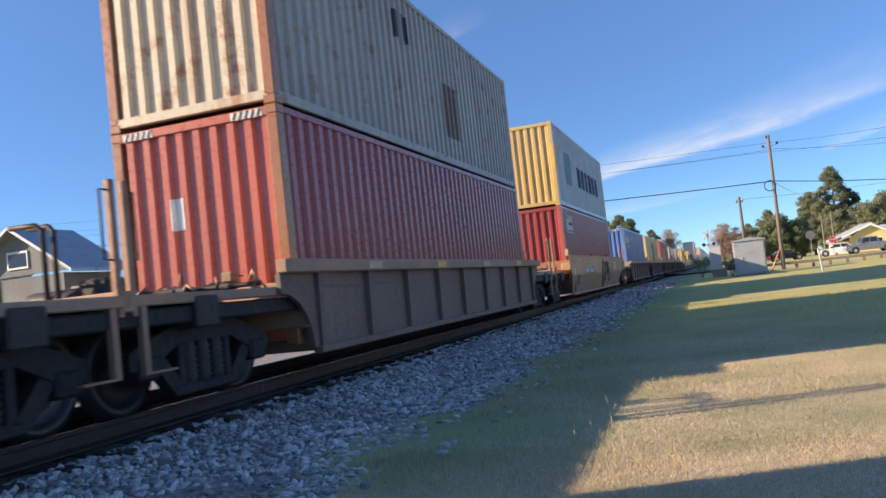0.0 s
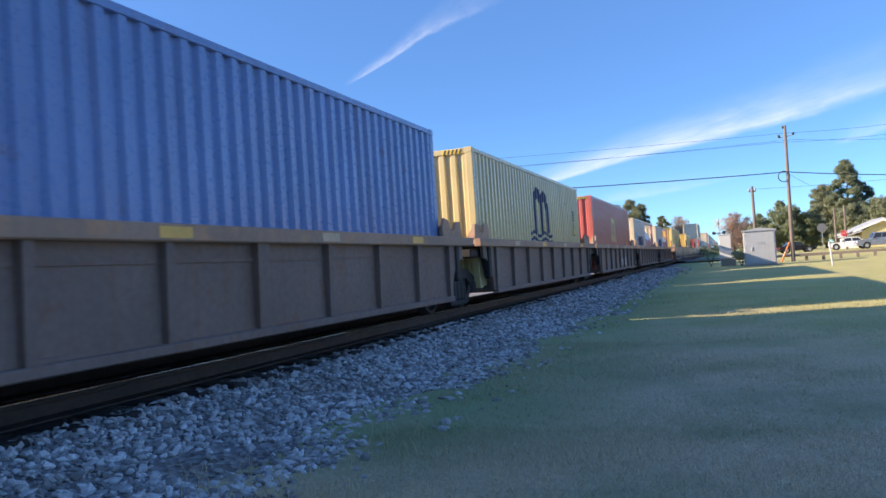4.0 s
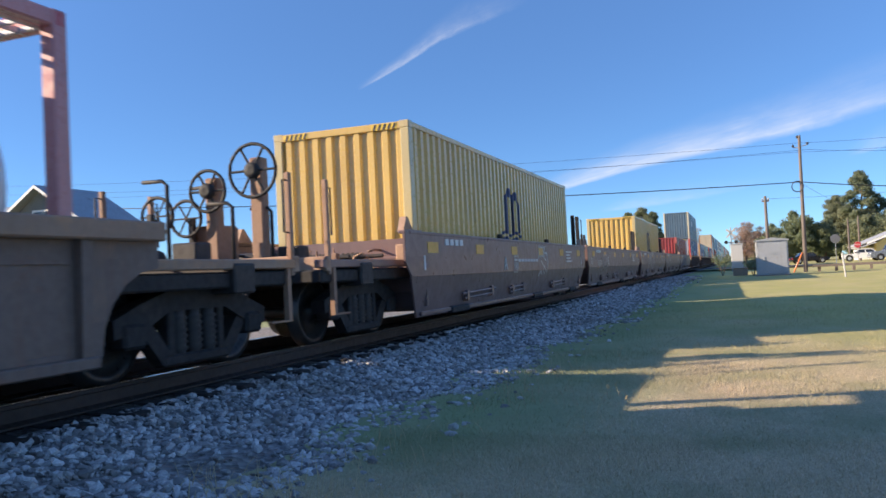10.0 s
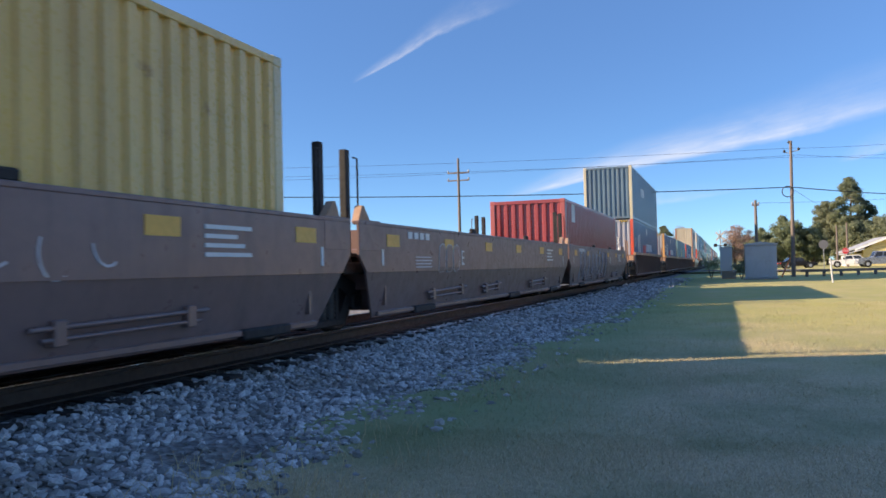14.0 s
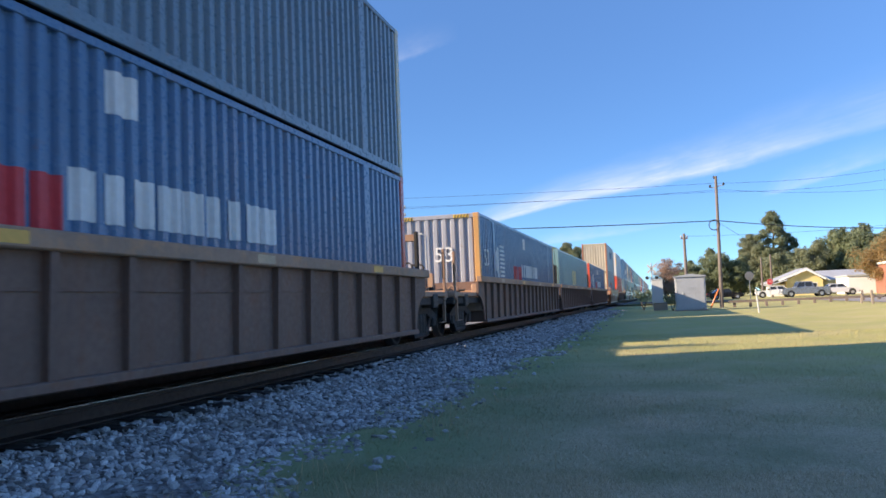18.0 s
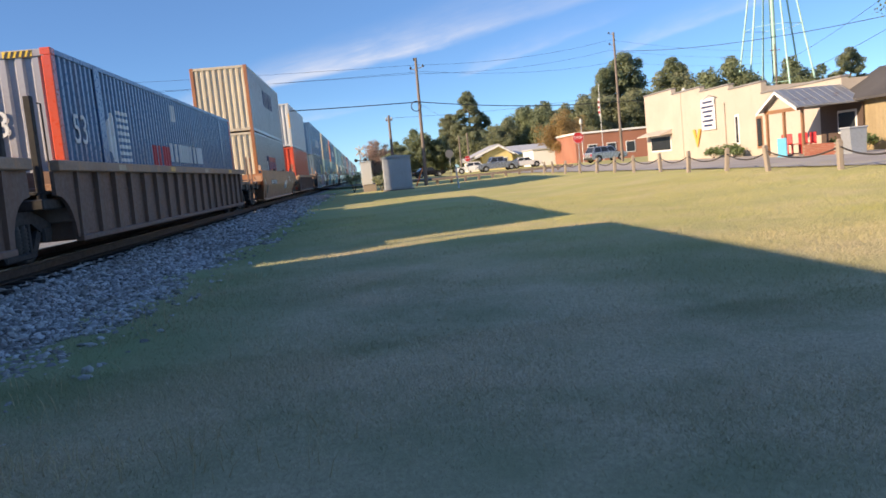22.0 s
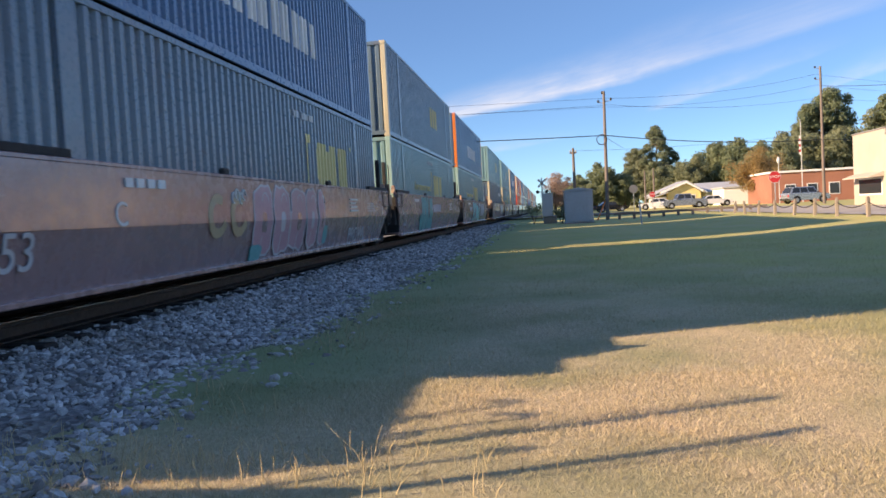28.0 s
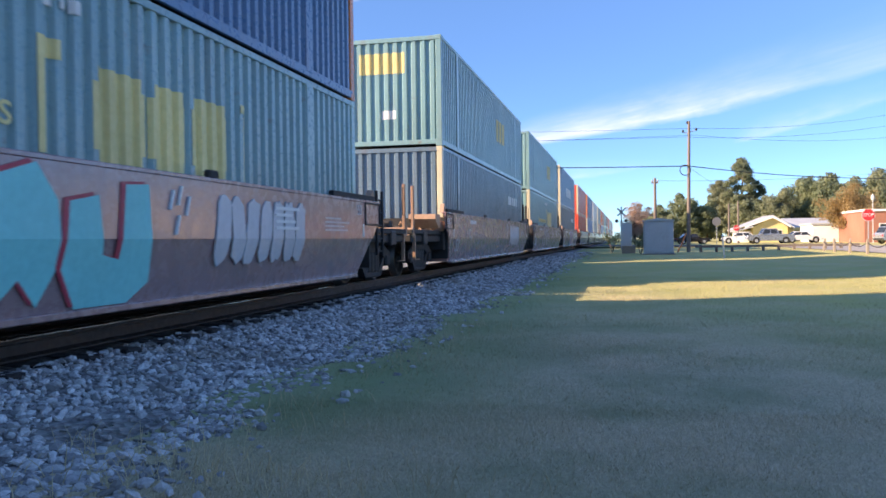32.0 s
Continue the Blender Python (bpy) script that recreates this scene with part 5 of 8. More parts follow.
    if kind == "bubble":
        # tall arches with rungs inside, like rows of ribs, in silver and pale blue
        rnd = random.Random(61)
        for i in range(8):
            y, w, z1 = -5.0 + i * 0.80 + rnd.uniform(-0.15, 0.15), rnd.uniform(0.22, 0.42), rnd.uniform(1.2, 1.44)
            out.append((spray([(y - w, 0.34)] + curl(y, z1 - 0.3, w, 0.3, 180, 0) + [(y + w, 0.34)], 0.04), faint_spray, "graffiti_outline"))
            out.append((spray([(y - w + 0.1, 0.4), (y - w + 0.12, z1 - 0.3)] + curl(y - 0.02, z1 - 0.32, w - 0.12, 0.2, 180, 60, 6), 0.09), pale_blue_spray, "graffiti_stroke"))
            rungs = []
            for k in range(8):
                z = 0.40 + k * 0.115
                rungs += spray([(y - w * 0.7, z + rnd.uniform(-0.02, 0.02)), (y, z + 0.05), (y + w * 0.75, z + rnd.uniform(-0.03, 0.03))], 0.024)
            out.append((rungs, faint_spray, "graffiti_stroke"))
        for i in range(9):
            y = rnd.uniform(-5.2, 1.4)
            out.append((spray(curl(y, rnd.uniform(0.45, 0.8), 0.2, 0.14, rnd.uniform(0, 90), rnd.uniform(200, 300), 8), 0.025), faint_spray, "graffiti_stroke"))
    if kind == "tag":
        # large thin outlines drawn in one pale line
        lines = [curl(-3.35, 1.12, 0.36, 0.30, 20, 265), [(-3.4, 0.83), (-2.95, 0.83)], curl(-3.0, 0.62, 0.16, 0.16, 190, 380), curl(-3.1, 1.1, 0.1, 0.08, 60, 250, 8), [(-3.62, 0.78), (-3.7, 0.55), (-3.74, 0.3)],
                 [(-2.75, 1.45), (-2.85, 1.2), (-2.8, 0.85)], [(-2.8, 1.22), (-2.4, 1.38), (-2.32, 1.46), (-2.2, 1.1), (-1.9, 1.42)], curl(-2.55, 0.9, 0.3, 0.22, 150, 20), [(-2.27, 0.97), (-2.1, 0.72)],
                 curl(-1.85, 0.72, 0.14, 0.28, 200, -40), [(-1.75, 1.46), (-1.45, 1.2), (-1.3, 1.44)], curl(-0.95, 1.15, 0.42, 0.32, 210, -70), [(-1.1, 1.3), (-1.05, 1.0), (-1.3, 0.62)], curl(-1.2, 0.42, 0.2, 0.16, 170, 10), curl(-0.72, 0.86, 0.14, 0.1, 180, 20, 8), [(-0.6, 0.9), (-0.5, 0.6), (-0.55, 0.4)]]
        out.append(([q for ln in lines for q in spray(ln, 0.028)], white_mark, "graffiti_stroke"))
        more = [curl(1.0 + 0.5 * i, 1.1 - 0.1 * (i % 2), 0.16, 0.2, 30 + 40 * i, 300, 8) for i in range(5)]
        out.append(([q for ln in more for q in spray(ln, 0.02)], silver_mark, "graffiti_stroke"))
    if kind == "letters":
        out.append(([(-4.3, 0.87), (-2.0, 0.87), (-2.0, 1.10), (-4.3, 1.10)], dark_panel, "stencil_panel"))
        out.append(([(-5.95, 0.55), (-5.5, 0.50), (-5.45, 0.88), (-5.9, 0.90)], dark_panel, "stencil_panel"))
        for i in range(9):
            y = -4.2 + i * 0.21 + (0.25 if i > 3 else 0)
            out.append(([(y, 0.91), (y + 0.13, 0.91), (y + 0.13, 1.07), (y, 1.07)], white_mark, "stencil_bar"))
    else:
        for i in range(4):
            y = -5.5 + i * 0.24
            out.append(([(y, 1.28), (y + 0.16, 1.28), (y + 0.16, 1.38), (y, 1.38)], white_mark, "stencil_bar"))
    for i in range(4):
        y1 = 4.95 - 0.12 * (i % 3)
        out.append(([(4.2, 0.98 + i * 0.085), (y1, 0.98 + i * 0.085), (y1, 1.02 + i * 0.085), (4.2, 1.02 + i * 0.085)], white_mark, "stencil_bar"))
    return out


SMOKE = [(spray(curl(0.62, 1.2, 0.17, 0.17, 0, 360), 0.07) + spray(curl(0.45, 0.82, 0.28, 0.26, 0, 360), 0.08) + spray([(0.35, 0.55), (0.42, 0.3), (0.75, 0.34), (0.85, 0.6)], 0.10), smoke_spray, "graffiti_stroke"),
         (spray(curl(1.32, 1.05, 0.2, 0.24, 20, 350), 0.05) + spray([(1.1, 0.95), (1.25, 0.6), (1.05, 0.45)], 0.05), smoke_spray, "graffiti_stroke"),
         (spray([(1.55, 0.75), (1.62, 1.3), (1.72, 0.85), (1.8, 1.28), (1.88, 0.8)], 0.05) + spray(curl(2.02, 1.1, 0.1, 0.22, 0, 360), 0.045) + spray(curl(2.32, 1.12, 0.14, 0.14, 40, 320), 0.04), smoke_spray, "graffiti_stroke"),
         ([(2.2, 0.45), (3.3, 0.5), (3.3, 1.08), (2.25, 1.05)], dark_ochre, "painted_patch")]
DAUB = [([(1.55, 0.80), (2.5, 0.84), (2.85, 1.02), (2.7, 1.08), (2.45, 0.98), (1.6, 0.98)], white_mark, "graffiti_stroke")] + [
    ([(y, 0.62), (y + 0.07, 0.62), (y + 0.11, 0.86), (y + 0.03, 0.86)], white_mark, "graffiti_stroke") for y in (1.58, 1.8, 2.2, 2.4)]
L40, L53 = 12.19, 16.15


def consist():
    box = container
    hi = 2.896
    # a lone ribbed wagon with two boxes
    ribbed_wagon(-3.6, 11.85, (9.3, 9.3), 8, (-7.7, 7.7), RIB_LABEL)
    ribbed_wagon(14.5, 11.85, (9.3, 9.3), 8, (-7.7, 7.7), RIB_LABEL)
    box(L40, hi, STEEL_GREY, POST_RUST, "pale grey container in a well wagon", -4.1, FLOOR_Z)
    o = box(L40, hi, STEEL_RED, POST_RUST, "faded red corrugated container in a well wagon", 14.5, FLOOR_Z, stripes=white_mark, end=STEEL_RED_SUN)
    end_mark(o, L40, -0.42, -0.22, 1.55, 1.95, white_mark)
    box(L40, hi, STEEL_RUSTY, POST_RUST, "pale grey rust-streaked container stacked on another", 14.5, TOP_Z, end=STEEL_RUSTY_SUN,
        marks=[(-1.7, -1.45, 2.0, 2.5, black_mark, "stencil_bar"), (-1.35, -1.1, 2.0, 2.5, black_mark, "stencil_bar"), (0.6, 1.5, 0.6, 1.7, car_grey, "weathered_patch")])
    # ochre wagon
    plated_wagon(33.05, 12.4, (9.3, 9.5), car_yellow, (-7.9, 7.9), OCHRE_LABEL, ("rail", "rail"), graffiti("letters") + SMOKE, reflectors=False, wing=True)
    box(L40, hi, STEEL_RED, STEEL_ROSE, "red corrugated container in an ochre wagon", 33.05, FLOOR_Z,
        marks=[(-5.1, -4.02, 2.0, 2.6, white_mark, "label_panel"), (-5.06, -4.06, 2.04, 2.56, mauve_dark, "label_field"), (-4.78, -4.1, 2.36, 2.54, gold_mark, "label_flash"), (-5.04, -4.88, 2.08, 2.5, white_mark, "label_bar")] + bars(-4.84, 2.08, 0.2, 4, 0.14, 0.05, white_mark, "label_bar"))
    o = box(L40, hi, STEEL_DULL, STEEL_DULL_SUN, "grey container with an ochre end and dark lettering blocks, stacked", 33.05, TOP_Z, end=STEEL_DULL_SUN,
        marks=[(-5.3, -5.1, 1.2, 2.2, yellow_tape, "label_strip"), (-4.2, -2.9, 0.9, 2.1, teal_dull, "logo_panel")] + bars(-1.5, 1.0, 0.8, 6, 0.7, 0.24, navy_mark))
    for x in (-1.17, 1.17):
        part("hazard_strip", Mb().box(x - 0.035, -L40 / 2 - 0.012, 1.3, x + 0.035, -L40 / 2 + 0.0, 2.1), yellow_tape, o, "yellow strip on the corner post")
    # five joined ribbed wells
    five = [(52.6, (9.4, 7.45), ("rail", "bracket"), (-7.7, 7.45)), (67.5, (7.45, 7.5), ("bracket", "bracket"), (7.5,)), (82.5, (7.5, 7.35), ("bracket", "bracket"), (7.35,)),
            (97.2, (7.35, 7.5), ("bracket", "bracket"), (7.5,)), (112.2, (7.5, 9.4), ("bracket", "rail"), (7.7,))]
    for y, reach, ends, bogies in five:
        w = ribbed_wagon(y, 12.0, reach, 8, bogies, RIB_LABEL, ends)
        if y == 82.5:
            for poly in ([(2.0, 0.40), (2.14, 0.40), (2.72, 0.78), (2.58, 0.78)], [(2.58, 0.40), (2.72, 0.40), (2.2, 0.78), (2.06, 0.78)]):
                part("graffiti_stroke", Mb().prism(poly, 0, 1.371, 1.377 + 0.002 * (poly[0][0] > 2.3)), white_mark, w)
            for i in range(4):
                part("graffiti_stroke", Mb().prism([(0.75, 0.45 + 0.08 * i), (1.75 - 0.1 * i, 0.47 + 0.08 * i), (1.75 - 0.1 * i, 0.50 + 0.08 * i), (0.75, 0.48 + 0.08 * i)], 0, 1.371, 1.376), white_mark, w)
    box(L40, hi, STEEL_BLUE, None, "blue corrugated container alone in a well wagon", 52.6, FLOOR_Z, stripes=white_mark,
        marks=[(-5.4, -3.9, 2.05, 2.4, gold_mark, "logo_bar"), (-4.4, -3.9, 1.75, 1.95, white_mark, "stencil_bar")])
    o = box(L40, hi, STEEL_MUSTARD, None, "pale yellow corrugated container with a dark arched badge", 67.1, FLOOR_Z, stripes=STRIPE_Y,
)
    rib_mark(o, arch_badge(-0.75, 1.25, 1.9, 1.25), navy_mark)
    part("warning_sign", Mb().prism([(4.86, 1.25), (5.34, 1.25), (5.10, 1.66)], 0, 1.211, 1.2135), black_mark, o, "black-edged yellow warning triangle")
    part("warning_sign", Mb().prism([(4.93, 1.29), (5.27, 1.29), (5.10, 1.58)], 0, 1.2135, 1.216), STRIPE_Y, o)
    for i in range(4):
        part("stencil_bar", Mb().box(1.211, 4.9, 1.74 + i * 0.09, 1.214, 5.3 - 0.06 * (i % 2), 1.79 + i * 0.09), black_mark, o)
    o = box(L40, hi, STEEL_ROSE, None, "sun-bleached red container with a pale logo", 82.5, FLOOR_Z, stripes=STRIPE_Y,
        marks=[(4.75, 4.95, 1.6, 2.1, white_mark, "stencil_bar"), (4.7, 4.98, 0.95, 1.2, STRIPE_Y, "label_panel")])
    rib_mark(o, arch_badge(-0.75, 1.35, 1.2, 0.9), gold_mark)
    for y in (97.2, 112.2):
        m = [(-2.45, -1.6, 0.92, 1.78, sky_mark, "logo_panel")] + bars(-1.33, 1.05, 0.55, 6, 0.46, 0.15, navy_mark)
        o = box(6.06, 2.59, STEEL_WHITE, STEEL_PALE_SUN, "short white container with a pale blue logo panel", y - 3.04, FLOOR_Z, end=STEEL_PALE_SUN, marks=m)
        star = [(-2.03 + r * math.cos(k * math.pi / 7), 1.35 + r * math.sin(k * math.pi / 7)) for k, r in ((k, 0.36 if k % 2 else 0.15) for k in range(14))]
        part("logo_star", Mb().prism(star, 0, 1.213, 1.217), white_mark, o, "white star on the blue panel")
        tank_container(y + 3.04, FLOOR_Z, "white tank container in a red frame with red lettering blocks")
    # five joined red-brown wells, two of them empty
    plates = [(131.2, (9.4, 7.4), ("wheel", "tall"), (-7.7, 7.4)), (146.0, (7.4, 7.4), ("tall", "tall"), (7.4,)), (160.8, (7.4, 7.3), ("tall", "tall"), (7.3,)),
              (175.4, (7.3, 7.3), ("tall", "tall"), (7.3,)), (190.0, (7.3, 9.4), ("tall", "posts"), (7.7,))]
    for i, (y, reach, ends, bogies) in enumerate(plates):
        plated_wagon(y, 12.25, reach, car_brown, bogies, PLATE_LABEL, ends, graffiti(("scrawl", "empty", "tag", "empty", "bubble")[i]))
        if i == 0:
            part("stencil", words("A", 0.27, white_mark), white_mark, MOVING[-1][0], "white letter A").matrix_basis = pose(1.526, -1.95, 0.95, 0, 0, 90)
        if i in (1, 3):
            part("stencil", words("E", 0.27, white_mark), white_mark, MOVING[-1][0], "white letter E").matrix_basis = pose(1.519, -2.9, 1.0, 0, 0, 90)
        if i == 4:
            part("stencil", words("B", 0.27, white_mark), white_mark, MOVING[-1][0], "white letter B").matrix_basis = pose(1.526, 1.7, 1.0, 0, 0, 90)
        if i == 2:
            w = bpy.data.objects[MOVING[-1][0].name]
            part("stencil", words("D", 0.27, white_mark), white_mark, w, "white letter D").matrix_basis = pose(1.526, -2.95, 1.0, 0, 0, 90)
            part("stencil", words("125 T", 0.18, white_mark), white_mark, w, "white stencil 125 T").matrix_basis = pose(1.528, -6.83, 1.29, 0, 0, 90)
    for y in (131.2, 160.8):
        o = box(L40, hi, STEEL_YELLOW, STEEL_MUSTARD, "yellow corrugated container with a dark arched badge", y, FLOOR_Z, stripes=STRIPE_Y)
        rib_mark(o, arch_badge(-0.63, 1.3, 1.2, 1.0), navy_mark)
    box(L40, 2.591, STEEL_RED, STEEL_ROSE, "red corrugated container in a smooth-sided wagon", 190.0, FLOOR_Z, marks=[(-4.9, -4.2, 1.9, 2.5, white_mark, "label_panel")])
    # long ribbed wells; a pale emblem of a rounded head before a block of fine lines
    emblem = [[(-5.75, 1.55), (-5.6, 1.25), (-5.3, 1.12), (-5.2, 1.5), (-5.22, 1.95), (-5.4, 2.1), (-5.65, 1.95)]] + [[(-5.12, 1.05 + 0.13 * i), (-4.35, 1.05 + 0.13 * i), (-4.35, 1.12 + 0.13 * i), (-5.12, 1.12 + 0.13 * i)] for i in range(9)]
    long_label = "grey-brown long well wagon with closely set ribs"
    ribbed_wagon(210.95, 16.4, (11.4, 11.2), 17, (-9.7, 9.7), long_label, ("rail", "frame"), car_rib, rise=0.13)
    o = box(L53, hi, STEEL_INK, POST_RED, "long blue container with orange-red corner posts", 210.95, FLOOR_Z, stripes=STRIPE_Y, end=STEEL_INK_SUN,
        marks=[(-0.55, -0.1, 2.26, 2.66, white_mark, "logo_panel")] + bars(-2.65, 1.0, 0.6, 4, 0.3, 0.1, red_mark) + bars(-1.05, 1.25, 0.45, 9, 0.33, 0.09, white_mark))
    part("number", words("53", 0.42, white_mark), white_mark, o, "white number 53").matrix_basis = pose(0.28, -8.09, 1.75)
    end_mark(o, L53, 0.05, 0.5, 1.0, 1.4, white_mark)
    rib_mark(o, emblem, white_mark, True)
    part("number", words("53", 0.5, white_mark), white_mark, o, "white number 53").matrix_basis = pose(1.299, -7.2, 1.65, 0, 0, 90)
    box(L53, hi, STEEL_SLATE, POST_WHITE, "long slate-grey container with cream posts, stacked", 210.95, TOP_Z, marks=bars(-3.2, 1.6, 0.5, 4, 0.3, 0.2, white_mark))
    for y, reach, ends, bogies in ((233.85, (11.4, 9.05), ("rail", "tall"), (-9.7, 9.05)), (252.1, (9.05, 9.05), ("tall", "tall"), (9.2,)), (270.9, (9.35, 11.4), ("tall", "rail"), (9.7,))):
        ribbed_wagon(y, 16.3, reach, 17, bogies, long_label, ends, car_rib, rise=0.13)
    for y, p, lab in ((233.85, POST_TAN, "long blue container with tan corner posts"), (270.9, POST_RED, "long blue container with an orange-red end frame")):
        o = box(L53, hi, STEEL_INK, p, lab, y, FLOOR_Z, stripes=STRIPE_Y, posts_off=POST_RED, end=STEEL_INK_SUN,
            marks=[(-0.55, -0.1, 2.26, 2.66, white_mark, "logo_panel")] + bars(-2.65, 1.0, 0.6, 4, 0.3, 0.1, red_mark) + bars(-1.05, 1.25, 0.45, 9, 0.33, 0.09, white_mark))
        rib_mark(o, emblem, white_mark, True)
        part("number", words("53", 0.42, white_mark), white_mark, o, "white number 53").matrix_basis = pose(0.28, -8.09, 1.75)
        part("number", words("53", 0.5, white_mark), white_mark, o, "white number 53").matrix_basis = pose(1.299, -7.2, 1.65, 0, 0, 90)
    box(L53, hi, STEEL_GREEN, None, "long blue-green container in a ribbed wagon", 252.1, FLOOR_Z, marks=bars(-1.5, 1.2, 0.8, 3, 0.5, 0.2, gold_mark))
    # ochre wagon with two rust-edged grey boxes
    plated_wagon(292.0, 12.4, (9.4, 9.3), car_yellow, (-7.9, 7.9), OCHRE_LABEL, ("rail", "rail"), graffiti("letters") + DAUB, reflectors=False, wing=True)
    box(L40, hi, STEEL_GREY, POST_RUST, "pale grey container with a red logo panel in an ochre wagon", 292.0, FLOOR_Z, end=STEEL_PALE_SUN,
        marks=[(-2.5, -1.6, 0.95, 1.9, navy_mark, "logo_panel"), (-1.5, 1.25, 1.05, 1.88, pink_mark, "logo_panel"), (-2.3, -2.0, 1.2, 1.65, white_mark, "logo_bar")] + bars(-1.25, 1.28, 0.36, 6, 0.26, 0.13, violet_mark))
    box(L40, hi, STEEL_GREY, POST_RUST, "pale grey rust-edged container stacked on another", 292.0, TOP_Z, end=STEEL_PALE_SUN, marks=bars(-1.2, 1.5, 0.8, 6, 0.4, 0.25, navy_mark))
    ribbed_wagon(310.75, 11.85, (9.3, 9.3), 8, (-7.7, 7.7), RIB_LABEL)
    box(L40, hi, STEEL_BRIGHT, None, "bright orange-red corrugated container", 310.75, FLOOR_Z)
    o = box(L40, hi, STEEL_WHITE, None, "white corrugated container stacked on a red one", 310.75, TOP_Z, marks=[(-5.9, -5.7, 1.4, 2.6, yellow_tape, "yellow_strip")])
    for x in (-1.17, 1.17):
        part("hazard_strip", Mb().box(x - 0.035, -L40 / 2 - 0.012, 1.25, x + 0.035, -L40 / 2 + 0.0, 2.2), yellow_tape, o, "yellow strip on the corner post")
    # maroon wagons with long stacks
    def gold(y0):
        """A pale yellow logo between brackets: three heavy blocks."""
        g, out = gold_mark, []
        for a, w in ((0.0, 0.82), (0.90, 0.70), (1.68, 0.82)):
            out += [(y0 + a + 0.08, y0 + a + w - 0.08, 1.92, 2.06, g, "logo_bar"), (y0 + a, y0 + a + w, 1.30, 1.92, g, "logo_bar"), (y0 + a + 0.08, y0 + a + w - 0.08, 1.16, 1.30, g, "logo_bar")]
        out += [(y0 - 0.70, y0 - 0.60, 1.2, 2.17, g, "logo_bracket"), (y0 - 0.60, y0 - 0.42, 2.0, 2.17, g, "logo_bracket"), (y0 + 2.95, y0 + 3.0, 1.15, 2.15, g, "logo_bracket"), (y0 + 2.82, y0 + 2.95, 2.05, 2.15, g, "logo_bracket")]
        return out + bars(y0 - 1.55, 2.44, 0.12, 9, 0.10, 0.06, white_mark, "stencil_bar")

    slogan = lambda ob, y: setattr(part("slogan", words("How tomorrow moves", 0.30, gold_mark), gold_mark, ob, "pale yellow slogan"), "matrix_basis", pose(1.294, y, 1.5, 0, 0, 90))
    trio = [(331.3, (11.2, 9.25), ("rail", "tall"), (-9.6, 9.25), "violet"), (350.0, (9.25, 9.45), ("tall", "tall"), (9.45,), "fade"), (368.6, (9.45, 11.5), ("tall", "rail"), (9.7,), "teal"),
            (391.65, (11.5, 9.4), ("rail", "tall"), (-9.7, 9.4), "silver"), (411.0, (9.4, 9.4), ("tall", "tall"), (9.4,), "tag"), (430.0, (9.4, 11.4), ("tall", "rail"), (9.7,), "violet")]
    for y, reach, ends, bogies, g in trio:
        w = plated_wagon(y, 16.4, reach, car_maroon, bogies, MAROON_LABEL, ends, graffiti(g))
        if y == 331.3:
            part("sprayed_word", words("PROWL", 0.34, silver_mark), silver_mark, w, "white sprayed word").matrix_basis = pose(1.432, 5.0, 0.44, 12, 0, 90)
        if g in ("violet", "silver"):
            part("stencil", words("C", 0.27, white_mark), white_mark, w, "white letter C").matrix_basis = pose(1.524, -5.6, 0.98, 0, 0, 90)
    stack = [(331.3, STEEL_SLATE, STEEL_SLATE, STEEL_INK, STEEL_INK), (350.0, STEEL_GREEN, POST_TEAL_SUN, STEEL_SLATE, POST_WHITE), (368.6, STEEL_GREEN, POST_TEAL_SUN, STEEL_INK, POST_ORANGE),
             (391.65, STEEL_SLATE, POST_WHITE, STEEL_GREEN, STEEL_GREEN), (411.0, STEEL_GREEN, POST_WHITE, STEEL_GREEN, STEEL_GREEN), (430.0, STEEL_SLATE, POST_WHITE, STEEL_INK, POST_WHITE)]
    for i, (y, low, low_p, top, top_p) in enumerate(stack):
        teal = low is STEEL_GREEN
        o = box(L53, hi, low, low_p, "long blue-green container with pale yellow logo blocks" if teal else "long slate-grey container with cream posts", y, FLOOR_Z,
                marks=gold(0.94 if teal else 2.6) if teal or i == 0 else bars(3.9, 1.85, 0.34, 5, 0.42, 0.12, white_mark))
        if teal:
            slogan(o, -2.0)
            end_mark(o, L53, -0.75, 0.45, 0.9, 2.2, STEEL_WHITE, "end_panel")
        u = box(L53, hi, top, top_p, "long blue container stacked on another" if top is STEEL_INK else "long container stacked on another", y, TOP_Z,
            marks=bars(-2.0, 0.9, 0.7, 9, 0.4, 0.18, white_mark) if top is STEEL_INK else bars(1.0, 1.2, 0.8, 3, 0.5, 0.2, gold_mark),
            end=None)
        if top is STEEL_GREEN:
            end_mark(u, L53, -0.95, 0.30, 1.95, 2.5, gold_mark)
            end_mark(u, L53, -0.35, 0.05, 0.75, 0.98, white_mark)
    # the rest of the train, far off
    rest = [(STEEL_BRIGHT, STEEL_BRIGHT), (STEEL_BLUE, STEEL_NAVY), (STEEL_GREY, STEEL_WHITE), (STEEL_RED, STEEL_SLATE), (STEEL_BLUE, STEEL_BRIGHT), (STEEL_GREEN, STEEL_GREY),
            (STEEL_RED, STEEL_RED), (STEEL_SLATE, STEEL_BRIGHT), (STEEL_BLUE, STEEL_WHITE), (STEEL_GREEN, STEEL_BLUE), (STEEL_RED, STEEL_SLATE)]
    y = 452.0
    for i, (low, top) in enumerate(rest):
        plated_wagon(y, 16.4, (9.75, 9.75), car_maroon, (-9.6,), MAROON_LABEL, ("far", "far"))
        box(L53, hi, low, (None, POST_WHITE)[i % 2], "long container far along the train", y, FLOOR_Z)
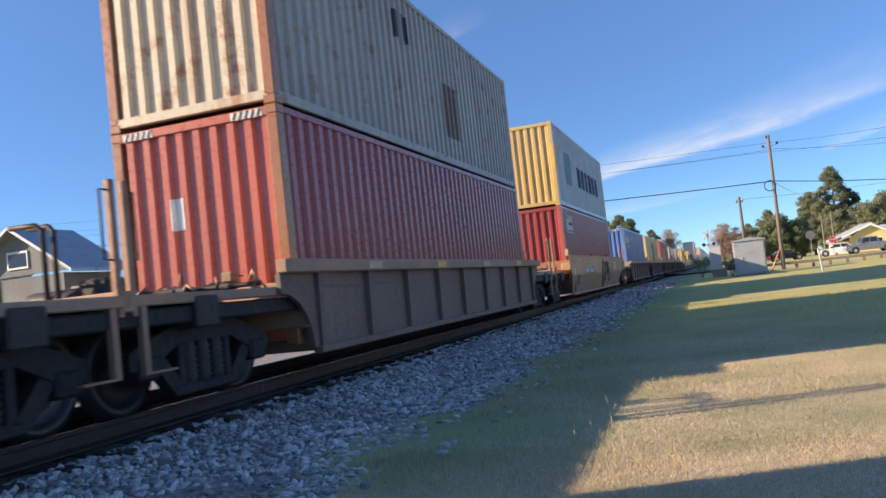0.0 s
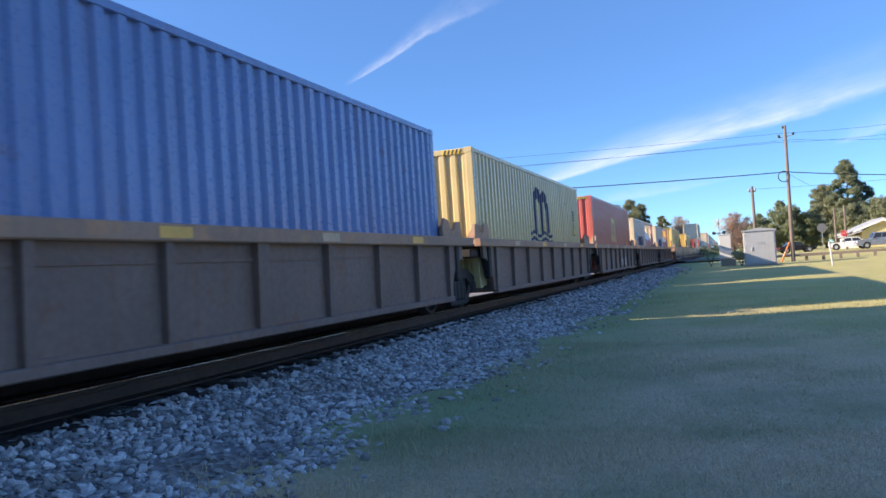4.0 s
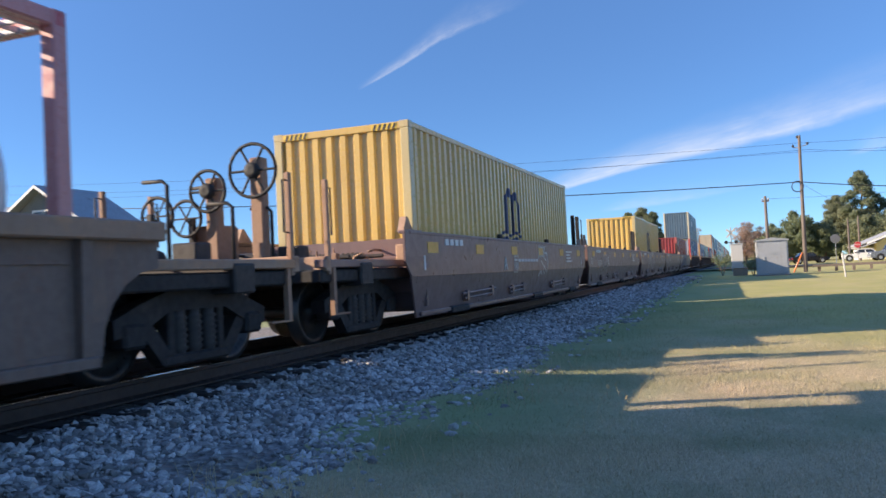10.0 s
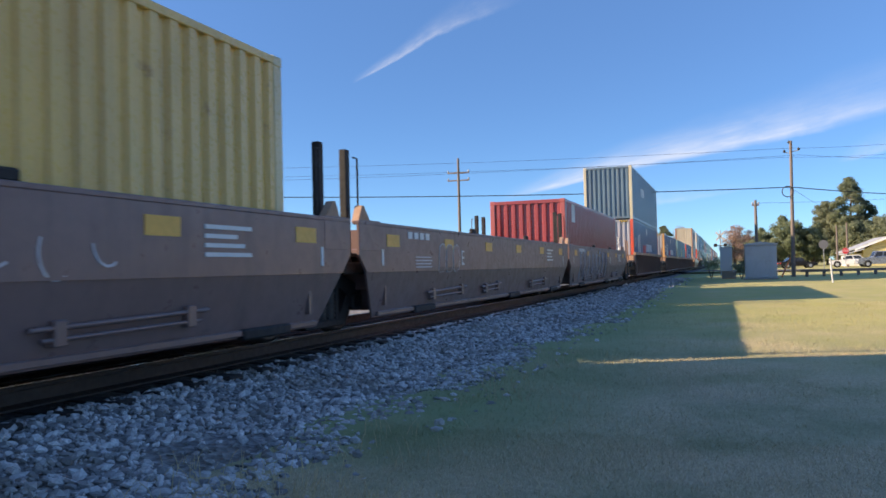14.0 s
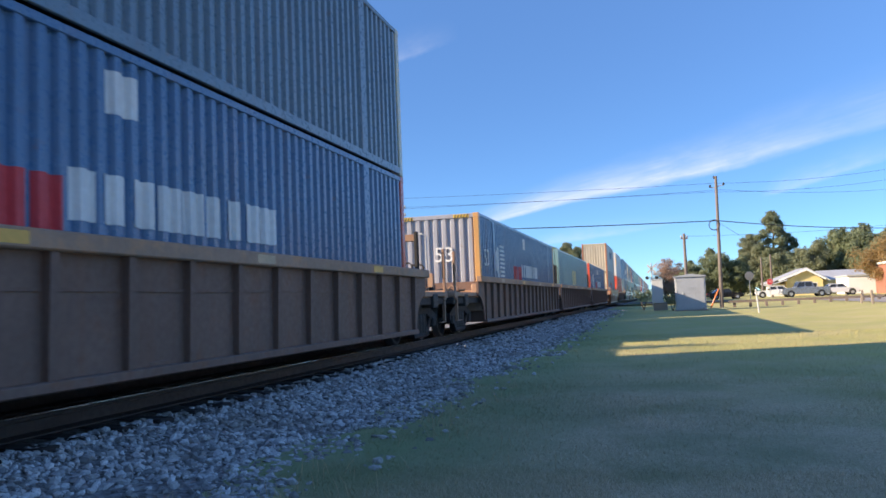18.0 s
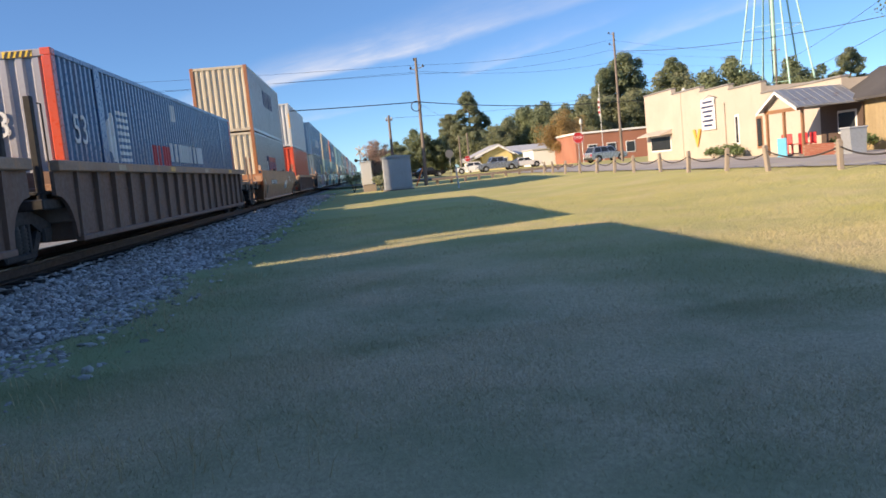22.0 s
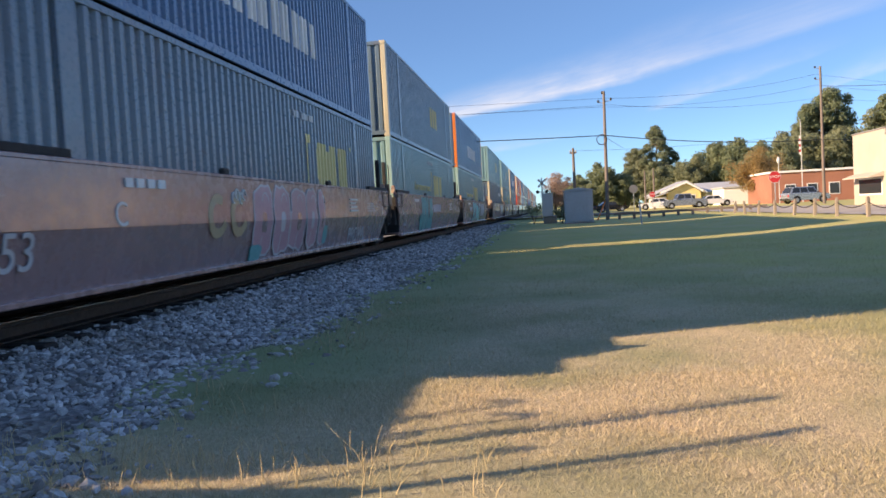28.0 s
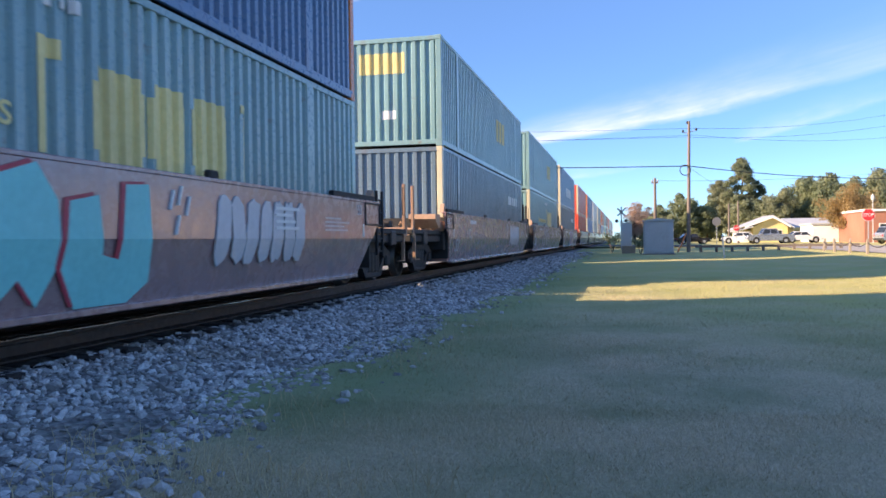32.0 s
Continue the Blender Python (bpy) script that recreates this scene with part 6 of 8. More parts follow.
        box(L53, hi, top, (POST_WHITE, POST_ORANGE, None)[i % 3], "long container stacked far along the train", y, TOP_Z)
        y += 18.9


consist()


# ---- beside the track: cabinets, poles, wires ----
pole_wood = paint("weathered utility pole wood", (0.19, 0.155, 0.13), 0.85, var=0.2, streak=0.3)
galv = paint("dull galvanised steel", (0.42, 0.44, 0.45), 0.5, 0.5, var=0.08)
cab_silver = paint("silver-grey painted cabinet", (0.40, 0.42, 0.44), 0.45, 0.15, var=0.07, dirt=(0.28, 0.27, 0.25), streak=0.2)
white_paint = paint("white painted metal", (0.56, 0.56, 0.54), 0.5, var=0.06)
wire_black = paint("black cable", (0.025, 0.025, 0.028), 0.6)
concrete = paint("weathered concrete", (0.30, 0.25, 0.20), 0.9, var=0.15, fine=30, dirt=(0.22, 0.20, 0.17))
sign_red = paint("red sign sheet", (0.50, 0.03, 0.035), 0.4, var=0.06)
# galvanised grey taken darker, since the sign's back is in shade
sign_back = paint("grey sign back, darkened as shaded", (0.17, 0.175, 0.18), 0.6, 0.3, var=0.1)
glass_dark = paint("dark window glass", (0.03, 0.035, 0.04), 0.08, 0.0, var=0.05, bumpy=0.0)
stucco = paint("cream painted stucco", (0.47, 0.41, 0.34), 0.9, var=0.09, big=0.4, fine=25, dirt=(0.40, 0.33, 0.26), streak=0.25)
roof_tar = paint("grey roofing", (0.22, 0.21, 0.20), 0.9)
board_tan = paint("tan painted boards", (0.36, 0.28, 0.16), 0.8, var=0.12, streak=0.35, dirt=(0.25, 0.19, 0.11), vary=0.25)
shingle = paint("dark asphalt shingles", (0.075, 0.07, 0.068), 0.95, var=0.2, fine=40)
tin = paint("grey corrugated tin", (0.38, 0.39, 0.40), 0.4, 0.6, var=0.1, dirt=RUST)
# brown back wall, darkened for the shade under the porch roof
shade_brown = paint("brown boards, porch shade in the colour", (0.09, 0.06, 0.045), 0.8, var=0.2, streak=0.2)
door_brown = paint("brown painted door", (0.27, 0.14, 0.07), 0.6, streak=0.2)
brick_red = paint("red brick", (0.30, 0.10, 0.06), 0.9, var=0.2, fine=20, vary=0.4)
brick_wall = paint("red brick wall", (0.33, 0.145, 0.095), 0.9, var=0.15, big=0.3, fine=12)
yellow_wall = paint("pale yellow siding", (0.62, 0.52, 0.24), 0.8, var=0.05)
trim_white = paint("white trim", (0.75, 0.75, 0.73), 0.6, var=0.04)
roof_pale = paint("pale grey metal roof", (0.50, 0.51, 0.52), 0.5, 0.2, var=0.06)
car_silver = paint("silver car paint", (0.45, 0.47, 0.49), 0.25, 0.6, var=0.03, bumpy=0.0)
car_pale = paint("grey-blue truck paint", (0.30, 0.33, 0.38), 0.25, 0.5, var=0.03, bumpy=0.0)
car_black = paint("black car paint", (0.02, 0.02, 0.022), 0.2, 0.2, var=0.03, bumpy=0.0)
car_white = paint("white car paint", (0.70, 0.70, 0.70), 0.25, 0.0, var=0.03, bumpy=0.0)
tower_white = paint("white tank paint", (0.74, 0.74, 0.72), 0.5, var=0.05, dirt=(0.55, 0.53, 0.48), streak=0.2)
tower_green = paint("pale green tower paint", (0.36, 0.58, 0.50), 0.5, var=0.06)


def base(x, y):
    return (x, y, ground_z(x, y))


def signal_cabinet():
    ob = thing("signal_cabinet", "silver-grey railway signal cabinet on the lawn by the track", "cabinet", base(1.97, 52.0))
    part("body", Mb().box(-0.90, 0.0, 0.06, 0.90, 1.7, 2.10, 0.02), cab_silver, ob)
    part("roof", Mb().prism([(-0.97, 2.10), (0.97, 2.10), (0.97, 2.16), (0, 2.30), (-0.97, 2.16)], 1, -0.08, 1.78), cab_silver, ob)
    part("plinth", Mb().box(-1.0, -0.1, -0.3, 1.0, 1.8, 0.06), concrete, ob)
    part("door", Mb().box(-0.82, -0.025, 0.14, 0.82, 0.0, 2.02, 0.01), cab_silver, ob)
    part("latch", Mb().box(-0.50, -0.06, 0.92, -0.40, -0.02, 1.16, 0.01), galv, ob)
    part("nameplate", Mb().box(-0.12, -0.032, 1.25, 0.28, -0.024, 1.45), galv, ob)
    for x in (-0.81, 0.81):
        for z in (0.4, 1.1, 1.8):
            part("hinge", Mb().box(x - 0.02, -0.04, z, x + 0.02, -0.02, z + 0.14), galv, ob)


def small_cabinet():
    ob = thing("relay_box", "white relay box on a concrete foot beside the track", "cabinet", base(0.04, 56.0))
    part("body", Mb().box(-0.42, 0, 0.5, 0.32, 0.6, 2.05, 0.02), white_paint, ob)
    part("lid", Mb().box(-0.46, -0.04, 2.05, 0.36, 0.64, 2.10, 0.01), white_paint, ob)
    part("foot", Mb().box(-0.36, 0.05, -0.2, 0.55, 0.6, 0.5, 0.03), concrete, ob)


def marker_post():
    ob = thing("marker_post", "slim white marker post in the grass", "post", base(4.95, 44.3))
    mb = Mb().tube((0.05, 0, -0.1), (-0.05, 0, 1.18), 0.045, n=8)
    part("post", mb, white_paint, ob)
    part("cap", Mb().lathe([(1.18, 0.045), (1.22, 0.02)], 8, 2, (-0.05, 0, 0)), white_paint, ob)


def utility_pole(x, y, h, label, arms=(), ring=None, lean=0.0, guard=False, brackets=()):
    ob = thing("utility_pole", label, "utility pole", base(x, y))
    part("pole", Mb().tube((0, 0, -0.5), (lean, 0, h), 0.145, 0.09, 12), pole_wood, ob)
    for z, side in brackets:
        arm = part("bracket", Mb().tube((lean, 0, z), (lean + side, 0, z + 0.08), 0.03, n=6), galv, ob)
        part("insulator", Mb().lathe([(0, 0.03), (0.05, 0.08), (0.14, 0.08), (0.2, 0.03)], 8, 2, (lean + side, 0, z + 0.06)), wire_black, arm)
    for z, w in arms:
        part("crossarm", Mb().box(lean - w, -0.05, z, lean + w, 0.05, z + 0.10, 0.01), pole_wood, ob)
        for s in (-1, 1):
            part("insulator", Mb().lathe([(0, 0.03), (0.05, 0.07), (0.12, 0.07), (0.16, 0.03)], 8, 2, (lean + s * (w - 0.06), 0, z + 0.10)), galv, ob)
    if ring:
        mb = Mb()
        n = 20
        pts = [(lean - 0.3 + 0.36 * math.cos(k * 2 * math.pi / n), -0.22, ring + 0.36 * math.sin(k * 2 * math.pi / n)) for k in range(n + 1)]
        mb.path(pts, 0.035, 5)
        part("cable_coil", mb, wire_black, ob, "black coil of spare cable")
    if guard:
        part("guy_guard", Mb().tube((-0.75, -0.4, 0), (-0.15, -0.1, 1.3), 0.05), orange_tape, ob, "orange and white guy-wire guard")
        part("guy_guard", Mb().tube((-0.62, -0.32, 0.3), (-0.47, -0.24, 0.62), 0.055), white_paint, ob)
    return ob


def wire(name, pts, r=0.022, sag=0.6):
    mb = Mb()
    for a, b in zip(pts, pts[1:]):
        a, b = Vector(a), Vector(b)
        q = [a.lerp(b, k / 12) - Vector((0, 0, sag * 4 * (k / 12) * (1 - k / 12))) for k in range(13)]
        mb.path(q, r, 4)
    single(name, mb, wire_black, "black overhead cable strung between poles", "cable", group="overhead cables")


signal_cabinet()
small_cabinet()
marker_post()
utility_pole(4.25, 59.0, 9.2, "tall wooden utility pole with a coil of cable", (), 5.75, 0.12, True, ((8.95, -0.12), (8.35, -0.42), (8.45, 0.48)))
utility_pole(2.06, 60.6, 5.4, "short wooden pole behind the signal cabinet", ((5.0, 0.25),))
utility_pole(24.3, 75.0, 12.1, "tall wooden utility pole by the shops", (), None, 0.02, False, ((11.9, -0.45), (10.9, -0.45)))
utility_pole(-19.7, 60.0, 9.8, "wooden utility pole beyond the train", ((8.6, 0.9), (8.0, 0.9)), 3.0)
utility_pole(29.6, 41.0, 7.0, "wooden pole behind the oak", ((6.4, 0.4),))
utility_pole(13.0, 110.0, 5.2, "slim pole by the road", ())
utility_pole(14.4, 112.0, 5.6, "slim pole by the road", ())
utility_pole(64.0, 120.0, 15.0, "wooden pole with grey transformers", ((14.0, 0.8),))
wire("phone_cable", [(-40, 44, 7.2), (4.35, 59, 6.55), (24.3, 75, 6.3), (60, 98, 7)], 0.03, 0.35)
for (a, b, c, d) in (((-60, 50, 10.9), (4.25, 59, 9.2), (23.9, 75, 12.05), (64, 120, 14.8)), ((-60, 50.5, 10.2), (3.95, 59, 8.6), (23.9, 75, 11.1), (64.5, 120, 13.9)), ((-60, 51, 9.7), (4.85, 59, 8.7), (24.3, 75, 10.0), (64, 120.5, 13.0))):
    wire("power_line", [a, b, c, d], 0.009, 0.5)
wire("service_cable", [(4.3, 59, 6.5), (14, 95, 5.8), (24.0, 130, 6.5)], 0.011, 0.5)
wire("service_cable", [(2.06, 60.6, 5.7), (24.3, 75, 7.0)], 0.009, 0.3)
wire("service_cable", [(64, 120, 10), (29.6, 41, 7.3)], 0.02, 0.5)
wire("service_cable", [(64, 120, 12.5), (29.6, 41, 9.2)], 0.02, 0.5)
wire("service_cable", [(24.3, 75, 11.0), (29.6, 41, 7.5)], 0.02, 0.6)


def crossing_signal(x, y, turn=0.0):
    ob = thing("crossing_signal", "railway crossing signal mast with lamps", "signal", base(x, y), turn)
    part("mast", Mb().tube((0, 0, 0), (0, 0, 3.9), 0.06), galv, ob)
    for a in (45, -45):
        o = part("crossbuck", Mb().box(-0.5, -0.02, -0.08, 0.5, 0.0, 0.08), white_paint, ob, at=(0, -0.08, 3.4))
        o.rotation_euler.y = radians(a)
    part("lamp_bar", Mb().box(-0.5, -0.05, 2.55, 0.5, 0.02, 2.63), galv, ob)
    for s in (-1, 1):
        part("lamp_hood", Mb().lathe([(-0.2, 0.15), (0.0, 0.16), (0.06, 0.13)], 14, 1, (s * 0.42, -0.05, 2.6)), blackhole, ob)


crossing_signal(-0.44, 75.0)
crossing_signal(-10.5, 90.0, 180)


def stop_sign(x, y, z, width, red=True, label="red octagonal stop sign on a steel post", word="STOP"):
    ob = thing("stop_sign", label, "road sign", base(x, y))
    zc = z - ground_z(x, y)
    part("post", Mb().box(-0.03, 0, -0.2, 0.03, 0.05, zc + width / 2, 0.005), galv, ob)
    r = width / 2 / math.cos(math.pi / 8)
    octo = lambda k: [(r * k * math.cos(math.pi / 8 + i * math.pi / 4), zc + r * k * math.sin(math.pi / 8 + i * math.pi / 4)) for i in range(8)]
    part("rim", Mb().prism(octo(1.0), 1, -0.012, 0.0), white_paint if red else sign_back, ob)
    part("plate", Mb().prism(octo(0.94), 1, -0.017, -0.012), sign_red if red else sign_back, ob)
    if word:
        part("word", words(word, width * 0.25, trim_white, 0.002), trim_white, ob, "white word STOP").matrix_basis = pose(0, -0.022, zc)


stop_sign(15.33, 57.0, 2.83, 0.78)
stop_sign(13.4, 106.0, 2.6, 0.75)
stop_sign(9.6, 92.0, 3.2, 0.9, False, "back of a grey octagonal sign on a post", "")


# ---- the chain fence along the street ----
def chain_fence():
    ob = thing("post_fence", "row of squat weathered posts joined by a drooping chain", "fence")
    ys = [13.4, 16.05, 19.0, 22.4, 25.4, 28.3, 31.4, 34.4, 37.4, 40.4, 43.4, 46.4, 49.4, 52.4]
    pm = shared("post", lambda m: m.box(-0.065, -0.065, -0.25, 0.065, 0.065, 0.70, 0.018).prism([(-0.065, 0.70), (0.065, 0.70), (0.03, 0.77), (-0.03, 0.77)], 1, -0.055, 0.055), concrete)
    rnd = random.Random(4)
    xs = []
    for y in ys:
        x = 11.6 + rnd.uniform(-0.08, 0.12)
        xs.append(x)
        o = part("post", pm, concrete, ob, at=base(x, y))
        o.rotation_euler = (rnd.uniform(-0.07, 0.07), rnd.uniform(-0.11, 0.11), rnd.uniform(-0.2, 0.2))
    for i in range(len(ys) - 1):
        a, b = Vector((xs[i], ys[i], ground_z(xs[i], ys[i]) + 0.58)), Vector((xs[i + 1], ys[i + 1], ground_z(xs[i + 1], ys[i + 1]) + 0.58))
        q = [a.lerp(b, k / 10) - Vector((0, 0, 0.22 * 4 * (k / 10) * (1 - k / 10))) for k in range(11)]
        part("chain", Mb().path(q, 0.022, 5), brake_grey, ob)
    return ob


chain_fence()


def low_rail_fence():
    """A low timber barrier in front of the crossing road."""
    ob = thing("timber_barrier", "low weathered timber rail barrier by the road", "fence")
    for i in range(10):
        x, y = 5.0 + i * 1.05, 58.0 + i * 0.25
        part("stub_post", Mb().box(x - 0.09, y - 0.09, ground_z(x, y) - 0.2, x + 0.09, y + 0.09, ground_z(x, y) + 0.42, 0.015), pole_wood, ob)
    part("rail", Mb().prism([(4.6, 0.80), (15.0, 0.83), (15.0, 1.0), (4.6, 0.97)], 1, 57.8, 57.9), pole_wood, ob)


low_rail_fence()


# ---- the shops ----
def store():
    ob = thing("store_building", "cream stucco shop with a stepped parapet", "building", (21.1, 0, 0.0))
    z0, depth = 0.5, 13.0
    steps = [(59.0, 53.6, 5.5), (53.6, 49.0, 5.12), (49.0, 45.0, 4.83), (45.0, 41.2, 4.55), (41.2, 34.0, 3.95)]
    for y1, y2, h in steps:
        part("wall", Mb().box(0, y2, z0, 0.3, y1, h - 0.10), stucco, ob)
        part("coping", Mb().box(-0.06, y2 - 0.02, h - 0.10, 0.36, y1 + 0.02, h, 0.02), roof_tar, ob)
    part("front_wall", Mb().box(0.3, 58.7, z0, depth, 59.0, 5.4), stucco, ob)
    part("rear_wall", Mb().box(0.3, 34.0, z0, depth, 34.3, 3.8), stucco, ob)
    part("side_wall", Mb().box(depth - 0.3, 34.3, z0, depth, 58.7, 3.8), stucco, ob)
    part("roof", Mb().box(0.3, 34.3, 3.5, depth - 0.3, 58.7, 3.62), roof_tar, ob)
    # windows, doors, sign
    for y1, y2, za, zb, nm in ((58.1, 54.2, 1.25, 2.4, "window"), (44.4, 43.9, 1.3, 3.0, "window"), (41.9, 41.2, 1.0, 2.7, "door")):
        w = part(nm, Mb().box(-0.03, y2, za, 0.0, y1, zb, 0.01), trim_white if nm == "window" else door_brown, ob)
        part("pane", Mb().box(-0.05, y2 + 0.12, za + 0.12, -0.031, y1 - 0.12, zb - 0.12), glass_dark, w)
    part("awning", Mb().prism([(0.0, 2.75), (-0.9, 2.45), (-0.9, 2.38), (0.0, 2.45)], 1, 53.9, 58.6), stucco, ob)
    part("pilaster", Mb().box(-0.06, 52.0, z0, 0.0, 52.25, 5.0), stucco, ob)
    part("downpipe", Mb().tube((-0.06, 45.6, z0), (-0.06, 45.6, 3.8), 0.05), stucco, ob)
    part("wall_lamp", Mb().path([(0, 46.6, 4.2), (-0.5, 46.6, 4.35), (-0.9, 46.5, 4.1)], 0.03), galv, ob)
    return ob


def shop_sign():
    ob = thing("shop_sign", "white wall sign with dark unreadable lines", "sign", (21.04, 0, 0))
    part("board", Mb().box(-0.06, 46.8, 2.35, 0, 48.7, 4.25, 0.01), trim_white, ob)
    for i, w in enumerate((1.4, 1.7, 1.5, 1.1, 1.6, 1.2)):
        part("text_bar", Mb().box(-0.066, 47.75 - w / 2, 3.95 - i * 0.28, -0.06, 47.75 + w / 2, 4.08 - i * 0.28), navy_mark, ob)
    v = thing("wall_ornament", "yellow painted wings ornament on the wall", "ornament", (21.04, 49.6, 0))
    for s in (-1, 1):
        part("wing", Mb().prism([(0, 1.35), (s * 0.62, 2.45), (s * 0.30, 2.5), (s * 0.02, 1.8)], 0, -0.06, 0), yellow_tape, v)


def porch():
    ob = thing("porch", "shop porch with a tin roof on wooden posts", "porch", (0, 0, 0))
    x0, x1, y0, y1, ym = 18.3, 21.04, 32.4, 35.6, 34.0
    for a, b in (((y0 - 0.15, 2.72), (ym, 3.55)), ((y1 + 0.15, 2.72), (ym, 3.55))):
        roof = part("gable_roof", Mb().prism([a, b, (b[0], b[1] - 0.06), (a[0], a[1] - 0.06)], 0, x0 - 0.3, x1), tin, ob)
        for i in range(9):
            x = x0 - 0.2 + i * 0.36
            part("seam", Mb().prism([(a[0], a[1] + 0.02), (b[0], b[1] + 0.02), (b[0], b[1] - 0.01), (a[0], a[1] - 0.01)], 0, x, x + 0.03), tin, roof)
    part("gable_panel", Mb().prism([(y0 + 0.1, 2.72), (y1 - 0.1, 2.72), (ym, 3.42)], 0, x0, x0 + 0.06), stucco, ob)
    part("fascia", Mb().prism([(y0 - 0.15, 2.66), (ym, 3.49), (ym, 3.37), (y0 - 0.15, 2.54)], 0, x0 - 0.32, x0 - 0.3).prism([(y1 + 0.15, 2.66), (ym, 3.49), (ym, 3.37), (y1 + 0.15, 2.54)], 0, x0 - 0.32, x0 - 0.3), trim_white, ob)
    for y in (y0 + 0.1, ym, y1 - 0.1):
        part("post", Mb().box(x0 + 0.02, y - 0.06, 0.55, x0 + 0.14, y + 0.06, 2.7, 0.01), door_brown, ob)
    part("beam", Mb().box(x0, y0, 2.56, x0 + 0.14, y1, 2.72), door_brown, ob)
    part("slab", Mb().box(x0 - 0.2, y0, 0.45, x1, y1, 0.72), concrete, ob)
    part("back_wall", Mb().box(21.0, y0, 0.72, 21.04, y1, 2.7), shade_brown, ob)
    w = part("window", Mb().box(20.96, 32.8, 1.4, 21.0, 34.2, 2.4, 0.01), trim_white, ob)
    part("pane", Mb().box(20.94, 32.9, 1.5, 20.96, 34.1, 2.3), glass_dark, w)
    # brick planter wall
    pl = thing("brick_planter", "low red brick wall in front of the porch", "wall", (18.0, 29.5, 0.5))
    bm_ = shared("brick", lambda m: m.box(-0.05, 0.004, 0.004, 0.05, 0.196, 0.062, 0.004), brick_red)
    for r in range(8):
        for c in range(11):
            part("brick", bm_, brick_red, pl, at=(0, c * 0.2 + (r % 2) * 0.1, 0.08 + r * 0.066))
    part("mortar_core", Mb().box(-0.04, 0.0, 0, 0.04, 2.3, 0.6), concrete, pl)
    for i, y in enumerate((32.7, 33.4, 34.6)):
        ch = thing("patio_chair", "red metal patio chair on the porch", "chair", (18.7, y, 0.72), 20 * i, group="porch chairs")
        part("seat", Mb().box(-0.24, -0.24, 0.40, 0.24, 0.24, 0.44, 0.01), sign_red, ch)
        part("backrest", Mb().box(0.2, -0.24, 0.44, 0.25, 0.24, 0.88, 0.02), sign_red, ch)
        for a in (-0.2, 0.2):
            for b in (-0.2, 0.2):
                part("leg", Mb().box(a - 0.02, b - 0.02, 0, a + 0.02, b + 0.02, 0.40), sign_red, ch)
    bn = thing("refuse_bin", "grey plastic refuse bin beside the porch", "bin", (18.2, 28.7, ground_z(18.2, 28.7)))
    part("body", Mb().prism([(-0.28, 0), (0.28, 0), (0.34, 0.95), (-0.34, 0.95)], 1, -0.3, 0.3), galv, bn)
    part("lid", Mb().box(-0.38, -0.34, 0.95, 0.38, 0.34, 1.02, 0.02), cab_silver, bn)
    sg = thing("sandwich_board", "pale blue notice board by the porch", "sign", (17.7, 33.0, ground_z(17.7, 33.0) - 0.07), 10)
    part("board", Mb().box(-0.03, -0.28, 0.05, 0.03, 0.28, 0.9, 0.01), sky_mark, sg)


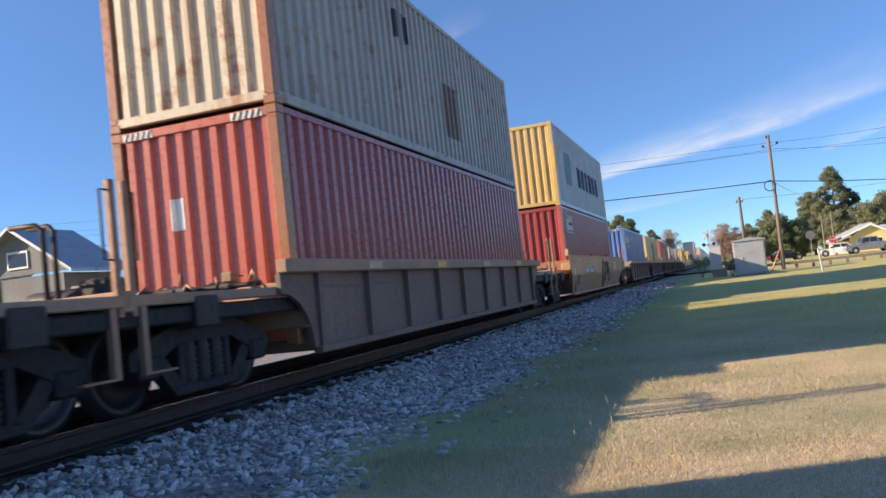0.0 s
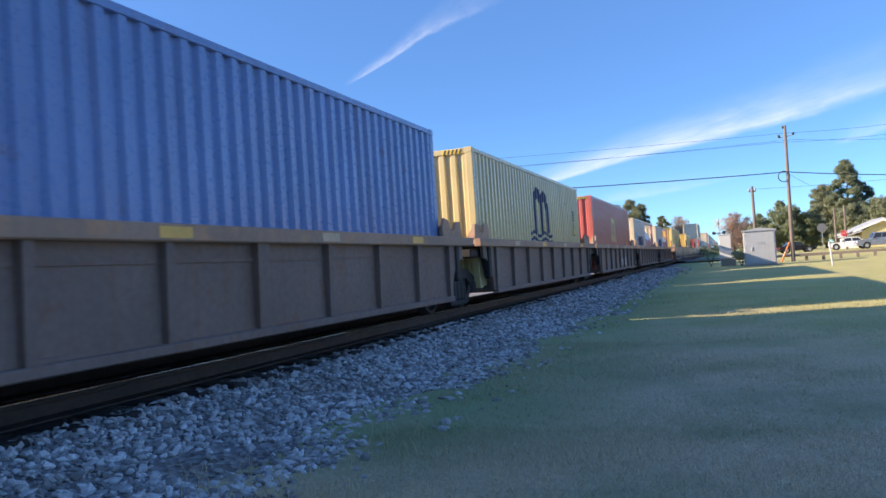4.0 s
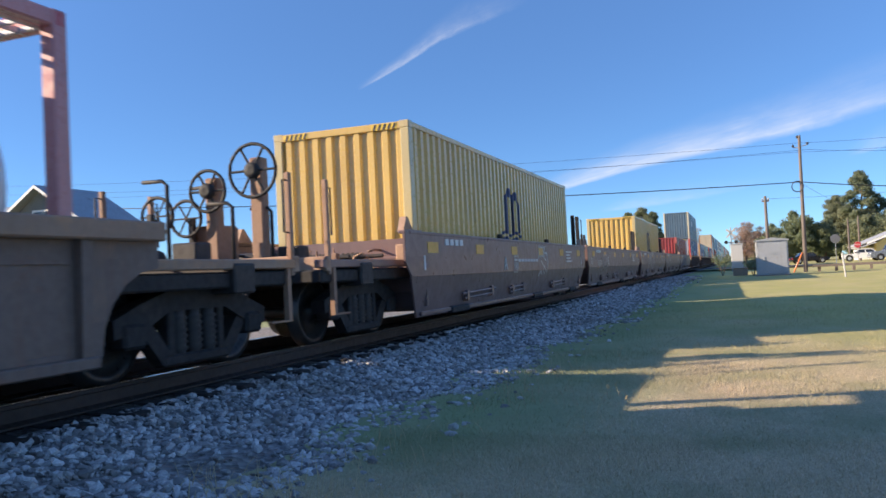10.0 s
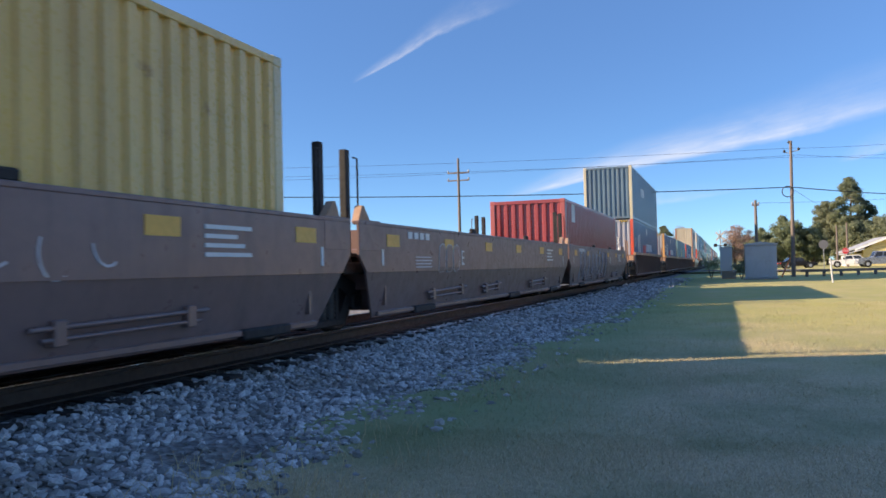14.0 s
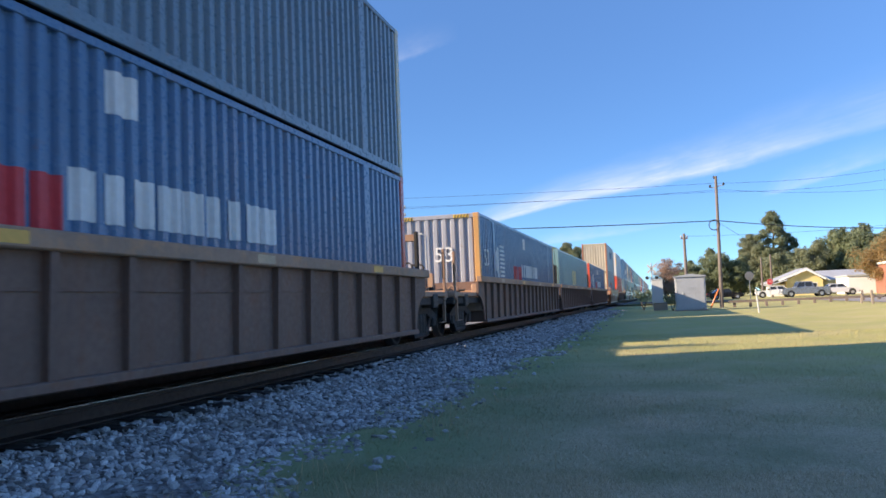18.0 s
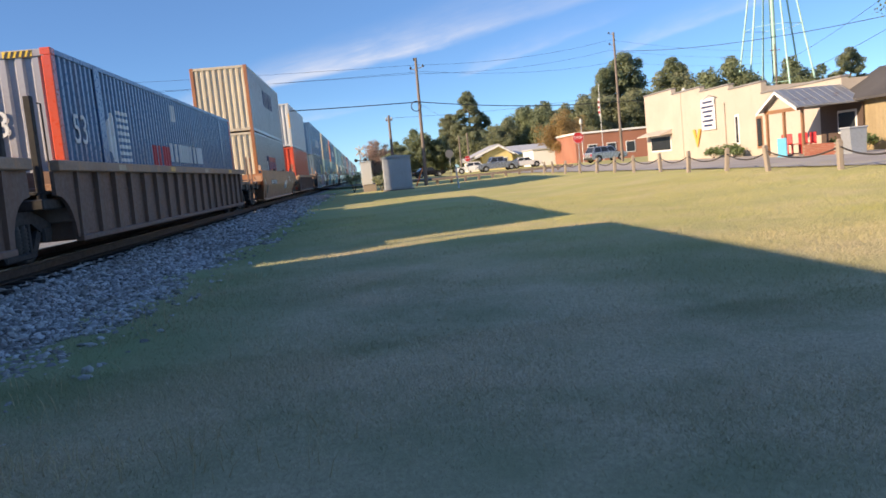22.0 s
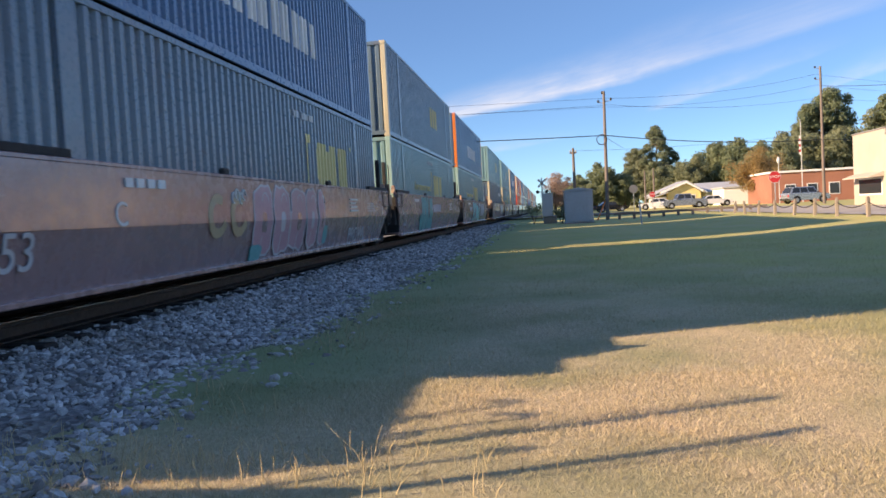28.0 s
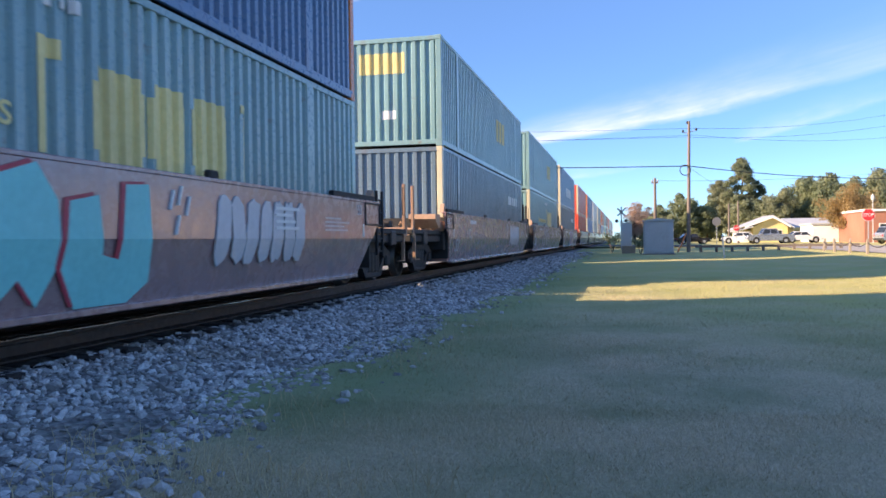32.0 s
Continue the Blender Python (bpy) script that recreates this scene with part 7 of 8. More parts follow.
def shed():
    ob = thing("shed", "tan board-clad shed with a dark shingle roof and a brown door", "shed", (0, 0, 0))
    x0, x1, y0, y1, xm = 21.1, 25.1, 28.5, 34.0, 23.1
    zb, ze, zp = 0.5, 2.95, 4.05
    part("core", Mb().prism([(x0 + 0.03, zb), (x1 - 0.03, zb), (x1 - 0.03, ze), (xm, zp), (x0 + 0.03, ze)], 1, y0 + 0.03, y1), board_tan, ob)
    n = 20
    for i in range(n):
        a = x0 + (x1 - x0) * i / n
        b = a + (x1 - x0) / n - 0.012
        top = lambda x: ze + (zp - ze) * (1 - abs(x - xm) / (xm - x0))
        part("board", Mb().prism([(a, zb), (b, zb), (b, top(b)), (a, top(a))], 1, y0 + 0.002 * (i % 2), y0 + 0.029), board_tan, ob)
    for i in range(24):
        a = y0 + 0.03 + (y1 - y0 - 0.03) * i / 24
        part("board", Mb().box(x0 + 0.002 * (i % 2), a, zb, x0 + 0.029, a + (y1 - y0) / 24 - 0.014, ze), board_tan, ob)
    for s in (-1, 1):
        a = (xm, zp + 0.14)
        b = (xm + s * 2.5, zp + 0.14 - 2.5 * (zp - ze) / (xm - x0))
        part("roof_slope", Mb().prism([a, b, (b[0], b[1] - 0.1), (a[0], a[1] - 0.1)], 1, y0 - 0.45, y1 + 0.3), shingle, ob)
        part("barge_board", Mb().prism([(a[0], a[1] - 0.10), (b[0], b[1] - 0.10), (b[0], b[1] - 0.24), (a[0], a[1] - 0.24)], 1, y0 - 0.45, y0 - 0.41), board_tan, ob)
    d = part("door", Mb().box(21.58, y0 - 0.04, 0.55, 22.48, y0 - 0.003, 2.72, 0.01), door_brown, ob, "brown door with a louvre below")
    part("door_frame", Mb().box(21.48, y0 - 0.03, 0.5, 21.57, y0 - 0.002, 2.82).box(22.49, y0 - 0.03, 0.5, 22.58, y0 - 0.002, 2.82).box(21.57, y0 - 0.03, 2.73, 22.49, y0 - 0.002, 2.82), board_tan, ob)
    lv = Mb()
    for i in range(9):
        lv.prism([(y0 - 0.06, 0.72 + i * 0.06), (y0 - 0.041, 0.74 + i * 0.06), (y0 - 0.041, 0.76 + i * 0.06)], 0, 21.72, 22.34)
    part("louvre", lv, door_brown, d)
    part("knob", Mb().lathe([(-0.10, 0.015), (-0.07, 0.03), (-0.04, 0.02)], 8, 1, (22.38, y0, 1.55)), galv, d)
    part("vent", Mb().box(23.2, y0 - 0.03, 2.76, 24.0, y0 - 0.002, 3.04), glass_dark, ob)
    part("lamp", Mb().lathe([(2.75, 0.06), (2.85, 0.10), (3.0, 0.05)], 10, 2, (22.8, y0 - 0.1, 0)), white_paint, ob)
    x = thing("crossbuck_sign", "old white crossing sign hung on the shed wall", "sign", (21.07, 30.5, 2.1))
    for a in (35, -35):
        o = part("blade", Mb().box(-0.025, -0.1, -0.58, 0.0, 0.1, 0.58), trim_white, x, at=(-0.012 * (a > 0), 0, 0))
        o.rotation_euler.x = radians(a)
    c = thing("utility_cabinet", "white metal cabinet against the shed", "cabinet", (24.35, 28.05, ground_z(24, 28)))
    part("body", Mb().box(-0.75, -0.35, 0, 0.75, 0.40, 1.62, 0.02), white_paint, c)
    part("lid", Mb().box(-0.79, -0.39, 1.62, 0.79, 0.44, 1.68, 0.01), white_paint, c)
    part("handle", Mb().box(0.55, -0.38, 0.75, 0.60, -0.35, 0.95), galv, c)
    f = thing("board_fence", "tan wooden privacy fence beside the shed", "fence", (0, 0, 0))
    for i in range(44):
        a = 25.3 + i * 0.16
        part("fence_board", shared("fence_board", lambda m: m.box(0, 0, 0, 0.15, 0.025, 1.83), board_tan), board_tan, f, at=(a, 28.9 + 0.004 * (i % 2), 0.56))
    for z in (0.9, 2.0):
        part("fence_rail", Mb().box(25.3, 28.93, z, 32.4, 28.98, z + 0.09), board_tan, f)


store()
shop_sign()
porch()
shed()


# ---- further off ----
def water_tower():
    ob = thing("water_tower", "white water tank on pale green legs", "water tower", (74.5, 140.0, 0.5))
    zt = 30.4
    part("tank", Mb().lathe([(zt, 3.25), (zt + 6.2, 3.25), (zt + 6.9, 3.0), (zt + 7.6, 1.6), (zt + 7.9, 0.5)], 32, 2), tower_white, ob)
    part("bowl", Mb().lathe([(zt - 2.6, 0.6), (zt - 2.3, 1.6), (zt - 1.4, 2.7), (zt - 0.01, 3.25)], 32, 2), tower_green, ob, "pale green bowl under the tank")
    part("balcony", Mb().lathe([(zt - 0.1, 3.26), (zt - 0.1, 3.7), (zt, 3.7), (zt, 3.26)], 32, 2), tower_green, ob)
    rail = Mb()
    for k in range(32):
        a = k * math.pi / 16
        b = a + math.pi / 16
        p, q = (3.65 * math.cos(a), 3.65 * math.sin(a)), (3.65 * math.cos(b), 3.65 * math.sin(b))
        rail.path([(*p, zt), (*p, zt + 0.9), (*q, zt + 0.9)], 0.03, 4)
    part("railing", rail, tower_green, ob)
    part("riser", Mb().tube((0, 0, 0), (0, 0, zt - 2.4), 0.45, n=14), tower_green, ob)
    legs = []
    for k in range(6):
        a = math.radians(22 + 60 * k)
        p, q = Vector((3.2 * math.cos(a), 3.2 * math.sin(a), zt)), Vector((8.2 * math.cos(a), 8.2 * math.sin(a), 0))
        legs.append((p, q))
        part("leg", Mb().tube(q, p, 0.19, 0.15, 8), tower_green, ob)
    for lv in (0.33, 0.66):
        for k in range(6):
            p, q = legs[k][0].lerp(legs[k][1], lv), legs[(k + 1) % 6][0].lerp(legs[(k + 1) % 6][1], lv)
            part("strut", Mb().tube(p, q, 0.05, n=6), tower_green, ob)
    lad = Mb()
    for s in (-0.2, 0.2):
        lad.tube((3.28, s, zt), (3.28, s, zt + 7), 0.03, n=4)
    o = part("ladder", lad, tower_white, ob)
    o.rotation_euler.z = radians(-70)
    for text, z, h in (("FOL", zt + 5.2, 1.0), ("G", zt + 4.0, 0.8)):
        me = words(text, h, navy_mark, 0.01)
        for v in me.vertices:
            a = v.co.x / 3.27 - 0.05
            r = 3.27 - v.co.y
            v.co = (r * math.sin(a), -r * math.cos(a), v.co.z)
        o = part("town_letters", me, navy_mark, ob, "dark letters on the tank", at=(0, 0, z))
        o.rotation_euler.z = radians(-8)
    o = part("emblem", Mb().prism([(-0.5, zt + 2.1), (0.4, zt + 1.9), (0.7, zt + 2.6), (0.3, zt + 3.2), (-0.2, zt + 3.0)], 1, -3.32, -3.27), navy_mark, ob)
    o.rotation_euler.z = radians(-4)


def house():
    ob = thing("house", "pale yellow house with white trim and a grey roof", "house", (21.2, 130.0, 0.5))
    part("gable_wall", Mb().prism([(-2.4, 0), (2.6, 0), (2.6, 2.4), (0.4, 4.0), (-2.4, 2.4)], 1, 0, 9), yellow_wall, ob)
    for s, w in ((-1, 5.4), (1, 3.1)):
        a, b = (0.4, 4.25), (0.4 + s * w, 4.25 - w * 0.62 * (0.62 if s < 0 else 1.0))
        part("roof", Mb().prism([a, b, (b[0], b[1] - 0.16), (a[0], a[1] - 0.16)], 1, -0.6, 9.4), roof_pale, ob)
    part("trim", Mb().prism([(0.4, 4.1), (2.9, 2.55), (2.9, 2.3), (0.4, 3.8)], 1, -0.66, -0.6).prism([(0.4, 4.1), (-3.6, 2.56), (-3.6, 2.3), (0.4, 3.8)], 1, -0.66, -0.6), trim_white, ob)
    part("wing", Mb().box(2.6, 2.0, 0, 9.0, 8.5, 2.3), yellow_wall, ob)
    part("wing_roof", Mb().prism([(2.0, 2.3), (8.9, 2.3), (5.4, 3.8)], 0, 2.6, 9.3), roof_pale, ob)
    part("porch_roof", Mb().prism([(-5.0, 1.9), (-2.4, 2.6), (-2.4, 2.45), (-5.0, 1.75)], 1, -1.0, 6), roof_pale, ob)
    part("porch_wall", Mb().box(-4.6, 1.5, 0, -2.4, 6, 1.9), trim_white, ob)
    for x in (-0.9, 0.3, 1.4):
        w = part("window", Mb().box(x - 0.42, -0.05, 0.9, x + 0.42, 0.0, 2.0), trim_white, ob)
        part("pane", Mb().box(x - 0.33, -0.07, 1.0, x + 0.33, -0.051, 1.9), glass_dark, w)
    b = thing("white_building", "plain white building behind the house", "building", (27.6, 121.0, 0.45))
    part("wall", Mb().box(-2.2, 0, 0, 2.2, 8, 2.6), trim_white, b)
    part("roof", Mb().box(-2.4, -0.2, 2.6, 2.4, 8.2, 2.8), roof_pale, b)


def brick_building():
    ob = thing("brick_building", "low red brick building with a flat white roof edge", "building", (27.8, 105.0, 0.4))
    part("wall", Mb().box(0, 0, 0, 22, 12, 3.95), brick_wall, ob)
    part("roof_edge", Mb().box(-0.2, -0.2, 3.95, 22.2, 12.2, 4.2), trim_white, ob)
    for x in (1.6, 4.2, 6.8):
        w = part("window", Mb().box(x, -0.06, 1.0, x + 1.3, 0.0, 2.5), trim_white, ob)
        part("pane", Mb().box(x + 0.1, -0.08, 1.1, x + 1.2, -0.061, 2.4), glass_dark, w)
    f = thing("flag_pole", "white flagpole with a limp striped flag", "flagpole", base(30.0, 100.0))
    part("pole", Mb().tube((0, 0, 0), (0, 0, 9.7), 0.06, 0.04), white_paint, f)
    for i in range(7):
        part("flag_stripe", Mb().prism([(-0.05 - 0.13 - 0.05 * (i % 3), 5.6 + i * 0.32), (-0.05, 5.6 + i * 0.32), (-0.05, 5.93 + i * 0.32), (-0.05 - 0.13 - 0.05 * ((i + 1) % 3), 5.93 + i * 0.32)], 1, -0.03 + 0.02 * (i % 2), 0.03 + 0.02 * (i % 2)), sign_red if i % 2 else trim_white, f)
    for x, y in ((26.0, 95.0), (24.6, 60.0)):
        l = thing("street_lamp", "white lantern street lamp", "street lamp", base(x, y))
        part("pole", Mb().tube((0, 0, 0), (0, 0, 4.6), 0.05, 0.04), white_paint, l)
        part("lantern", Mb().lathe([(4.6, 0.1), (4.8, 0.2), (5.1, 0.18), (5.3, 0.05)], 10, 2), white_paint, l)
    s = thing("street_light", "cobra-head street light on a long arm", "street lamp", (29.6, 41.0, 8.0))
    part("arm", Mb().path([(0, 0, 0.6), (-2.0, -0.4, 1.6), (-3.9, -0.9, 1.75)], 0.04), galv, s)
    part("head", Mb().lathe([(-0.5, 0.05), (-0.3, 0.16), (0.2, 0.16), (0.4, 0.05)], 10, 0, (-4.3, -1.0, 1.72)), galv, s)


def car(x, y, turn, paint_, label, kind="suv"):
    ob = thing("pickup_truck" if kind == "truck" else "car", label, "truck" if kind == "truck" else "car", (x, y, ground_z(x, y) + 0.03), turn, group="parked cars")
    # length, bonnet, roof from and to, tail, heights of belt, bonnet and roof
    ln, nose, r0, r1, rear, belt, hood, top = {"truck": (2.75, 1.45, 0.75, -0.75, -0.95, 1.12, 1.08, 1.82), "suv": (2.3, 1.35, 0.55, -1.75, -2.15, 1.02, 0.98, 1.70), "car": (2.3, 1.2, 0.45, -0.95, -1.7, 0.92, 0.88, 1.44)}[kind]
    tail = belt if kind != "suv" else belt + 0.02
    sill = [(-ln, 0.50), (-ln + 0.12, 0.32), (ln - 0.15, 0.32), (ln, 0.48), (ln, hood - 0.22), (ln - 0.12, hood - 0.08), (nose, hood), (nose - 0.25, belt), (-ln + 0.05, tail), (-ln, tail - 0.15)]
    part("body", Mb().prism(sill, 1, -0.80, 0.80).prism([(a * 0.985, 0.04 + b * 0.95) for a, b in sill], 1, -0.90, 0.90), paint_, ob)
    cab = [(nose - 0.3, 0.86, belt - 0.03), (r0, 0.68, top), (r1, 0.68, top), (rear, 0.86, belt - 0.03)]
    v = [(x_, s * w_, z_) for x_, w_, z_ in cab for s in (-1, 1)]
    cabin = part("cabin", Mb().add(v, [(0, 2, 4, 6), (7, 5, 3, 1), (0, 1, 3, 2), (2, 3, 5, 4), (4, 5, 7, 6), (0, 6, 7, 1)]), paint_, ob)
    lerp = lambda p, q, k: tuple(a + (b - a) * k for a, b in zip(p, q))
    for name, (a, b) in (("windscreen", (0, 1)), ("rear_window", (3, 2))):
        p, q = cab[a], cab[b]
        out = 0.012 if a == 0 else -0.012
        lo, hi_ = lerp(p, q, 0.14), lerp(p, q, 0.9)
        part(name, Mb().add([(lo[0] + out, -lo[1] + 0.08, lo[2] + 0.01), (lo[0] + out, lo[1] - 0.08, lo[2] + 0.01), (hi_[0] + out, hi_[1] - 0.06, hi_[2] + 0.01), (hi_[0] + out, -hi_[1] + 0.06, hi_[2] + 0.01)], [(0, 1, 2, 3)]), glass_dark, cabin)
    for s in (-1, 1):
        front, back = (lerp(cab[0], cab[1], 0.16), lerp(cab[0], cab[1], 0.86)), (lerp(cab[3], cab[2], 0.16), lerp(cab[3], cab[2], 0.86))
        n = 2 if kind != "suv" else 3
        for k in range(n):
            a, b = 0.05 + k * 0.92 / n, 0.05 + (k + 0.9) * 0.92 / n
            q = [lerp(front[0], back[0], a), lerp(front[0], back[0], b), lerp(front[1], back[1], b), lerp(front[1], back[1], a)]
            part("side_window", Mb().add([(x_, s * (w_ + 0.012), z_) for x_, w_, z_ in q], [(0, 1, 2, 3)]), glass_dark, cabin)
        for x_ in (-ln * 0.62, ln * 0.63):
            part("wheel_arch", Mb().lathe([(-0.02, 0.42), (0.02, 0.42)], 18, 1, (x_, s * 0.893, 0.38)), blackhole, ob)
            w = part("wheel", Mb().lathe([(-0.11, 0.28), (-0.1, 0.34), (0.1, 0.34), (0.11, 0.28)], 18, 1, (x_, s * 0.83, 0.34)), blackhole, ob)
            part("hubcap", Mb().lathe([(-0.125, 0.2), (0.125, 0.2)], 14, 1, (x_, s * 0.83, 0.34)), galv, w)
        part("headlight", Mb().box(ln - 0.05, s * 0.66 - 0.16, hood - 0.30, ln + 0.02, s * 0.66 + 0.16, hood - 0.16, 0.01), trim_white, ob)
        part("tail_light", Mb().box(-ln - 0.01, s * 0.74 - 0.1, tail - 0.34, -ln + 0.04, s * 0.74 + 0.1, tail - 0.12, 0.01), sign_red, ob)
        part("mirror", Mb().box(nose - 0.55, s * 0.98 - 0.09, belt + 0.02, nose - 0.42, s * 0.98 + 0.09, belt + 0.16, 0.02), blackhole, ob)
    for x_ in (-ln - 0.05, ln - 0.02):
        part("bumper", Mb().box(x_, -0.86, 0.36, x_ + 0.07, 0.86, 0.54, 0.02), galv if kind == "truck" else blackhole, ob)
    if kind == "truck":
        part("cargo_bed", Mb().box(-ln + 0.1, -0.72, belt - 0.4, rear - 0.05, 0.72, belt + 0.004), blackhole, ob)


water_tower()
house()
brick_building()
car(26.6, 88.0, 15, car_silver, "silver sport utility car parked by the shops")
car(17.1, 105.0, 185, car_pale, "grey-blue pickup truck on the road", "truck")
car(14.2, 108.5, 175, car_white, "white car in front of the yellow house", "car")
car(22.0, 111.0, 5, car_white, "white car by the house", "car")
car(9.0, 118.0, 10, car_black, "dark car beyond the road", "car")


weather_board = paint("grey weathered siding", (0.20, 0.20, 0.20), 0.85, streak=0.3)


def left_house():
    ob = thing("house", "grey tin-roofed house beyond the railway", "house", (-30.5, 31.0, 0.5))
    part("wall", Mb().box(-5, -3, 0, 3.5, 0.2, 3.7), weather_board, ob)
    for s in (-1, 1):
        part("roof", Mb().prism([(1.0, 6.0), (1.0 + s * 3.4, 3.8), (1.0 + s * 3.4, 3.65), (1.0, 5.85)], 1, -3.5, 0.4), tin, ob)
    part("roof_wing", Mb().prism([(-3.4, 3.8), (0.2, 3.8), (-1.6, 5.4)], 0, -8, -1.6), tin, ob)
    part("gable", Mb().prism([(-2.0, 3.8), (4.0, 3.8), (1.0, 5.9)], 1, -3.0, -2.9), weather_board, ob)
    w = part("window", Mb().box(0.4, -3.06, 4.1, 1.6, -3.0, 4.9), trim_white, ob)
    part("pane", Mb().box(0.5, -3.08, 4.2, 1.5, -3.061, 4.8), glass_dark, w)


left_house()


# ---- trees ----
bark = paint("grey-brown bark", (0.16, 0.12, 0.09), 0.95, var=0.25, fine=20)


def leaf_mat(name, a, b):
    m, nt, bs = nodes_of(name)
    r = nt.nodes.new("ShaderNodeNewGeometry").outputs["Random Per Island"]
    c = mix(nt, r, a, b)
    c = mix(nt, ramp(nt, noise_tex(nt, coords(nt), 0.5, 3), 0.4, 0.65, 0, 0.4), c, scaled(a, 0.8))
    info = nt.nodes.new("ShaderNodeObjectInfo").outputs["Random"]
    c = mix(nt, ramp(nt, info, 0.45, 1.0, 0, 0.35), c, (b[0] * 1.1, b[1] * 0.92, b[2] * 1.05))
    link(nt, c, bs.inputs["Base Color"])
    bs.inputs["Roughness"].default_value = 0.6
    tr = nt.nodes.new("ShaderNodeBsdfTranslucent")
    link(nt, c, tr.inputs["Color"])
    mx = nt.nodes.new("ShaderNodeMixShader")
    mx.inputs[0].default_value = 0.5
    link(nt, bs.outputs[0], mx.inputs[1])
    link(nt, tr.outputs[0], mx.inputs[2])
    link(nt, mx.outputs[0], nt.nodes["Material Output"].inputs[0])
    return m


leaf_green = leaf_mat("dark green leaves", (0.17, 0.205, 0.11), (0.30, 0.34, 0.19))
leaf_oak = leaf_mat("live oak leaves", (0.10, 0.15, 0.06), (0.23, 0.30, 0.13))
leaf_pine = leaf_mat("pine needles", (0.15, 0.19, 0.11), (0.28, 0.32, 0.18))
leaf_gold = leaf_mat("autumn leaves", (0.26, 0.20, 0.08), (0.42, 0.29, 0.12))
twig_bare = leaf_mat("bare twigs", (0.34, 0.25, 0.19), (0.48, 0.38, 0.28))
moss = leaf_mat("grey hanging moss", (0.38, 0.33, 0.26), (0.52, 0.46, 0.37))


def leaf_cards(centres, radii, count, size, seed, flat=0.75, shell=0.55):
    """Many small leaves that clothe rounded clumps round the given centres, turned mostly outwards."""
    rnd = np.random.default_rng(seed)
    c, rad = np.asarray(centres), np.asarray(radii)
    pick = rnd.choice(len(c), count, p=rad ** 2 / np.sum(rad ** 2))
    d = rnd.normal(size=(count, 3))
    d /= np.linalg.norm(d, axis=1)[:, None]
    rr = rad[pick] * (shell + (1.06 - shell) * rnd.random(count) ** 0.7) * (1 + 0.16 * np.sin(d[:, 0] * 7 + pick) * np.sin(d[:, 1] * 6) + 0.08 * rnd.normal(size=count))
    p = c[pick] + d * rr[:, None] * np.array([1, 1, flat])
    out = d + rnd.normal(size=(count, 3)) * 0.55
    a = np.cross(out, rnd.normal(size=(count, 3)))
    a /= np.linalg.norm(a, axis=1)[:, None] + 1e-9
    b = np.cross(out, a)
    b /= np.linalg.norm(b, axis=1)[:, None] + 1e-9
    s = size * rnd.uniform(0.6, 1.4, count)[:, None]
    v = np.stack([p - a * s, p + b * s * 0.55, p + a * s, p - b * s * 0.55], axis=1).reshape(-1, 3)
    f = np.arange(count * 4).reshape(-1, 4)
    return v, f


def mesh_of(name, v, f, material):
    me = bpy.data.meshes.new(name)
    me.from_pydata(v.tolist(), [], f.tolist())
    me.materials.append(material)
    return me


def tree(label, kind, height, spread, seed, leaves, size, material, bare=0.35):
    """A tree at the origin: trunk, limbs and a crown of leaf clumps inside an oval (pine) or a broad dome."""
    rnd = random.Random(seed)
    ob = thing("tree", label, "tree")
    pine = kind == "pine"
    r0 = height * (0.014 if pine else 0.02) + 0.08
    pts = [Vector((0, 0, -0.3)), Vector((rnd.uniform(-0.15, 0.15), rnd.uniform(-0.15, 0.15), height * 0.35)),
           Vector((rnd.uniform(-0.3, 0.3), rnd.uniform(-0.3, 0.3), height * (0.95 if pine else 0.72)))]
    wood = Mb().tube(pts[0], pts[1], r0, r0 * 0.75, 9, False).tube(pts[1], pts[2], r0 * 0.75, r0 * 0.22, 9, False)
    centres, radii = [], []
    n = 17 if pine else 15
    for i in range(n):
        q = (i + 0.5) / n
        z = height * (bare + (0.96 - bare) * q)
        start = pts[1].lerp(pts[2], min(1, max(0, (z * (0.97 if pine else 0.7) - pts[1].z) / (pts[2].z - pts[1].z))))
        a = i * 2.4 + rnd.uniform(-0.4, 0.4)
        env = math.sin(math.pi * (0.12 + 0.83 * q ** 0.8)) ** 0.75 if pine else math.sqrt(max(0.05, 1 - (1.15 * q - 0.25) ** 2))
        reach = spread * env * (rnd.uniform(0.5, 0.8) if pine else rnd.uniform(0.45, 0.85))
        tip = Vector((math.cos(a) * reach, math.sin(a) * reach, z))
        mid = start.lerp(tip, 0.5) + Vector((0, 0, height * 0.015))
        wood.tube(start, mid, r0 * 0.3, r0 * 0.2, 6, False).tube(mid, tip, r0 * 0.2, r0 * 0.06, 6, False)
        k = 6 if pine else 8
        for j in range(k):
            q2 = start.lerp(tip, rnd.uniform(0.4, 1.12))
            centres.append(tuple(q2 + Vector((rnd.gauss(0, 1), rnd.gauss(0, 1), rnd.gauss(0, 0.7))) * spread * 0.14))
            radii.append(spread * (rnd.uniform(0.13, 0.28) if pine else rnd.uniform(0.13, 0.29)))
    part("trunk", wood, bark, ob)
    v, f = leaf_cards(centres, radii, leaves, size, seed, 0.7 if pine else 0.8, 0.3)
    part("crown", mesh_of("crown", v, f, material), material, ob)
    return ob


def placed(ob, x, y, k=1.0, turn=0.0, z=None):
    m = pose(x, y, ground_z(x, y) if z is None else z, 0, 0, turn) @ Matrix.Scale(k, 4)
    return copy_thing(ob, m)


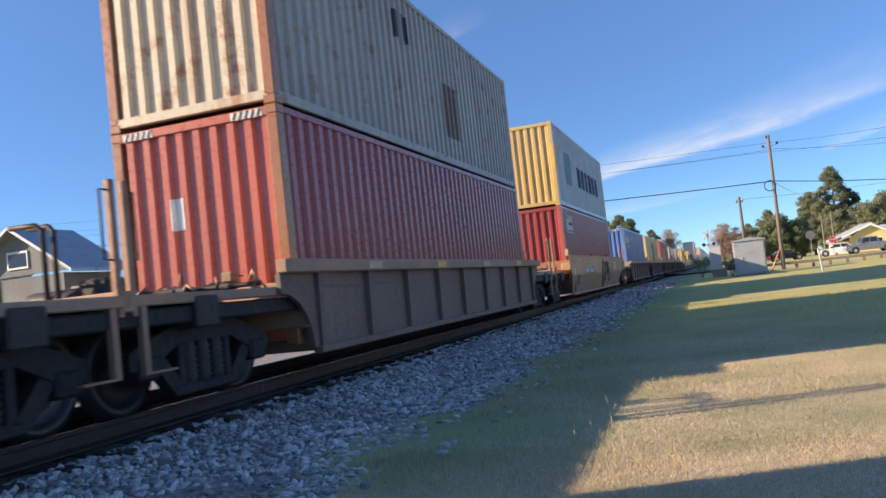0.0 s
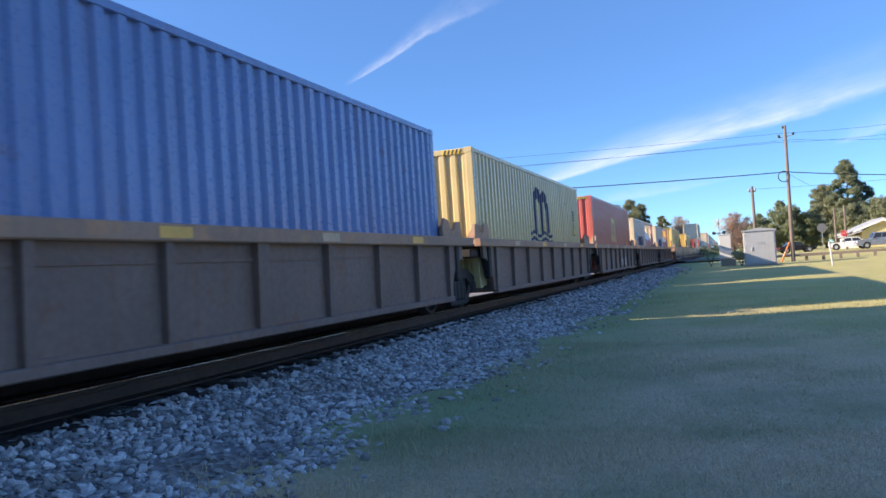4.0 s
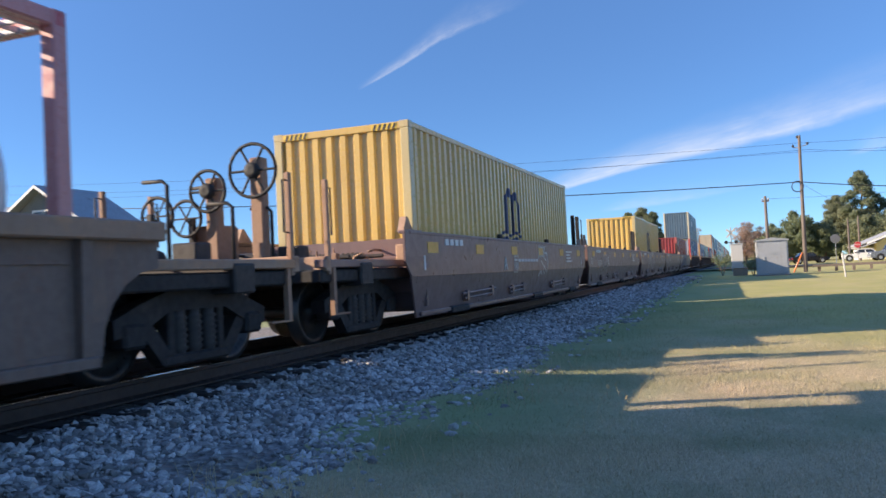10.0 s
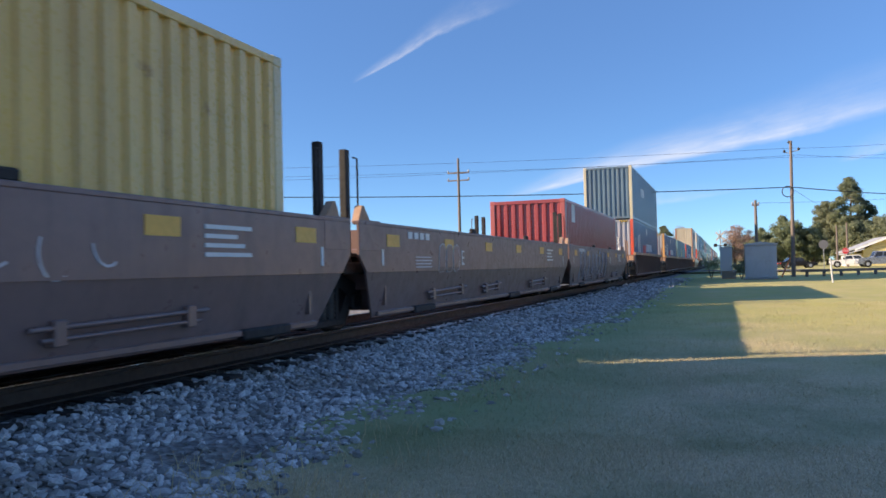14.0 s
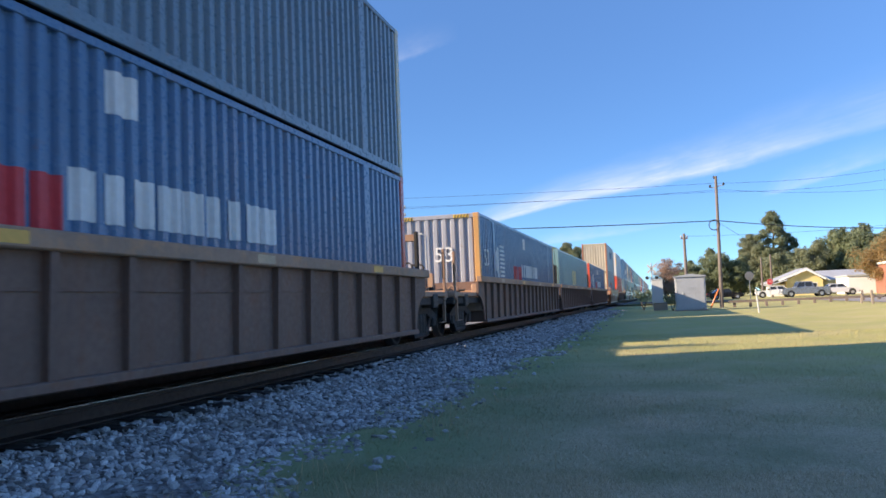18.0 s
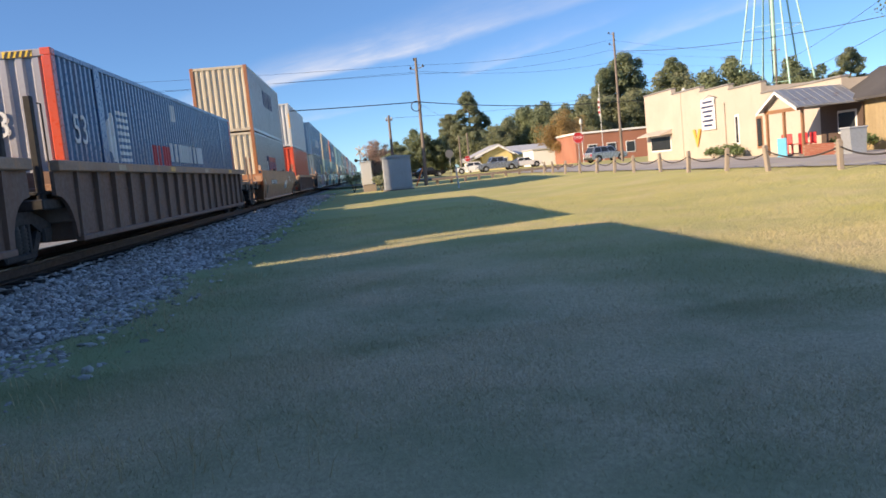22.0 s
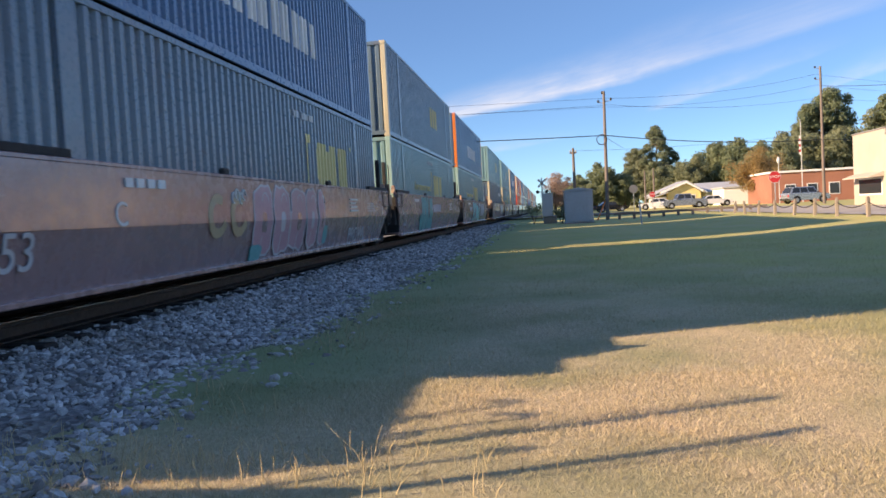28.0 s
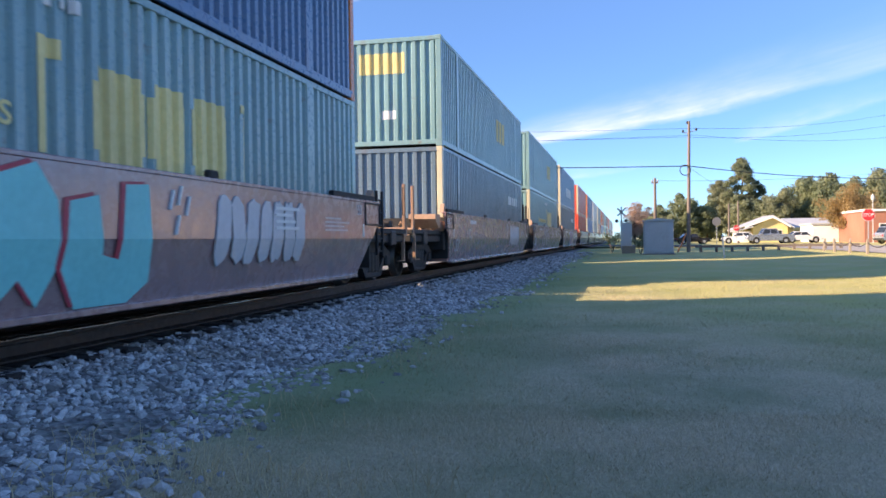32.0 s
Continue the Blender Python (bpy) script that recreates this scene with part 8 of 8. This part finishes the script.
TALL = tree("tall loblolly pine with a tufted dark green crown", "pine", 17, 3.9, 1, 19000, 0.17, leaf_pine, 0.36)
TALL_B = tree("tall pine with a rounded green crown", "pine", 17, 4.6, 7, 19000, 0.18, leaf_pine, 0.5)
ROUND = tree("broad dark green tree at the edge of the wood", "round", 11, 5.0, 2, 20000, 0.20, leaf_green, 0.14)
ROUND_B = tree("dark green broadleaf tree in a row", "round", 9, 4.8, 3, 18000, 0.20, leaf_green, 0.10)
GOLD = tree("orange-brown autumn tree by the road", "round", 7.4, 4.2, 4, 16000, 0.12, leaf_gold, 0.30)
BARE = tree("nearly bare winter tree with pinkish twigs", "round", 8, 3.0, 5, 9000, 0.10, twig_bare, 0.15)
LOW = tree("low green tree beyond the train", "round", 9, 5.0, 6, 5000, 0.36, leaf_green, 0.10)


def plant():
    rnd = random.Random(21)
    for ob, x, y, k in ((TALL, 22.4, 168, 0.98), (TALL, 46, 150, 1.0), (TALL_B, 50.5, 152, 1.16), (TALL, 56.5, 142, 1.0), (GOLD, 28.8, 115, 0.95), (GOLD, 31.5, 119, 0.75),
                        (TALL_B, 19, 176, 0.75), (TALL, 25.5, 171, 0.72), (BARE, 1.5, 150, 0.95), (BARE, 3.6, 165, 1.0), (BARE, -9.6, 190, 1.2)):
        placed(ob, x, y, k, rnd.uniform(0, 360))
    for i in range(22):
        x = 3 + i * 1.9 + rnd.uniform(-0.8, 0.8)
        placed((ROUND, ROUND_B)[i % 2], x, 160 + rnd.uniform(-12, 20), (0.62 + 0.022 * i) * rnd.uniform(0.85, 1.15), rnd.uniform(0, 360))
    for i in range(20):
        placed((ROUND, ROUND_B)[i % 2], 33 + i * 2.5 + rnd.uniform(-1, 1), 142 + rnd.uniform(-8, 14), rnd.uniform(0.95, 1.3) * (1.05 if i > 9 else 0.9), rnd.uniform(0, 360))
    for i in range(9):
        placed((ROUND, TALL)[i % 2], -24 + i * 1.6 + rnd.uniform(-1, 1), 185 + rnd.uniform(-8, 10), rnd.uniform(0.7, 1.0) * (0.95 - 0.035 * i), rnd.uniform(0, 360))
    for i in range(12):
        placed(LOW, -82 + i * 4.5 + rnd.uniform(-1, 1), 90 + rnd.uniform(-8, 14), rnd.uniform(0.36, 0.5), rnd.uniform(0, 360))
    for i in range(8):
        placed(LOW, -40 + i * 3.2, 120 + rnd.uniform(-6, 10), rnd.uniform(0.38, 0.55), rnd.uniform(0, 360))
    for i, o in enumerate((TALL, ROUND, ROUND_B, GOLD, BARE, TALL_B, LOW)):
        o.matrix_basis = pose(95 + 7 * i, 150 + 5 * i, 0.5)


plant()


def live_oak():
    """The big oak behind the shed, hung with moss."""
    rnd = random.Random(9)
    ob = thing("live_oak_tree", "large live oak with dark green leaves and grey hanging moss", "tree", (30.6, 32.0, 0.55))
    wood = Mb().tube((0, 0, -0.4), (-0.3, 0.2, 3.0), 0.55, 0.42, 12, False).tube((-0.3, 0.2, 3.0), (0.2, 0.4, 7.0), 0.42, 0.25, 12, False)
    part("trunk", wood, bark, ob)
    centres, radii = [], []
    for i in range(26):
        a = i * 2.4
        z = 2.7 + 12.0 * (i + 0.5) / 26
        reach = 5.6 * math.sin(math.pi * min(1.0, (z - 1.0) / 16.0)) ** 0.6 * rnd.uniform(0.65, 1.0)
        tip = Vector((math.cos(a) * reach, math.sin(a) * reach, z))
        s = Vector((0, 0.3, min(7.0, 2.5 + z * 0.4)))
        mid = s.lerp(tip, 0.55) + Vector((0, 0, 0.5))
        part("limb", Mb().tube(s, mid, 0.2, 0.13, 7, False).tube(mid, tip, 0.13, 0.04, 7, False), bark, ob)
        for q in (tip, mid.lerp(tip, 0.6), mid):
            for _ in range(2):
                centres.append(tuple(q + Vector((rnd.gauss(0, 0.7), rnd.gauss(0, 0.7), rnd.gauss(0, 0.5)))))
                radii.append(rnd.uniform(0.9, 1.7))
    for k in range(9):
        q = Vector((-4.6 - 0.25 * k + rnd.gauss(0, 0.5), -1.2 - 0.12 * k + rnd.gauss(0, 0.5), 4.2 - 0.16 * k + rnd.gauss(0, 0.35)))
        centres.append(tuple(q))
        radii.append(rnd.uniform(0.7, 1.1))
    part("limb", Mb().tube((0, 0.2, 3.2), (-3.2, -0.8, 4.6), 0.16, 0.10, 7, False).tube((-3.2, -0.8, 4.6), (-6.4, -2.0, 3.3), 0.10, 0.03, 7, False), bark, ob)
    v, f = leaf_cards(centres, radii, 170000, 0.075, 9, 0.8, 0.3)
    part("crown", mesh_of("crown", v, f, leaf_oak), leaf_oak, ob)
    r2 = np.random.default_rng(31)
    verts = []
    # strands hang from the outer boughs
    for i in range(54):
        a = r2.uniform(2.9, 5.6)
        rr = r2.uniform(4.2, 6.3)
        x, y, z = rr * math.cos(a), rr * math.sin(a), r2.uniform(5.0, 13.0)
        long = i % 3 == 0
        ln = r2.uniform(2.2, 4.2) if long else r2.uniform(0.7, 1.8)
        wide = 0.34 if long else 0.18
        for _ in range(170 if long else 60):
            u = r2.random()
            px, py = x + r2.normal(0, wide * (0.35 + 0.5 * (1 - u))), y + r2.normal(0, wide * (0.35 + 0.5 * (1 - u)))
            z0 = z - u * ln * 0.75 + r2.normal(0, 0.12)
            l2 = ln * r2.uniform(0.16, 0.36)
            w, q = r2.uniform(0.010, 0.026), r2.uniform(0, math.pi)
            sx, sy = r2.normal(0, 0.05, 2)
            cx, cy = w * math.cos(q), w * math.sin(q)
            verts += [(px, py, z0), (px - cx, py - cy, z0 - l2 * 0.4), (px + sx, py + sy, z0 - l2), (px + cx, py + cy, z0 - l2 * 0.4)]
    v = np.array(verts)
    f = np.arange(len(v)).reshape(-1, 4)
    part("hanging_moss", mesh_of("hanging_moss", v, f, moss), moss, ob, "grey-brown hanging moss")["kind"] = "stuff"


live_oak()


def shrub(x, y, r, h, seed, material, label):
    rnd = random.Random(seed)
    ob = thing("shrub", label, "shrub", base(x, y))
    st = Mb()
    cs = []
    for i in range(6):
        a = i * 1.05
        p = Vector((math.cos(a) * r * 0.6, math.sin(a) * r * 0.6, h * rnd.uniform(0.5, 0.9)))
        st.tube((0, 0, -0.05), p, 0.02, 0.008, 5, False)
        cs.append(tuple(p))
    part("stems", st, bark, ob)
    v, f = leaf_cards(cs, [r * 0.5] * 6, 500, 0.07, seed, 0.9, 0.15)
    part("foliage", mesh_of("foliage", v, f, material), material, ob)


for i, (x, y, r, h) in enumerate(((20.3, 31.2, 0.5, 0.6), (20.3, 33.0, 0.45, 0.5), (20.4, 44.0, 0.6, 0.7), (20.4, 46.0, 0.5, 0.6), (20.3, 42.9, 0.5, 0.6), (0.9, 54.2, 0.55, 1.3), (-1.0, 58.5, 0.7, 1.4))):
    shrub(x, y, r, h, 40 + i, leaf_oak if i < 5 else leaf_green, "small green shrub against the wall" if i < 5 else "dark bush beside the signal cabinet")


# ---- high thin cloud ----
def cloud_material(strength):
    m, nt, b = nodes_of("thin white cirrus")
    uv = nt.nodes.new("ShaderNodeUVMap").outputs[0]
    sep = nt.nodes.new("ShaderNodeSeparateXYZ")
    link(nt, uv, sep.inputs[0])

    def math_node(op, a, b_):
        n = nt.nodes.new("ShaderNodeMath")
        n.operation = op
        for i, v in enumerate((a, b_)):
            if isinstance(v, float):
                n.inputs[i].default_value = v
            else:
                link(nt, v, n.inputs[i])
        return n.outputs[0]
    wisp = noise_tex(nt, uv, 3.0, 5, 0.6, (5.0, 1.0, 1.0))
    low = math_node("ADD", sep.outputs[1], math_node("MULTIPLY", math_node("SUBTRACT", wisp, 0.5), 0.16))
    across = math_node("MULTIPLY", ramp(nt, low, 0.03, 0.17), math_node("POWER", ramp(nt, low, 1.0, 0.15), 1.7))
    along = math_node("MULTIPLY", ramp(nt, sep.outputs[0], 0.0, 0.14), ramp(nt, sep.outputs[0], 1.0, 0.25, 0.0, 1.0))
    streaks = noise_tex(nt, uv, 2.6, 5, 0.55, (4.0, 1.3, 1.0))
    fine = noise_tex(nt, uv, 7.0, 6, 0.65, (2.6, 3.0, 1.0))
    d = math_node("MULTIPLY", ramp(nt, streaks, 0.2, 0.7, 0.25, 1.0), ramp(nt, fine, 0.1, 0.75, 0.5, 1.0))
    a = math_node("MULTIPLY", math_node("MULTIPLY", across, along), d)
    em = nt.nodes.new("ShaderNodeEmission")
    em.inputs[0].default_value = (1.0, 0.98, 0.96, 1)
    em.inputs[1].default_value = 0.50
    tp = nt.nodes.new("ShaderNodeBsdfTransparent")
    mx = nt.nodes.new("ShaderNodeMixShader")
    link(nt, math_node("MULTIPLY", a, strength), mx.inputs[0])
    link(nt, tp.outputs[0], mx.inputs[1])
    link(nt, em.outputs[0], mx.inputs[2])
    link(nt, mx.outputs[0], nt.nodes["Material Output"].inputs[0])
    return m


cirrus = cloud_material(1.0)
veil = cloud_material(0.35)


def cloud(spine, material=cirrus):
    """spine: (compass angle, height angle of the sharp lower edge, breadth) in degrees, far out over the horizon."""
    far = 4300.0
    n, k = 40, 8
    v, uv = [], []
    for i in range(n + 1):
        s = i / n * (len(spine) - 1)
        j = min(int(s), len(spine) - 2)
        az, el, w = (spine[j][c] + (spine[j + 1][c] - spine[j][c]) * (s - j) for c in range(3))
        for q in range(k + 1):
            e = el + w * (q / k - 0.12)
            a, b = radians(az - 0.3 * w * (q / k - 0.12)), radians(e)
            v.append((far * math.sin(a) * math.cos(b), far * math.cos(a) * math.cos(b), far * math.sin(b)))
            uv.append((i / n, q / k))
    f = [(i * (k + 1) + q, (i + 1) * (k + 1) + q, (i + 1) * (k + 1) + q + 1, i * (k + 1) + q + 1) for i in range(n) for q in range(k)]
    me = bpy.data.meshes.new("cloud")
    me.from_pydata(v, [], f)
    lay = me.uv_layers.new(name="UVMap")
    for l in me.loops:
        lay.data[l.index].uv = uv[l.vertex_index]
    me.materials.append(material)
    ob = tagged(new("cloud", me), "long thin streak of white cirrus cloud", "cloud", kind="structure")
    ob.visible_shadow = False


cloud([(-15, 4.9, 0.8), (-11, 5.7, 1.5), (-6, 6.8, 2.3), (0, 7.65, 3.0), (4, 8.2, 3.4), (7.5, 8.85, 3.8), (13, 9.9, 4.3), (25, 12.1, 4.8), (40, 14.5, 4.5)])
cloud([(-25.6, 13.2, 0.5), (-22.2, 14.9, 0.9), (-19.6, 16.4, 1.5), (-16.5, 17.5, 2.4), (-13.0, 18.6, 2.2)], cloud_material(0.55))
cloud([(7, 6.2, 0.8), (9, 6.6, 1.7), (13, 7.6, 2.0), (17, 8.6, 1.8), (20, 9.4, 1.1)], veil)
cloud([(17, 6.3, 0.8), (21, 7.3, 1.8), (26.5, 8.4, 2.2), (35, 9.8, 2.0), (42, 11, 1.0)], veil)
cloud([(-9, 3.8, 0.5), (-5, 4.1, 1.6), (-1, 4.5, 1.4), (3, 5.2, 0.5)], veil)


def motions():
    """The whole train rolls towards and past the camera at one speed, and its wheels turn."""
    for ob, y, z in MOVING:
        walk(ob, [(t, pose(TRACK_X, y - SPEED * t, z)) for t in (0, 8, 16, 24, 32)])
    turn = math.degrees(SPEED / 0.42)
    place = {ob.name: y for ob, y, z in MOVING}
    for w, at, wagon in WHEELS:
        if place[wagon.name] < 430:
            # the wheels are followed while they are near enough to be seen turning
            t0 = max(0.0, (place[wagon.name] - 32) / SPEED)
            t1 = min(32.0, (place[wagon.name] + 9) / SPEED)
            ks = [0] + list(range(int(t0 * 30) + 1, int(t1 * 30))) + [960]
            spin = lambda k: turn * (min(max(k / 30, t0), t1) - t0)
            walk(w, [(k / 30, pose(*at, spin(k) % 360)) for k in sorted(set(ks))])


motions()
